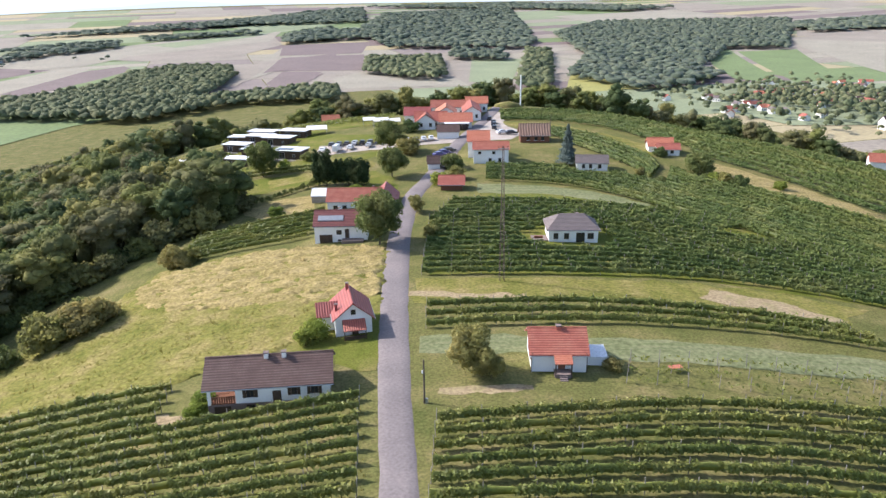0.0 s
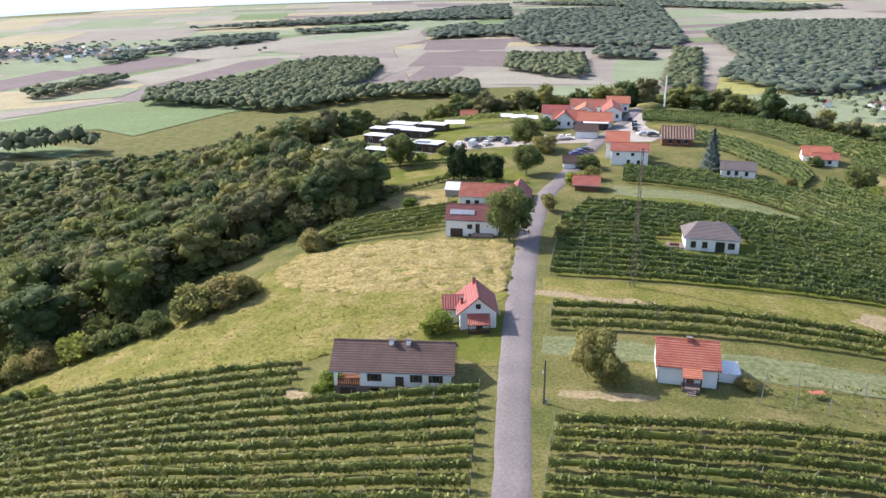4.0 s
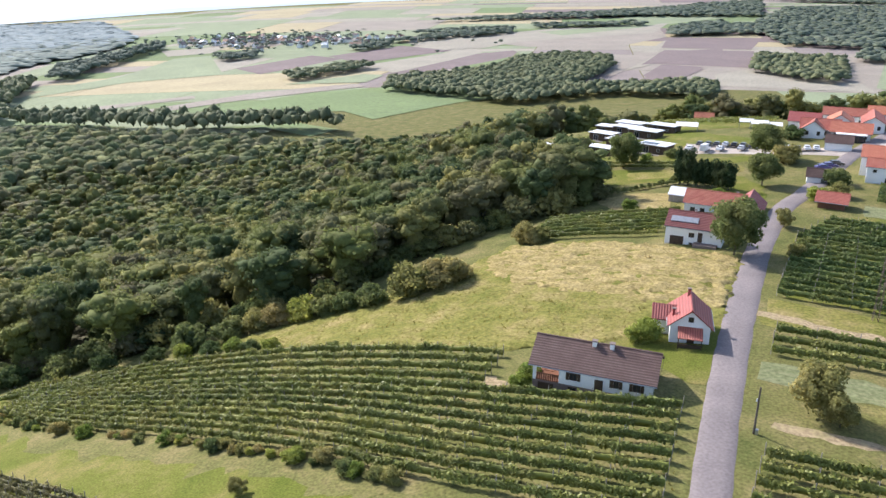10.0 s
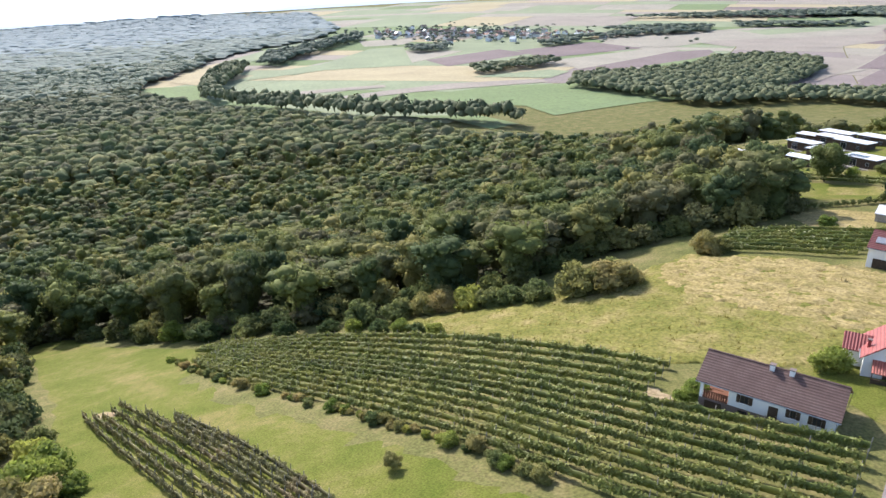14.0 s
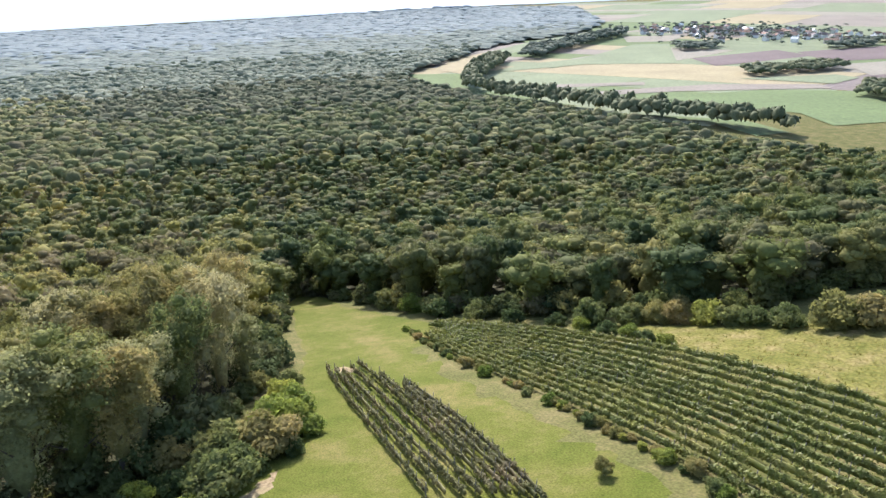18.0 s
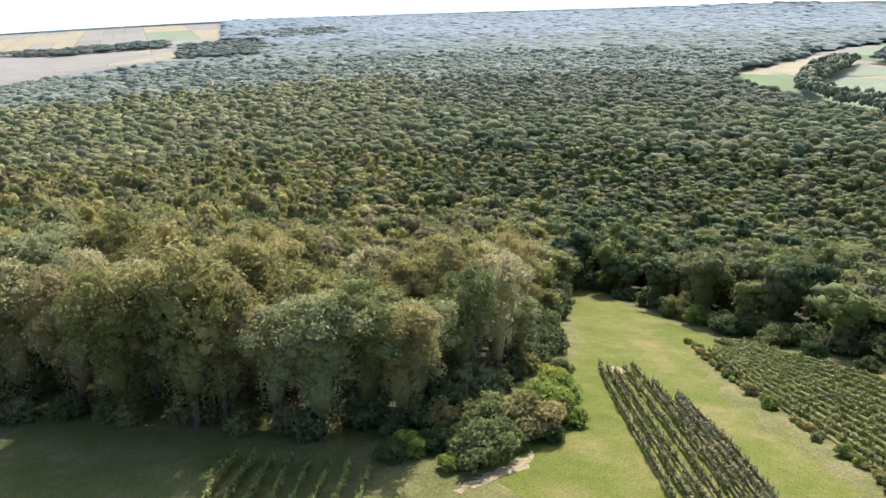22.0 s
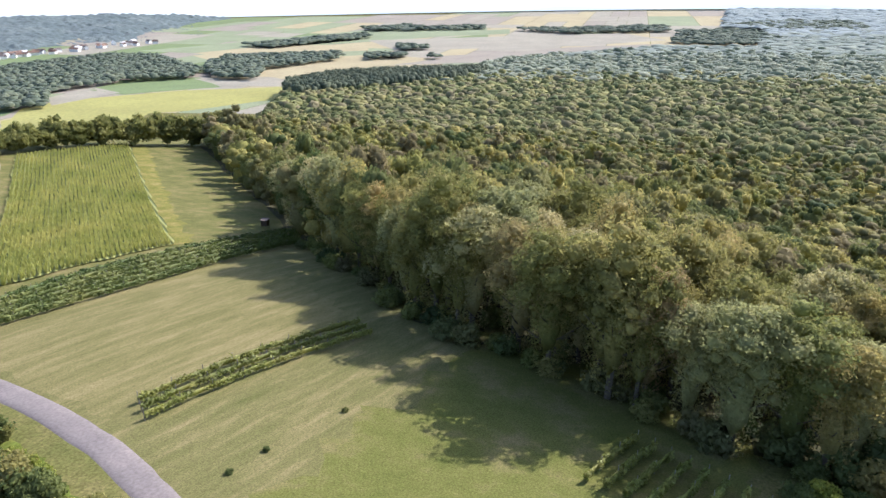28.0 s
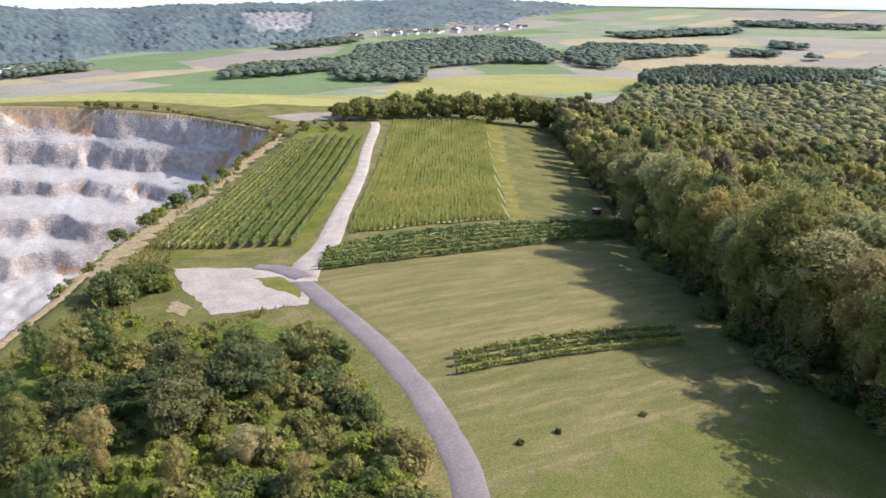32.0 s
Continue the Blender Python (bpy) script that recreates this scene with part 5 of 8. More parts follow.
NORTH_BELT = [(-120, 480), (-98, 400), (-60, 372), (-20, 376), (30, 372), (60, 400), (80, 500), (-20, 560)]
EAST_BELT = [(44, 378), (80, 352), (130, 322), (180, 285), (230, 255), (300, 280), (240, 390), (150, 440), (60, 430)]


def woods():
    rng = np.random.default_rng(5)
    near = scatter(FOREST, 7.7, rng, 0, 155)
    order = rng.random(len(near))
    for (x, y), o in zip(near, order):
        if y > 60:
            k = 2 if o < 0.4 else 3 if o < 0.7 else 0 if o < 0.88 else 4 if o < 0.95 else 1
        else:
            k = 0 if o < 0.34 else 1 if o < 0.68 else 2 if o < 0.76 else 4 if o < 0.9 else 5
        tagged(plant(OAKS[k], x, y, rng.uniform(0.76, 1.36) * (1.12 if y < -45 else 1.0 if y < -12 else 0.72 if y > 110 else 1.0), rng), group="trees of the forest edge")
    mid = [forest_crown(60 + k, 11.2, 16.5, 560, 0.6, 15, solid=0.84) for k in range(6)]
    low = [forest_crown(70 + k, 11.4, 16.5, 140, 0.9, 6, solid=0.92) for k in range(6)]
    light = [forest_crown(76 + k, 11.4, 16.5, 72, 1.15, 3, solid=0.98) for k in range(6)]
    rough = [dome(80 + k, (ICO_V, ICO_F), 42, 1.25, 0.34) for k in range(8)]
    swell = [dome(100 + k, (I0_V, I0_F), 0, 1.0, 0.12) for k in range(8)]
    lump = [dome(90 + k, (I0_V, I0_F), 5, 2.4, 0.27) for k in range(8)]
    for poly in (FOREST, NORTH_BELT, EAST_BELT):
        home = poly is FOREST
        # rings by distance; the outer ones paler and bluer, haze in the colour
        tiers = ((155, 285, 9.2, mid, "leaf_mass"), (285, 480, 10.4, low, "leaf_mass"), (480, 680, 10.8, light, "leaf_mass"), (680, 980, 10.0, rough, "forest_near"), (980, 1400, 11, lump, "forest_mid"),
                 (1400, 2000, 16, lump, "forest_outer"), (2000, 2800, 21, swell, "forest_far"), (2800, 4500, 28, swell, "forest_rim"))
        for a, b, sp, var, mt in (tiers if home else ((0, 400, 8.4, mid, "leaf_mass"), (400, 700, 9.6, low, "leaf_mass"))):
            p = scatter(poly, sp, rng, a, b, 0.06 if a > 300 else 0.0)
            s = np.exp(rng.normal(0, 0.2, len(p))) * sp / (8.2 if a < 900 else 7.4 if a < 1900 else 5.0)
            t = np.exp(np.clip(rng.normal(0, 0.13, len(p)), -0.22, 0.2)) * (np.where(p[:, 1] > 110, 0.9, 1.0) if home else 0.92 if poly is EAST_BELT else 0.85)
            t *= 0.75 if a > 1900 else 1.0
            if home and a < 480:
                t *= np.where(p[:, 1] < -40, 1.45 if a < 285 else 1.2, 1.0)
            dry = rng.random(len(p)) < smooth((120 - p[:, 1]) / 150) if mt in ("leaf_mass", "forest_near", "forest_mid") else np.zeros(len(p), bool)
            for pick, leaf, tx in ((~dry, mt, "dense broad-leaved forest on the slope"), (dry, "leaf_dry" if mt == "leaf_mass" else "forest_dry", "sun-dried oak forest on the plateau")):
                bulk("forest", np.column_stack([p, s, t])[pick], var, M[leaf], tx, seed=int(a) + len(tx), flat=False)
    p = scatter(STAND, 7.5, rng)
    bulk("forest", np.column_stack([p, rng.uniform(1.15, 1.4, len(p)), rng.uniform(1.6, 1.72, len(p))]), rough, M["forest_dark"], "dark stand of tall conifers at the forest corner", seed=9)
    for poly in FAR_WOODS + [[(-440, -1560), (-680, -1490), (-600, -1620)], [(1100, 2300), (1700, 2300), (2000, 2800), (1200, 2600)]]:
        mid = np.mean(poly, axis=0)
        sp = float(np.clip(np.hypot(*mid) / 120, 9.5, 24))
        q = scatter(poly, sp, rng)
        tall = 1.5 if poly in FAR_WOODS[28:30] else 1.0
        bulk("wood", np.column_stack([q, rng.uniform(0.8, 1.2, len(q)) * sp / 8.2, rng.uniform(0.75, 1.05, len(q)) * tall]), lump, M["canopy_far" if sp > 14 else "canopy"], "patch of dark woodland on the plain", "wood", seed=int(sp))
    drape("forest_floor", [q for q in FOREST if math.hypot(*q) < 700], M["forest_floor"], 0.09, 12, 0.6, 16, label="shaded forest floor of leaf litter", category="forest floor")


woods()


def tufts(name, poly, spacing, h, material, label, seed, category="grass"):
    """Clumps of standing grass."""
    rng = np.random.default_rng(seed)
    p = scatter(poly, spacing, rng)
    var = []
    for k in range(4):
        r = np.random.default_rng(seed + k)
        V, F = [], []
        for j in range(6):
            a = r.uniform(0, 6.28)
            c = r.uniform(-0.35, 0.35, 2)
            lean = r.uniform(-0.35, 0.35, 2)
            w = 0.12
            V += [(c[0] - w * math.cos(a), c[1] - w * math.sin(a), -0.05), (c[0] + w * math.cos(a), c[1] + w * math.sin(a), -0.05), (c[0] + lean[0], c[1] + lean[1], r.uniform(0.6, 1.0))]
            F.append((3 * j, 3 * j + 1, 3 * j + 2))
        var.append((np.array(V), np.array(F)))
    return bulk(name, np.column_stack([p, h * np.exp(rng.normal(0, 0.3, len(p)))]), var, M[material], label, category, seed)


tufts("grass", [(-38, -112), (-30, -108), (-20, -112), (-14, -126), (-22, -143), (-27, -150), (-40, -205), (-75, -266), (-122, -345), (-128, -345), (-80, -268), (-50, -215), (-20, -160), (-4, -130), (8, -112)], 1.1, 0.9, "tall_grass", "dry rank grass along the quarry rim", 33)
tufts("grass", [(-9.6, 20), (-11.5, 60), (-12.5, 84), (-10.3, 84), (-8.4, 64), (-7, 40), (-6, 20)], 0.9, 0.35, "tall_grass", "short grass on the verge", 35)

tufts("grass", [(-38, 94), (-58, 94), (-84, 96), (-110, 97), (-92, 108), (-76, 118), (-66, 130), (-61, 140), (-56, 128), (-47, 121), (-34, 118), (-22, 117), (-24, 101)], 0.8, 0.36, "tall_grass", "standing yellow-green meadow grass", 36)
tufts("grass", [(-12.5, 146), (-11.5, 120), (-22, 119), (-34, 120), (-47, 123), (-58, 130), (-61, 137), (-58, 143), (-40, 148), (-24, 147)], 0.75, 0.42, "dry_grass", "lodged straw-dry meadow grass", 37)

# maize plants in drilled rows
def maize():
    rng = np.random.default_rng(36)
    a, b = np.array([-69.0, -153.0]), np.array([-120.0, -157.0])
    c, d = np.array([-191.0, -355.0]), np.array([-263.0, -369.0])
    P = []
    for k in range(36):
        u = (k + 0.5) / 36
        p, q = a + (b - a) * u, c + (d - c) * u
        n = int(np.linalg.norm(q - p) / 0.95)
        t = (np.arange(n) + rng.uniform(0, 1, n) * 0.4) / n
        P.append(np.column_stack([p + (q - p) * t[:, None] + rng.normal(0, 0.08, (n, 2)), rng.uniform(1.7, 2.3, n)]))
    var = []
    for k in range(4):
        r = np.random.default_rng(500 + k)
        V, F = [], []
        for j in range(5):
            g = r.uniform(0, 6.28)
            w, h = 0.16, r.uniform(0.7, 1.1)
            o = r.uniform(-0.1, 0.1, 2)
            V += [(o[0] - w * math.cos(g), o[1] - w * math.sin(g), 0), (o[0] + w * math.cos(g), o[1] + w * math.sin(g), 0), (o[0] + r.uniform(-0.3, 0.3), o[1] + r.uniform(-0.3, 0.3), h)]
            F.append((3 * j, 3 * j + 1, 3 * j + 2))
        var.append((np.array(V), np.array(F)))
    bulk("maize", np.concatenate(P), var, M["maize_leaf"], "ripening maize plants in drilled rows", "maize", 37)


maize()


# ---- vineyards ----
def vine_patch(v_per_m, leaf, height, width, length, seed):
    """Leaves of a stretch of trellised vines along x: a ragged wall of leaves over an inner hedge."""
    rng = np.random.default_rng(seed)
    n = int(1.9 * v_per_m * length)
    x = rng.uniform(0, length, n)
    up = rng.random(n)
    top = height * (0.84 + 0.09 * np.sin(x * 2.1 + seed) + 0.08 * np.sin(x * 0.83 + 2.3 * seed) + rng.normal(0, 0.07, n))
    z = 0.55 + up * (top - 0.55)
    side = np.where(rng.random(n) < 0.5, -1, 1)
    y = side * width * 0.5 * (0.75 + 0.4 * rng.random(n)) * (1 - 0.55 * np.maximum(0, up - 0.7) / 0.3)
    y = y * (0.8 + 0.25 * np.sin(x * 1.7 + seed * 3)) + 0.12 * np.sin(x * 0.6 + seed)
    p = np.stack([x, y, z], 1)
    nr = np.stack([rng.normal(0, 0.5, n), side * (1 - 0.4 * up), 0.3 + 0.7 * up], 1) + rng.normal(0, 0.3, (n, 3))
    nr /= np.linalg.norm(nr, axis=1)[:, None]
    t = np.cross(nr, rand_dirs(rng, n))
    t /= np.linalg.norm(t, axis=1)[:, None]
    b = np.cross(nr, t)
    s = leaf * rng.uniform(0.6, 1.4, (n, 1))
    tri = np.stack([p - t * s * 0.6, p + t * s * 0.5 - b * s * 0.42, p + b * s * 0.62], 1)
    return tri.reshape(-1, 3), np.arange(n * 3).reshape(-1, 3)


CLEAR = [(27.3, 149, 8.5), (20.5, 149, 4), (10.5, 124.6, 1.5), (43.6, 212, 8), (37.2, 216, 4), (70.5, 234, 9), (31.5, 250, 9), (73.9, 208, 5)]


def is_clear(x, y):
    """True where houses and trees leave no room for vines."""
    r = np.zeros(np.shape(x), bool)
    for cx, cy, q in CLEAR:
        r |= np.hypot(x - cx, y - cy) < q
    return r


POST = None


def post_mesh():
    bm = tube([(0, 0, -0.4), (0, 0, 1.2), (0, 0, 2.15)], [0.06, 0.055, 0.05], 5)
    me = bpy.data.meshes.new("post")
    bm.to_mesh(me)
    bm.free()
    me.materials.append(M["post"])
    return me


POST = post_mesh()


def vine_row(pts, seed, density=34, leaf=0.36, height=1.95, width=0.7, material="vine", posts=5.5, gaps=0.02, label="leafy green trellised vine row", group="vine rows"):
    """A row of vines along pts: leaves, inner hedge and posts."""
    rng = np.random.default_rng(seed)
    c = curve_points(pts, 1.0)
    seg = np.linalg.norm(np.diff(c, axis=0), axis=1)
    s = np.concatenate([[0], np.cumsum(seg)])
    L = s[-1]
    v, f = vine_patch(density, leaf, height, width, L, seed)
    # thin spots and missing vines
    keepx = (np.sin(v[::3, 0] * 0.9 + seed) + np.sin(v[::3, 0] * 0.37 + 2 * seed)) > -1.9 + gaps * 20
    d = np.gradient(c, axis=0)
    d /= np.linalg.norm(d, axis=1)[:, None]

    def bend(q):
        px, py = np.interp(q[:, 0], s, c[:, 0]), np.interp(q[:, 0], s, c[:, 1])
        dx, dy = np.interp(q[:, 0], s, d[:, 0]), np.interp(q[:, 0], s, d[:, 1])
        X, Y = px - dy * q[:, 1], py + dx * q[:, 1]
        return np.stack([X, Y, ground_h(X, Y) + q[:, 2]], 1)

    n = len(v) // 4
    wv = bend(v)
    keepx &= ~is_clear(wv[::3, 0], wv[::3, 1])
    f = f[keepx]
    # inner hedge
    m = max(2, int(L / 1.5))
    xs = np.linspace(0, L, m)
    hw = width * 0.17 * rng.uniform(0.8, 1.2, m)
    ht = height * rng.uniform(0.66, 0.8, m)
    ring = np.stack([np.stack([xs, -hw, 0 * xs + 0.6], 1), np.stack([xs, -hw * 0.8, ht], 1), np.stack([xs, hw * 0.8, ht], 1), np.stack([xs, hw, 0 * xs + 0.6], 1)], 1)
    hv = bend(ring.reshape(-1, 3))
    hf = []
    gone = is_clear(hv[::4, 0], hv[::4, 1])
    for i in range(m - 1 if density > 8 else 0):
        if gone[i] or gone[i + 1]:
            continue
        for k in range(4):
            a, b2, c2, d2 = i * 4 + k, i * 4 + (k + 1) % 4, (i + 1) * 4 + (k + 1) % 4, (i + 1) * 4 + k
            hf += [(a, b2, c2), (a, c2, d2)]
    root = new("vine_row")
    o = np.array([*c[0], float(ground_h(*c[0]))])
    root.location = o
    tagged(root, label, "vines", group)
    mesh_ob("foliage", np.concatenate([wv, hv]) - o, np.concatenate([f, np.array(hf, int).reshape(-1, 3) + len(wv)]), M[material], root)
    if posts:
        for q in np.arange(0, L, posts):
            x, y = np.interp(q, s, c[:, 0]), np.interp(q, s, c[:, 1])
            if is_clear(x, y):
                continue
            share("post", POST, root, Matrix.Translation(Vector((x, y, float(ground_h(x, y)))) - Vector(o)) @ pose(0, 0, 0, rng.uniform(-3, 3), rng.uniform(-3, 3), 0))
    return root


def block(top, bottom, n, seed, first=0.0, last=1.0, cut=None, **kw):
    """n rows between two curves that run the same way."""
    a, b = curve_points(top, 3.0), curve_points(bottom, 3.0)
    u = np.linspace(0, 1, 40)
    a = np.stack([np.interp(u, np.linspace(0, 1, len(a)), a[:, k]) for k in (0, 1)], 1)
    b = np.stack([np.interp(u, np.linspace(0, 1, len(b)), b[:, k]) for k in (0, 1)], 1)
    for k in range(n):
        w = first + (last - first) * k / max(1, n - 1)
        r = a * (1 - w) + b * w
        if cut:
            lo, hi = cut(w)
            r = r[int(lo * 39):int(hi * 39) + 1]
        vine_row(r[::3] if len(r) > 12 else r, seed + k, **kw)


# slope west of the lane, below the long white house
block([(-11, 84), (-23, 81.5), (-37, 80), (-58, 80), (-84, 80.5), (-112, 79.5), (-142, 75.5)], [(-9, 61.5), (-21, 60.8), (-34, 60.3), (-51, 62), (-72, 63.5), (-98, 65), (-116, 67), (-142, 71.5)], 9, 100,
      cut=lambda w: (0.0, 1 - 0.04 * w), label="vine row on the slope below the long house", width=0.55, density=30)
block([(-38, 91.5), (-58, 91.5), (-84, 92), (-112, 89), (-140, 81)], [(-37, 82.8), (-58, 82.6), (-84, 83.2), (-112, 82), (-142, 77)], 4, 130, label="vine row on the slope behind the long house", width=0.55, density=30)
# east of the lane, foreground
block([(-1, 77.5), (14, 79), (35, 81), (60, 79), (80, 70)], [(-2, 58), (14, 58), (35, 58), (60, 55)], 9, 150, last=1.2, label="vine row east of the lane")
# thin young rows by the cottage
block([(26, 93), (45, 92), (62, 89), (80, 82)], [(24, 87), (45, 85), (62, 82), (80, 74)], 3, 165, density=2.5, height=1.5, posts=4, label="sparse young vine row")
# two strips beyond the cottage
block([(-2.8, 112.5), (15, 113.5), (30, 113), (50, 110), (64, 106)], [(-2.8, 105), (15, 106), (30, 106), (50, 104), (68, 100)], 3, 170, density=26, label="vine row beyond the cottage")
block([(-3, 159), (15, 160), (40, 158), (70, 150), (98, 138)], [(-4, 128.5), (20, 128), (43, 127), (60, 124), (80, 117)], 11, 180, density=22, leaf=0.42, label="vine row on the eastern slope", material="vine_deep")
block([(2.5, 178), (25, 176.5), (50, 171), (80, 160), (110, 146)], [(-3, 162), (15, 163), (40, 161), (70, 153), (100, 141)], 6, 195, cut=lambda w: (0.0, 0.62), density=18, leaf=0.46, label="vine row on the eastern slope", material="vine_deep")
block([(13, 214), (31, 211), (47, 205), (58, 194), (66, 184), (76, 174), (84, 165), (100, 150), (120, 132)], [(12, 199), (28, 196), (42, 188), (52, 177), (60, 167), (70, 158), (76, 149), (92, 135), (110, 118)], 7, 205, density=20, leaf=0.42, height=2.1, width=0.8, posts=0, label="vine row below the white house", material="vine_deep")
block([(39, 272), (52, 256), (59, 236), (63, 224), (63, 211)], [(36, 256), (44, 241), (51, 225), (56, 211), (58, 201)], 5, 216, density=15, leaf=0.48, width=0.85, posts=0, label="vine row below the yellow grass strip", material="vine_deep")
block([(25, 318), (55, 312), (82, 296), (104, 274), (125, 250), (150, 215)], [(24, 299), (48, 286), (64, 268), (73, 247), (82, 229), (91, 215), (101, 199), (114, 180)], 9, 222, density=18, leaf=0.55, width=0.95, height=2.1, posts=0, label="distant vine row on the crest of the hill", material="vine_deep")
block([(66, 210), (74, 202), (82, 194), (93, 184), (110, 168), (130, 150)], [(61, 196), (67, 187), (78, 176), (86, 167), (101, 152), (121, 134)], 6, 236, density=22, leaf=0.46, width=0.85, posts=0, label="vine row on the lower eastern hill", material="vine_deep")
# patch above the meadow
block([(-58, 166), (-45, 170), (-34, 173), (-29, 176)], [(-58, 149), (-45, 152), (-34, 154), (-30, 156)], 7, 235, density=12, leaf=0.4, posts=0, label="vine row behind the meadow")
block([(-90, 240), (-60, 232), (-30, 226)], [(-92, 233), (-60, 227), (-30, 222)], 2, 245, density=9, leaf=0.45, posts=0, label="vine row below the cabins")
block([(-95, 345), (-60, 338), (-20, 335)], [(-95, 318), (-55, 312), (-20, 310)], 7, 250, density=6, leaf=0.6, posts=0, label="distant vine row behind the cabins")
# old weedy rows on the grass slope
OLD_ROWS = [[(-122.7, 42.7), (-100.6, 38.6), (-62.6, 33.2)], [(-118.1, 44.3), (-80.9, 39.0), (-59.2, 36.4)], [(-121.8, 49.0), (-92.4, 44.8), (-57.4, 39.5)], [(-100.8, 48.7), (-76.7, 44.9), (-55.1, 41.8)], [(-102.7, 49.9), (-79.4, 47.5), (-52.5, 42.9)]]
OLD_ROWS += [[((p[0] + q[0]) / 2, (p[1] + q[1]) / 2) for p, q in zip(a, b)] for a, b in zip(OLD_ROWS, OLD_ROWS[1:])]
for k, r in enumerate(OLD_ROWS):
    vine_row(r, 260 + k, density=16, height=1.75, width=0.5, material="vine_old", posts=3.2, gaps=0.04, label="weedy old vine row with many posts")
# small plot by the forest
block([(-84, -19), (-69, -21)], [(-78, -1.5), (-66, -3)], 8, 270, density=30, label="vine row in the small plot by the forest")
# hay-field rows
block([(-49.5, -74.8), (-70, -73), (-92, -69)], [(-52, -79.4), (-73, -78), (-95, -74)], 3, 280, density=22, height=1.8, label="vine row across the hay field")
block([(-57.5, -139), (-80, -143), (-111, -145.5), (-162, -150)], [(-51, -128.5), (-68, -127), (-96, -126.5), (-145, -133)], 6, 285, density=30, height=2.1, width=1.0, leaf=0.42, label="dense vine row below the maize", material="vine_deep")
block([(-53, -149), (-101.5, -229.5), (-150, -310)], [(-39.5, -155), (-83.7, -233), (-128, -311)], 6, 290, density=30, height=2.3, leaf=0.4, width=0.85, posts=6, material="vine_deep", label="straight vine row beside the gravel track")
block([(-37.5, -156.5), (-82, -234), (-126, -310)], [(-27, -164), (-69, -235), (-113, -306)], 8, 300, density=13, height=1.6, leaf=0.4, posts=6, gaps=0.03, label="young vine row near the quarry edge")


# ---- houses ----
def gable(L, W, h0, rise, over, thick=0.18):
    """A pitched roof with its ridge along x, eaves over the walls."""
    bm = bmesh.new()
    x0, x1, y = -L / 2 - over, L / 2 + over, W / 2 + over
    drop = rise * over / (W / 2)
    prof = [(-y, h0 - drop), (0, h0 + rise), (y, h0 - drop), (y, h0 - drop + thick), (0, h0 + rise + thick * 1.3), (-y, h0 - drop + thick)]
    a = [bm.verts.new((x0, p, q)) for p, q in prof]
    b = [bm.verts.new((x1, p, q)) for p, q in prof]
    for k in range(6):
        j = (k + 1) % 6
        bm.faces.new((a[k], a[j], b[j], b[k]))
    for r in (a, b):
        bm.faces.new((r[0], r[1], r[4], r[5]))
        bm.faces.new((r[1], r[2], r[3], r[4]))
    return bm


def hip(L, W, h0, rise, over, thick=0.18):
    bm = bmesh.new()
    x, y = L / 2 + over, W / 2 + over
    k = L / 2 - W * 0.33
    for dz in (0, thick):
        v = [bm.verts.new(p) for p in ((-x, -y, h0 + dz), (x, -y, h0 + dz), (x, y, h0 + dz), (-x, y, h0 + dz), (-k, 0, h0 + rise + dz), (k, 0, h0 + rise + dz))]
        for f in ((0, 1, 5, 4), (1, 2, 5), (2, 3, 4, 5), (3, 0, 4)):
            bm.faces.new([v[i] for i in f])
        if dz:
            for i in range(4):
                bm.faces.new((w0[i], w0[(i + 1) % 4], v[(i + 1) % 4], v[i]))
        w0 = v
    return bm


def walls(L, W, h0, rise, below=1.2):
    """Outer walls with gable ends."""
    bm = bmesh.new()
    prof = [(-W / 2, -below), (W / 2, -below), (W / 2, h0), (0, h0 + rise * 0.97), (-W / 2, h0)]
    a = [bm.verts.new((-L / 2, p, q)) for p, q in prof]
    b = [bm.verts.new((L / 2, p, q)) for p, q in prof]
    n = len(prof)
    for k in range(n):
        bm.faces.new((a[k], a[(k + 1) % n], b[(k + 1) % n], b[k]))
    bm.faces.new(a)
    bm.faces.new(b)
    return bm


def window(parent, x, y, z, w, h, face, frame_mat="wood", bars=1, name="window", sill=True):
    """A casement window in a wall that looks to -y, +y, -x or +x. Frame proud, panes set back."""
    root = part(name, ring_frame(w, h, 0.09, 0.1), M[frame_mat], parent)
    turn = {"-y": 0, "+x": 90, "+y": 180, "-x": -90}[face]
    root.matrix_basis = pose(x, y, z, 0, 0, turn)
    n = bars + 1
    for k in range(n):
        a, b = -w / 2 + 0.07 + (w - 0.14) * k / n + 0.02, -w / 2 + 0.07 + (w - 0.14) * (k + 1) / n - 0.02
        part("pane", box(a, -0.03, 0.07, b, -0.012, h - 0.07), M["glass"], root)
    if sill:
        part("sill", box(-w / 2 - 0.08, -0.16, -0.05, w / 2 + 0.08, 0.02, 0.0), M["white"], root)
    return root


def ring_frame(w, h, t, d):
    bm = bmesh.new()
    for q in ((-w / 2, 0, w / 2, t), (-w / 2, h - t, w / 2, h), (-w / 2, t, -w / 2 + t, h - t), (w / 2 - t, t, w / 2, h - t), (-t / 3, t, t / 3, h - t)):
        add_box(bm, q[0], -d / 2, q[1], q[2], 0.02, q[3])
    return bm


def chimney(parent, x, y, z, h=1.3, w=0.55, material="white", cap="plinth"):
    c = part("chimney", box(x - w / 2, y - w / 2, z - 0.8, x + w / 2, y + w / 2, z + h, 0.02), M[material], parent)
    part("cap", box(x - w / 2 - 0.08, y - w / 2 - 0.08, z + h, x + w / 2 + 0.08, y + w / 2 + 0.08, z + h + 0.12), M[cap], c)
    return c


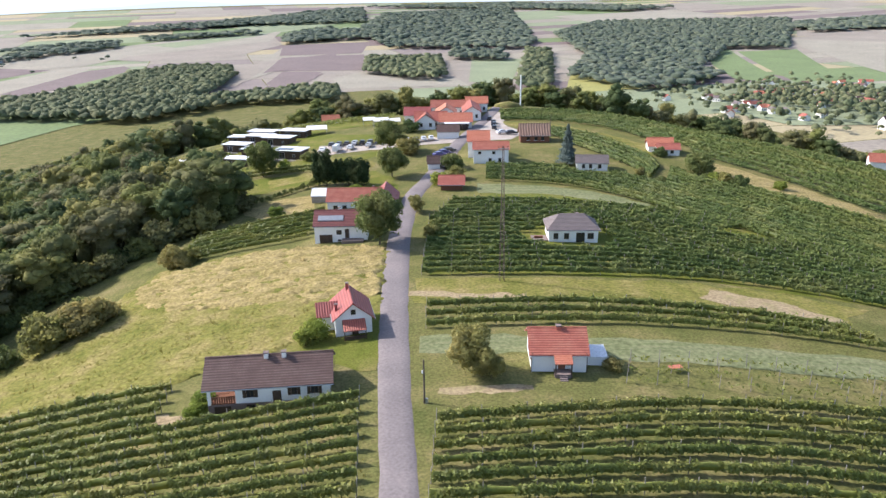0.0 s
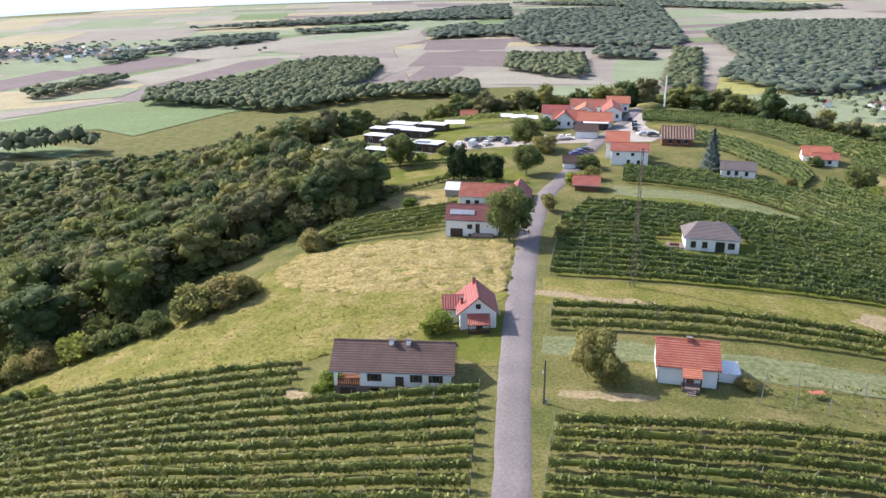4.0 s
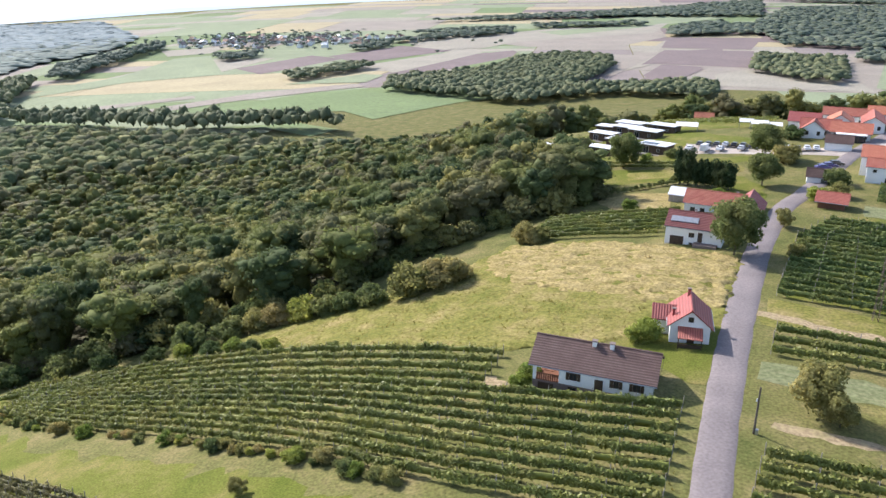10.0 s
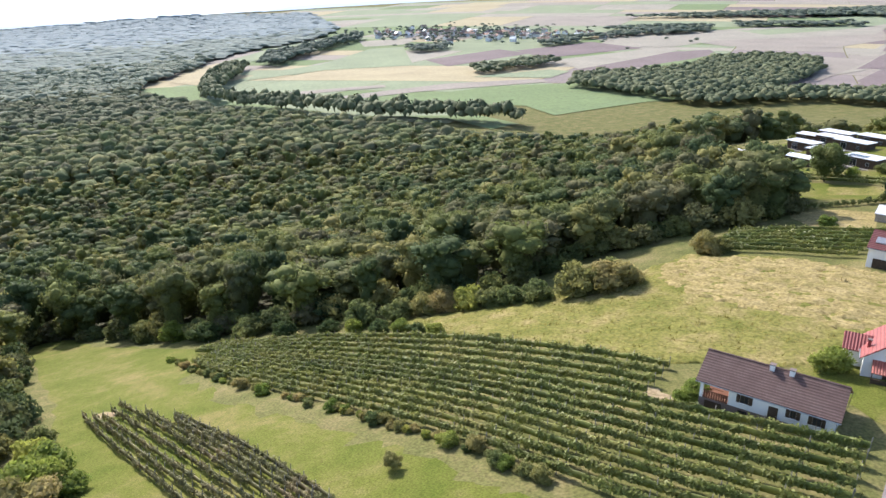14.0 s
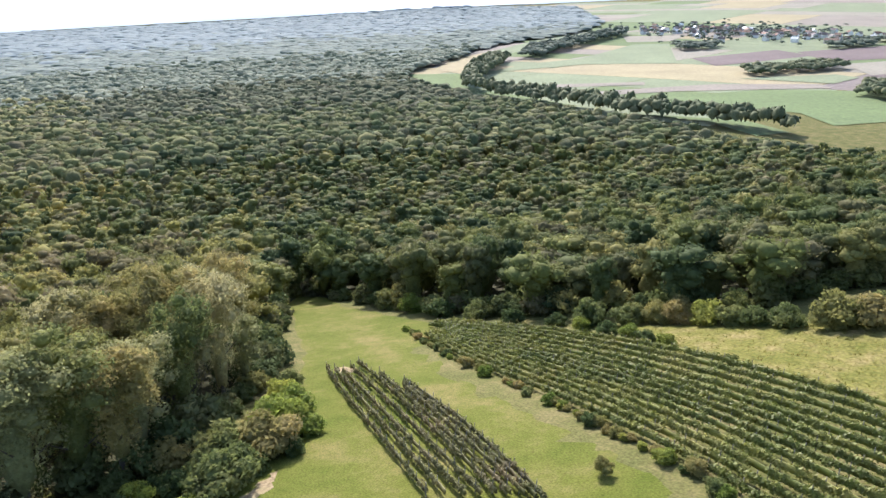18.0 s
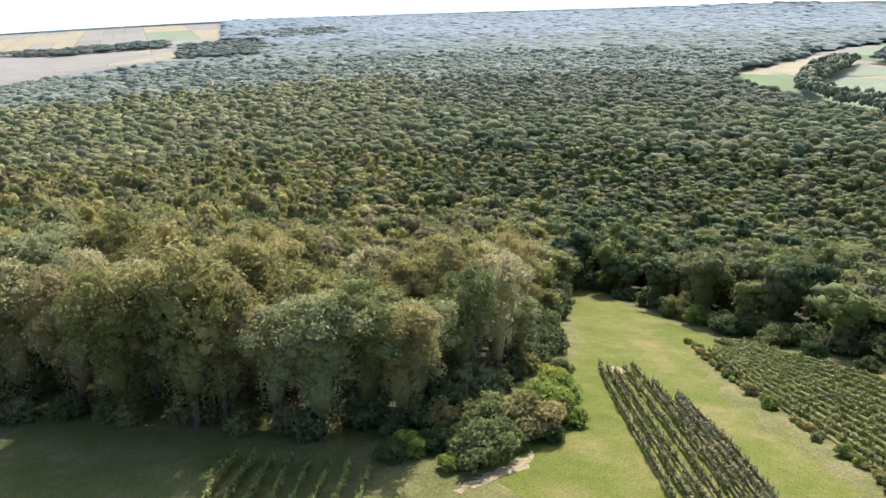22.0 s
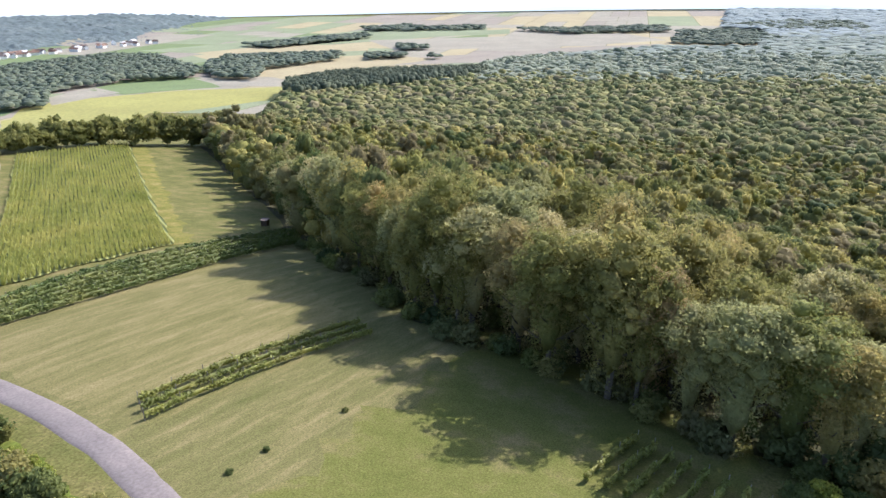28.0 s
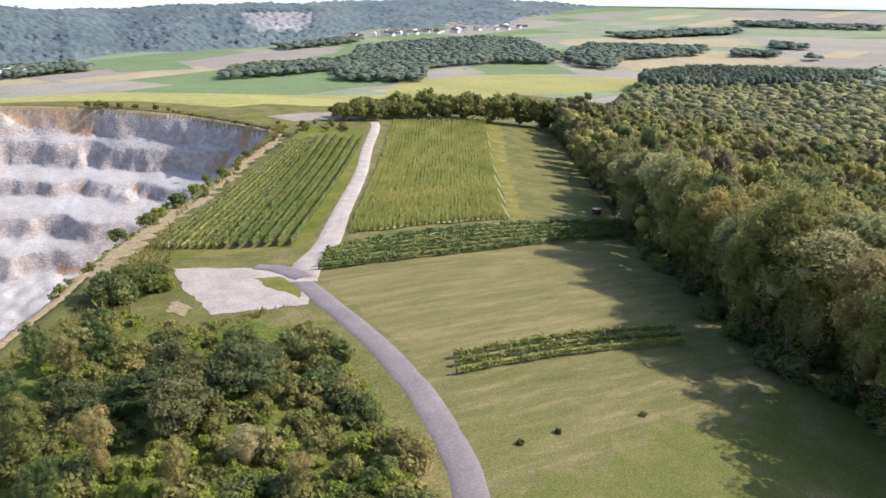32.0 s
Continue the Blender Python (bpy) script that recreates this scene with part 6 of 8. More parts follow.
def house(x, y, yaw, L, W, h0, rise, roof, label, over=0.4, wall="white", form="gable", name="house", z=None, plinth=0.0):
    root = empty(name, x, y, yaw, z, label=label, category="house")
    part("wall", walls(L, W, h0, rise if form == "gable" else 0), M[wall], root)
    part("roof", gable(L, W, h0, rise, over) if form == "gable" else hip(L, W, h0, rise, over), M[roof], root)
    if form == "gable":
        part("ridge_cap", tube([(-L / 2 - over, 0, h0 + rise + 0.2), (L / 2 + over, 0, h0 + rise + 0.2)], [0.13, 0.13], 6), M[roof], root)
    if plinth:
        part("plinth", box(-L / 2 - 0.04, -W / 2 - 0.04, -1.2, L / 2 + 0.04, W / 2 + 0.04, plinth), M["plinth"], root)
    for s in (-1, 1):
        yy = s * (W / 2 + over + 0.06)
        zz = h0 - rise * over / (W / 2) + 0.04 if form == "gable" else h0 + 0.04
        part("gutter", tube([(-L / 2 - over, yy, zz), (L / 2 + over, yy, zz - 0.03)], [0.07, 0.07], 5), M["metal"], root)
    return root


def door(parent, x, y, z, w, h, face="-y", material="wood"):
    turn = {"-y": 0, "+x": 90, "+y": 180, "-x": -90}[face]
    d = part("door", box(-w / 2, -0.07, 0, w / 2, 0.02, h, 0.015), M[material], parent)
    d.matrix_basis = pose(x, y, z, 0, 0, turn)
    part("handle", box(w / 2 - 0.18, -0.13, 1.0, w / 2 - 0.06, -0.07, 1.05), M["metal"], d)
    return d


# ---- the place, thing by thing ----
def long_house():
    r = empty("house", -23.0, 88.0, 6.0, -1.6, label="long white farmhouse with a brown tiled roof and dark shutters", category="house")
    h0, rise, W = 3.5, 2.2, 7.4
    bm = walls(12.0, W, h0, rise, 1.6)
    bmesh.ops.translate(bm, verts=bm.verts, vec=(1.75, 0, 0))
    part("wall", bm, M["white"], r)
    bm = walls(3.5, 3.2, h0, 0.2, 1.6)
    bmesh.ops.translate(bm, verts=bm.verts, vec=(-6.0, 2.05, 0))
    part("porch_wall", bm, M["white"], r)
    part("roof", gable(15.5, W, h0, rise, 0.55), M["tiles_brown"], r, "weathered brown interlocking tiles")
    part("ridge_cap", tube([(-8.3, 0, h0 + rise + 0.2), (8.3, 0, h0 + rise + 0.2)], [0.14, 0.14], 6), M["tiles_brown"], r)
    part("verge", box(8.27, -4.3, h0 - 0.2, 8.32, 4.3, h0 - 0.05), M["wood"], r)
    part("plinth", box(-7.76, -W / 2 - 0.05, -1.6, 7.8, W / 2 + 0.05, 0.95), M["plinth"], r)
    part("porch_floor", box(-7.75, -3.7, 0.95, -4.25, 0.5, 1.1), M["wood_red"], r)
    part("porch_post", box(-7.75, -3.75, 0.9, -7.35, -3.35, h0 - 0.1), M["white"], r)
    part("porch_rail", box(-7.3, -3.72, 1.95, -4.3, -3.62, 2.05), M["wood_red"], r)
    for k in range(10):
        part("slat", box(-7.25 + k * 0.3, -3.7, 1.1, -7.05 + k * 0.3, -3.64, 1.95), M["wood_red"], r)
    part("porch_table", box(-6.6, -2.4, 1.75, -5.2, -1.5, 1.82), M["wood_red"], r)
    # dark panel in place of the shade within the open garage
    part("garage_opening", box(-7.0, -3.8, -0.9, -4.9, -3.6, 0.7), M["wood"], r, "dark panel for the shade inside the garage opening")
    for x, w in ((-2.35, 1.0), (3.2, 0.7), (5.8, 0.95)):
        wd = window(r, x, -W / 2 - 0.02, 1.75, w, 1.05, "-y")
        for s in (-1, 1):
            part("shutter", box(s * (w / 2 + 0.24) - 0.22, -0.07, -0.02, s * (w / 2 + 0.24) + 0.22, -0.02, 1.07), M["wood"], wd, "dark brown shutter")
    for x in (-2.4, 2.7):
        window(r, x, -W / 2 - 0.07, 0.25, 1.1, 0.5, "-y", sill=False)
    door(r, 1.0, -W / 2 - 0.03, 0.35, 1.1, 2.15)
    part("step", box(0.3, -4.6, -0.6, 1.7, -3.74, 0.3), M["plinth"], r)
    window(r, 7.77, 0, 1.8, 1.1, 1.1, "+x")
    for x in (-0.4, 1.9):
        chimney(r, x, -0.35, h0 + rise - 0.2, 0.8)
    for s in (-1, 1):
        part("gutter", tube([(-8.3, s * 4.3, h0 - 0.3), (8.3, s * 4.3, h0 - 0.33)], [0.07, 0.07], 5), M["metal"], r)
    part("downpipe", tube([(7.85, -3.9, h0 - 0.3), (7.85, -3.8, -0.5)], [0.05, 0.05], 5), M["metal"], r)


def red_cottage():
    r = house(-14.6, 107.5, 102, 7.4, 5.6, 2.9, 2.3, "tiles_deep", "small white cottage with a deep red sheet roof by the lane", 0.45)
    # its gable looks down the lane: local -x
    window(r, -3.71, 0, 3.4, 0.75, 0.8, "-x", bars=0)
    chimney(r, 2.6, 0.3, 5.3, 0.9, 0.45, "tiles_deep")
    turn = Matrix.Rotation(radians(90), 3, "Z")
    bm = gable(4.4, 4.2, 2.35, 1.35, 0.3)
    bmesh.ops.rotate(bm, verts=bm.verts, cent=(0, 0, 0), matrix=turn)
    bmesh.ops.translate(bm, verts=bm.verts, vec=(1.2, 3.0, 0))
    part("side_roof", bm, M["tiles_deep"], r, "lower roof over the side wing")
    bm = walls(4.3, 4.0, 2.3, 1.25)
    bmesh.ops.rotate(bm, verts=bm.verts, cent=(0, 0, 0), matrix=turn)
    bmesh.ops.translate(bm, verts=bm.verts, vec=(1.2, 3.0, 0))
    part("side_wing", bm, M["white"], r)
    bm = bmesh.new()
    v = [bm.verts.new(p) for p in ((-6.0, -1.75, 1.75), (-6.0, 1.75, 1.75), (-3.6, 1.75, 2.7), (-3.6, -1.75, 2.7), (-6.0, -1.75, 1.63), (-6.0, 1.75, 1.63), (-3.6, 1.75, 2.58), (-3.6, -1.75, 2.58))]
    for f in ((0, 1, 2, 3), (7, 6, 5, 4), (0, 4, 5, 1), (1, 5, 6, 2), (2, 6, 7, 3), (3, 7, 4, 0)):
        bm.faces.new([v[i] for i in f])
    part("porch_roof", bm, M["tiles_red"], r, "low tiled porch roof")
    for y in (-1.6, 1.6):
        part("porch_post", box(-5.9, y - 0.07, -0.4, -5.76, y + 0.07, 1.75), M["wood"], r)
    part("porch_rail", box(-5.9, -1.55, 0.7, -5.8, 1.55, 0.8), M["wood"], r)
    part("porch_screen", box(-5.6, -1.5, -0.3, -5.5, 1.5, 0.7), M["wood"], r)
    door(r, -3.73, -0.2, 0, 1.0, 2.0, "-x")
    chimney(r, -1.5, 2.4, 3.9, 0.5, 0.4, "tiles_deep")


def white_cottage():
    r = house(15.6, 93.6, -2, 7.4, 7.4, 2.75, 2.05, "tiles_red", "white cottage with a red tiled roof and stepped porch", 0.4)
    chimney(r, 0.2, -0.2, 4.6, 0.7, 0.6, "tiles_red")
    bm = bmesh.new()
    z0, z1 = 2.2, 2.85
    v = [bm.verts.new(p) for p in ((-0.75, -5.6, z0), (1.65, -5.6, z0), (1.65, -3.2, z1 + 0.2), (-0.75, -3.2, z1 + 0.2), (-0.75, -5.6, z0 - 0.15), (1.65, -5.6, z0 - 0.15), (1.65, -3.2, z1), (-0.75, -3.2, z1))]
    for f in ((0, 1, 2, 3), (7, 6, 5, 4), (0, 4, 5, 1), (1, 5, 6, 2), (2, 6, 7, 3), (3, 7, 4, 0)):
        bm.faces.new([v[i] for i in f])
    part("porch_roof", bm, M["tiles_orange"], r, "brighter orange tiles over the porch")
    for x in (-0.6, 1.5):
        part("porch_post", box(x - 0.08, -5.5, -0.3, x + 0.08, -5.34, z0 - 0.1), M["wood"], r)
    part("porch_floor", box(-0.7, -5.5, -0.6, 1.6, -3.8, 0.55), M["plinth"], r)
    for k in range(4):
        part("step", box(-0.1, -5.5 - 0.3 * (k + 1), -0.6, 1.0, -5.5 - 0.3 * k, 0.42 - 0.14 * k), M["plinth"], r)
    door(r, 0.35, -3.83, 0.55, 0.95, 1.95, material="wood_red")
    window(r, 1.25, -3.82, 1.1, 0.5, 1.1, "-y", bars=0)
    for s in (-1.9, 1.2):
        window(r, -3.71, s, 1.1, 0.9, 1.2, "-x")
    window(r, -3.71, -0.2, 3.3, 0.7, 0.8, "-x")
    part("downpipe", tube([(-3.6, -4.1, 3.0), (-3.75, -3.85, 2.6), (-3.75, -3.85, 0)], [0.06] * 3, 5), M["wood"], r)
    part("downpipe", tube([(3.6, -4.1, 3.0), (3.75, -3.85, 2.6), (3.75, -3.85, 0)], [0.06] * 3, 5), M["wood"], r)
    a = empty("annex", 20.9, 93.4, -2, label="low white flat-roofed annex of the cottage", category="shed")
    part("wall", box(-1.55, -1.6, -0.6, 1.6, 2.2, 1.25, 0.03), M["white"], a)
    part("roof", box(-1.55, -1.7, 1.25, 1.7, 2.3, 1.37), M["sheet_roof"], a)
    b = empty("garden_table", 31.5, 90.5, 10, label="orange-covered wooden garden table on the grass", category="table")
    part("tabletop", box(-0.9, -0.5, 0.7, 0.9, 0.5, 0.78, 0.02), M["tiles_orange"], b)
    for x in (-0.75, 0.75):
        for y in (-0.4, 0.4):
            part("leg", box(x - 0.05, y - 0.05, -0.1, x + 0.05, y + 0.05, 0.7), M["post"], b)


def bungalow():
    r = house(27.3, 150.6, -2, 10.2, 7.6, 2.6, 2.4, "tiles_grey", "white bungalow with a hipped grey-brown roof among the vines", 0.5, form="hip")
    for x, w in ((-3.6, 1.0), (-1.4, 1.0), (3.6, 1.3)):
        window(r, x, -3.82, 0.7, w, 1.3, "-y")
    part("arched_entry", box(0.6, -3.86, 0.0, 2.4, -3.7, 2.1, 0.05), M["glass"], r)
    chimney(r, 1.2, 0.4, 4.5, 0.6, 0.5)
    t = empty("terrace", 20.5, 149.0, 0, label="low brick terrace with garden chairs", category="terrace")
    part("slab", box(-1.8, -1.6, -0.3, 1.6, 1.8, 0.25), M["plinth"], t)
    part("bench", box(-1.2, -0.4, 0.25, 0.6, 0.1, 0.7), M["wood_red"], t)


def garage_house():
    r = house(-21.8, 154.6, 1.0, 11.2, 7.2, 4.2, 2.3, "tiles_wine", "white house with a dark red roof and a glazed strip", 0.35, z=-1.2)
    rf = math.atan2(2.3, 3.6)
    sk = part("skylight", box(-2.7, -0.75, 0, 2.7, 0.75, 0.12), M["metal"], r, "glazed skylight strip in a metal frame")
    sk.matrix_basis = pose(-2.2, -2.1, 4.2 + 2.3 * (1.5 / 3.6) + 0.22, math.degrees(rf), 0, 0)
    for k in range(5):
        part("pane", box(-2.55 + k * 1.03, -0.65, 0.1, -1.62 + k * 1.03, 0.65, 0.16), M["metal"], sk, "pale reflecting pane")
    part("garage_door", box(-4.6, -3.72, 0.1, -1.9, -3.58, 2.2), M["wood"], r, "dark brown garage door")
    window(r, -0.4, -3.62, 2.2, 1.1, 1.0, "-y")
    window(r, -0.4, -3.62, 0.7, 0.7, 0.4, "-y", sill=False)
    door(r, 1.3, -3.63, 1.4, 0.9, 2.0)
    part("terrace", box(0.2, -5.4, -0.8, 4.8, -3.6, 1.35), M["plinth"], r)
    chimney(r, -0.6, 0.4, 6.2, 0.8, 0.45)
    r = house(-21.5, 181.0, 0, 14, 7, 3.6, 2.3, "tiles_red", "long white house with a bright red roof", 0.4, z=-2.20)
    for x in (-5, -2.8, 0.4, 2.4):
        window(r, x, -3.52, 1.2, 1.1, 1.3, "-y")
    bm = gable(8.5, 6.0, 3.7, 2.6, 0.4)
    bmesh.ops.rotate(bm, verts=bm.verts, cent=(0, 0, 0), matrix=Matrix.Rotation(radians(90), 3, "Z"))
    bmesh.ops.translate(bm, verts=bm.verts, vec=(7.2, 0.3, 0))
    part("wing_roof", bm, M["tiles_deep"], r)
    bm = walls(8.2, 6.0, 3.7, 2.6)
    bmesh.ops.rotate(bm, verts=bm.verts, cent=(0, 0, 0), matrix=Matrix.Rotation(radians(90), 3, "Z"))
    bmesh.ops.translate(bm, verts=bm.verts, vec=(7.2, 0.3, 0))
    part("wing", bm, M["white"], r)
    chimney(r, 4.2, 0.5, 5.6, 0.7, 0.5, "tiles_red")
    house(-30.5, 188.5, 0, 6.5, 6, 3.4, 1.2, "sheet_roof", "grey sheet-roofed shed behind the long house", 0.2, "post", name="shed", z=-2.72)


def north_houses():
    r = house(14.9, 222.0, -2, 10.4, 6.4, 4.2, 1.6, "tiles_red", "white two-storey house with a red roof", 0.4)
    for x in (-3.4, 0.8):
        window(r, x, -3.22, 2.7, 0.9, 0.8, "-y")
    for x in (-0.3, 2.6):
        window(r, x, -3.22, 0.2, 0.9, 1.3, "-y")
    r = house(11.6, 231.0, -2, 6.5, 8, 5.0, 2.4, "tiles_orange", "white house wing with an orange roof", 0.4)
    r = house(31.4, 250.5, -1, 9.6, 7.0, 2.6, 3.0, "tiles_old", "old brick farmhouse under a weathered striped roof", 0.5, "wood_red")
    for x in (-2.2, 0.4, 2.6):
        window(r, x, -3.52, 0.7, 1.1, 1.2, "-y")
    t = house(2.6, 191.8, -4, 5.6, 4.2, 2.0, 1.4, "tiles_red", "open timber shelter with a faded red roof", 0.8, "wood_red", name="shelter")
    house(-2.4, 215.0, 3, 3.4, 3.6, 1.9, 1.7, "tiles_brown", "small white shed with a dark hipped roof", 0.35, name="shed")
    r = house(43.6, 212.0, -8, 8.8, 5.4, 2.1, 1.6, "tiles_grey", "white bungalow with a dark slate-grey roof", 0.4)
    for x in (-2.4, -0.4, 2.2):
        window(r, x, -2.72, 0.5, 0.9, 1.2, "-y")
    house(69.8, 235.0, -6, 7.6, 5.6, 2.0, 2.0, "tiles_orange", "white house with a bright orange-red roof on the hill", 0.4)
    r = house(71.2, 230.6, -6, 6.6, 4.4, 1.9, 1.3, "tiles_red", "lower red-roofed front wing of the hill house", 0.4)
    window(r, 1.0, -2.22, 0.5, 1.0, 1.0, "-y")
    house(2.4, 260.5, 0, 7.6, 4.6, 2.6, 2.0, "tiles_brown", "small winery outbuilding with a brown roof", 0.3)
    house(150, 249, -20, 7, 6, 3, 2.2, "tiles_red", "white cottage with a red roof below the hill", 0.3)
    house(-53, 357, 10, 8, 6, 2.6, 2.4, "tiles_orange", "small house with an orange roof among the trees", 0.4)
    # the winery, a cluster of gabled wings
    for x, y, yaw, L, W, h, ri, mt, tx in (
        (-4.0, 287, 4, 12, 9, 4.2, 3.4, "tiles_red", "white winery hall with a red gabled roof"), (5.5, 283.5, 0, 12, 8, 4.0, 3.2, "tiles_orange", "white winery wing with an orange-red roof"),
        (-5.8, 283.2, 90, 7.5, 7, 4.6, 3.2, "tiles_red", "winery front gable with a white face"), (-9.5, 300, 0, 10, 10, 5.0, 3.0, "tiles_deep", "winery rear wing with a deep red roof"),
        (2.0, 303, 90, 12, 8, 5.2, 3.0, "tiles_orange", "winery court wing with an orange roof"), (12.5, 310, 90, 22, 7, 5.0, 2.6, "tiles_red", "long winery wing with a red roof"),
        (15.5, 326, 0, 9, 8, 5.5, 2.8, "tiles_orange", "white winery house with an orange roof"), (3.0, 320, 0, 14, 8, 5.2, 2.8, "tiles_red", "rear winery hall with a red roof")):
        r = house(x, y, yaw, L, W, h * 0.7, ri * 0.8, mt, tx, 0.5)
        n = max(2, int(L / 2.6))
        for k in range(n):
            window(r, -L / 2 + (k + 0.5) * L / n, -W / 2 - 0.02, 0.9, 1.0, 1.3, "-y")
        for s in (-W / 4, W / 4):
            window(r, -L / 2 - 0.01, s, 1.1, 1.0, 1.4, "-x")
    g = empty("glass_terrace", 5.8, 277.5, 0, label="glazed terrace with a flat pale roof at the winery", category="terrace")
    part("glazing", box(-4.2, -1.6, -0.4, 4.2, 1.6, 2.4), M["glass"], g)
    part("roof", box(-4.6, -2.0, 2.4, 4.6, 2.0, 2.6), M["sheet_roof"], g)
    for k in range(5):
        part("mullion", box(-4.2 + k * 2.1 - 0.06, -1.66, -0.4, -4.2 + k * 2.1 + 0.06, -1.55, 2.4), M["wood"], g)
    for x, y, s in ((-24, 294, 1.0), (-18.5, 290, 0.8), (-29, 298, 0.8), (-48.5, 288, 1.3)):
        t = empty("marquee", x, y, 10, label="white fabric event marquee by the winery", category="tent")
        bm = gable(6 * s, 5 * s, 2.4, 1.0, 0.05, 0.05)
        part("canopy", bm, M["white"], t)
        for a in (-1, 1):
            for b in (-1, 1):
                part("leg", box(a * 2.9 * s - 0.05, b * 2.4 * s - 0.05, -0.5, a * 2.9 * s + 0.05, b * 2.4 * s + 0.05, 2.4), M["metal"], t)


def cabin(x, y, yaw, L, W, solar=False):
    r = empty("cabin", x, y, yaw, label="dark timber holiday cabin with a flat white roof" + (" and solar panels" if solar else ""), category="cabin", group="holiday cabins")
    part("wall", box(-L / 2, -W / 2, -1.5, L / 2, W / 2, 2.9, 0.03), M["wood"], r)
    part("roof", box(-L / 2 - 0.4, -W / 2 - 0.5, 2.9, L / 2 + 0.4, W / 2 + 0.4, 3.12, 0.03), M["sheet_roof"], r)
    window(r, -L * 0.2, -W / 2 - 0.01, 0.3, 2.0, 2.1, "-y", "metal", sill=False)
    window(r, L * 0.25, -W / 2 - 0.01, 0.9, 1.0, 1.0, "-y", "metal", sill=False)
    part("deck", box(-L / 2, -W / 2 - 1.8, -1.2, L / 2, -W / 2, 0.1), M["post"], r)
    if solar:
        for k in range(3):
            for j in range(2):
                p = part("solar_panel", box(-L / 2 + 0.6 + k * 1.9, -W / 2 + 0.5 + j * 1.7, 3.2, -L / 2 + 2.3 + k * 1.9, -W / 2 + 2.0 + j * 1.7, 3.26), M["glass"], r)


def cabins():
    for x, y, L, W, s in ((-86, 256, 11, 5, 0), (-70, 251, 10, 5, 0), (-51, 249, 9.5, 7, 1), (-61, 277, 11, 6, 0), (-56.5, 287, 10.5, 6, 0), (-73, 304, 11, 6, 0), (-81, 300, 9, 6, 0), (-77.5, 280, 9.5, 6, 0),
                          (-66, 262, 9, 6, 1), (-71, 290, 10, 6, 0), (-92, 266, 9, 5, 0)):
        cabin(x, y, -14 if x > -80 else -8, L, W, s)


def car_body(L, W, h, van):
    bm = bmesh.new()
    if van:
        prof = [(-L / 2, 0.3), (L / 2, 0.3), (L / 2, 0.95), (L / 2 - 0.55, 1.15), (L / 2 - 1.3, h), (-L / 2 + 0.1, h), (-L / 2, h - 0.2)]
    else:
        prof = [(-L / 2, 0.32), (L / 2, 0.3), (L / 2, 0.68), (L / 2 - 0.15, 0.8), (L / 2 - 1.15, 0.92), (L / 2 - 1.9, h), (-L / 2 + 1.0, h), (-L / 2 + 0.35, 1.0), (-L / 2, 0.9)]
    a = [bm.verts.new((p, -W / 2, q)) for p, q in prof]
    b = [bm.verts.new((p, W / 2, q)) for p, q in prof]
    n = len(prof)
    for k in range(n):
        bm.faces.new((a[k], a[(k + 1) % n], b[(k + 1) % n], b[k]))
    bm.faces.new(a)
    bm.faces.new(b)
    bmesh.ops.recalc_face_normals(bm, faces=bm.faces)
    for v in bm.verts:
        if v.co.z > 1.05:
            v.co.y *= 0.82
    bmesh.ops.bevel(bm, geom=bm.edges[:], offset=0.06, segments=1, affect="EDGES")
    return bm




def car_kind(paint, colour, van=False):
    L, W, h = (5.3, 1.95, 2.3) if van else (4.3, 1.78, 1.46)
    m = bpy.data.materials.new("car_paint_" + paint)
    m.use_nodes = True
    bs = m.node_tree.nodes["Principled BSDF"]
    bs.inputs["Base Color"].default_value = (*colour, 1)
    bs.inputs["Roughness"].default_value, bs.inputs["Coat Weight"].default_value = 0.35, 0.6
    r = tagged(new("van" if van else "car"), f"{paint} {'delivery van' if van else 'passenger car'} parked on the gravel", "van" if van else "car", "parked cars")
    part("body", car_body(L, W, h, van), m, r)
    if van:
        part("windscreen", box(L / 2 - 1.25, -0.7, 1.3, L / 2 - 0.75, 0.7, 1.95), M["glass"], r)
        part("side_window", box(0.9, -0.88, 1.35, 1.7, 0.88, 1.9), M["glass"], r)
    else:
        part("windscreen", box(L / 2 - 1.75, -0.62, 1.0, L / 2 - 1.3, 0.62, 1.3), M["glass"], r)
        part("rear_window", box(-L / 2 + 0.5, -0.6, 1.05, -L / 2 + 0.85, 0.6, 1.35), M["glass"], r)
        part("side_window", box(-1.0, -0.83, 1.02, 0.35, 0.83, 1.34), M["glass"], r)
    for x in (-L * 0.3, L * 0.3):
        for y in (-W / 2 + 0.08, W / 2 - 0.08):
            w = part("wheel", tube([(x, y - 0.1, 0.32), (x, y + 0.1, 0.32)], [0.32, 0.32], 10), M["rubber"], r)
            part("rim", tube([(x, y - 0.11, 0.32), (x, y + 0.11, 0.32)], [0.19, 0.19], 8), M["metal"], w)
    for y in (-0.6, 0.6):
        part("headlight", box(L / 2 - 0.06, y - 0.16, 0.62, L / 2 + 0.02, y + 0.16, 0.75), M["sheet_roof"], r)
    return r


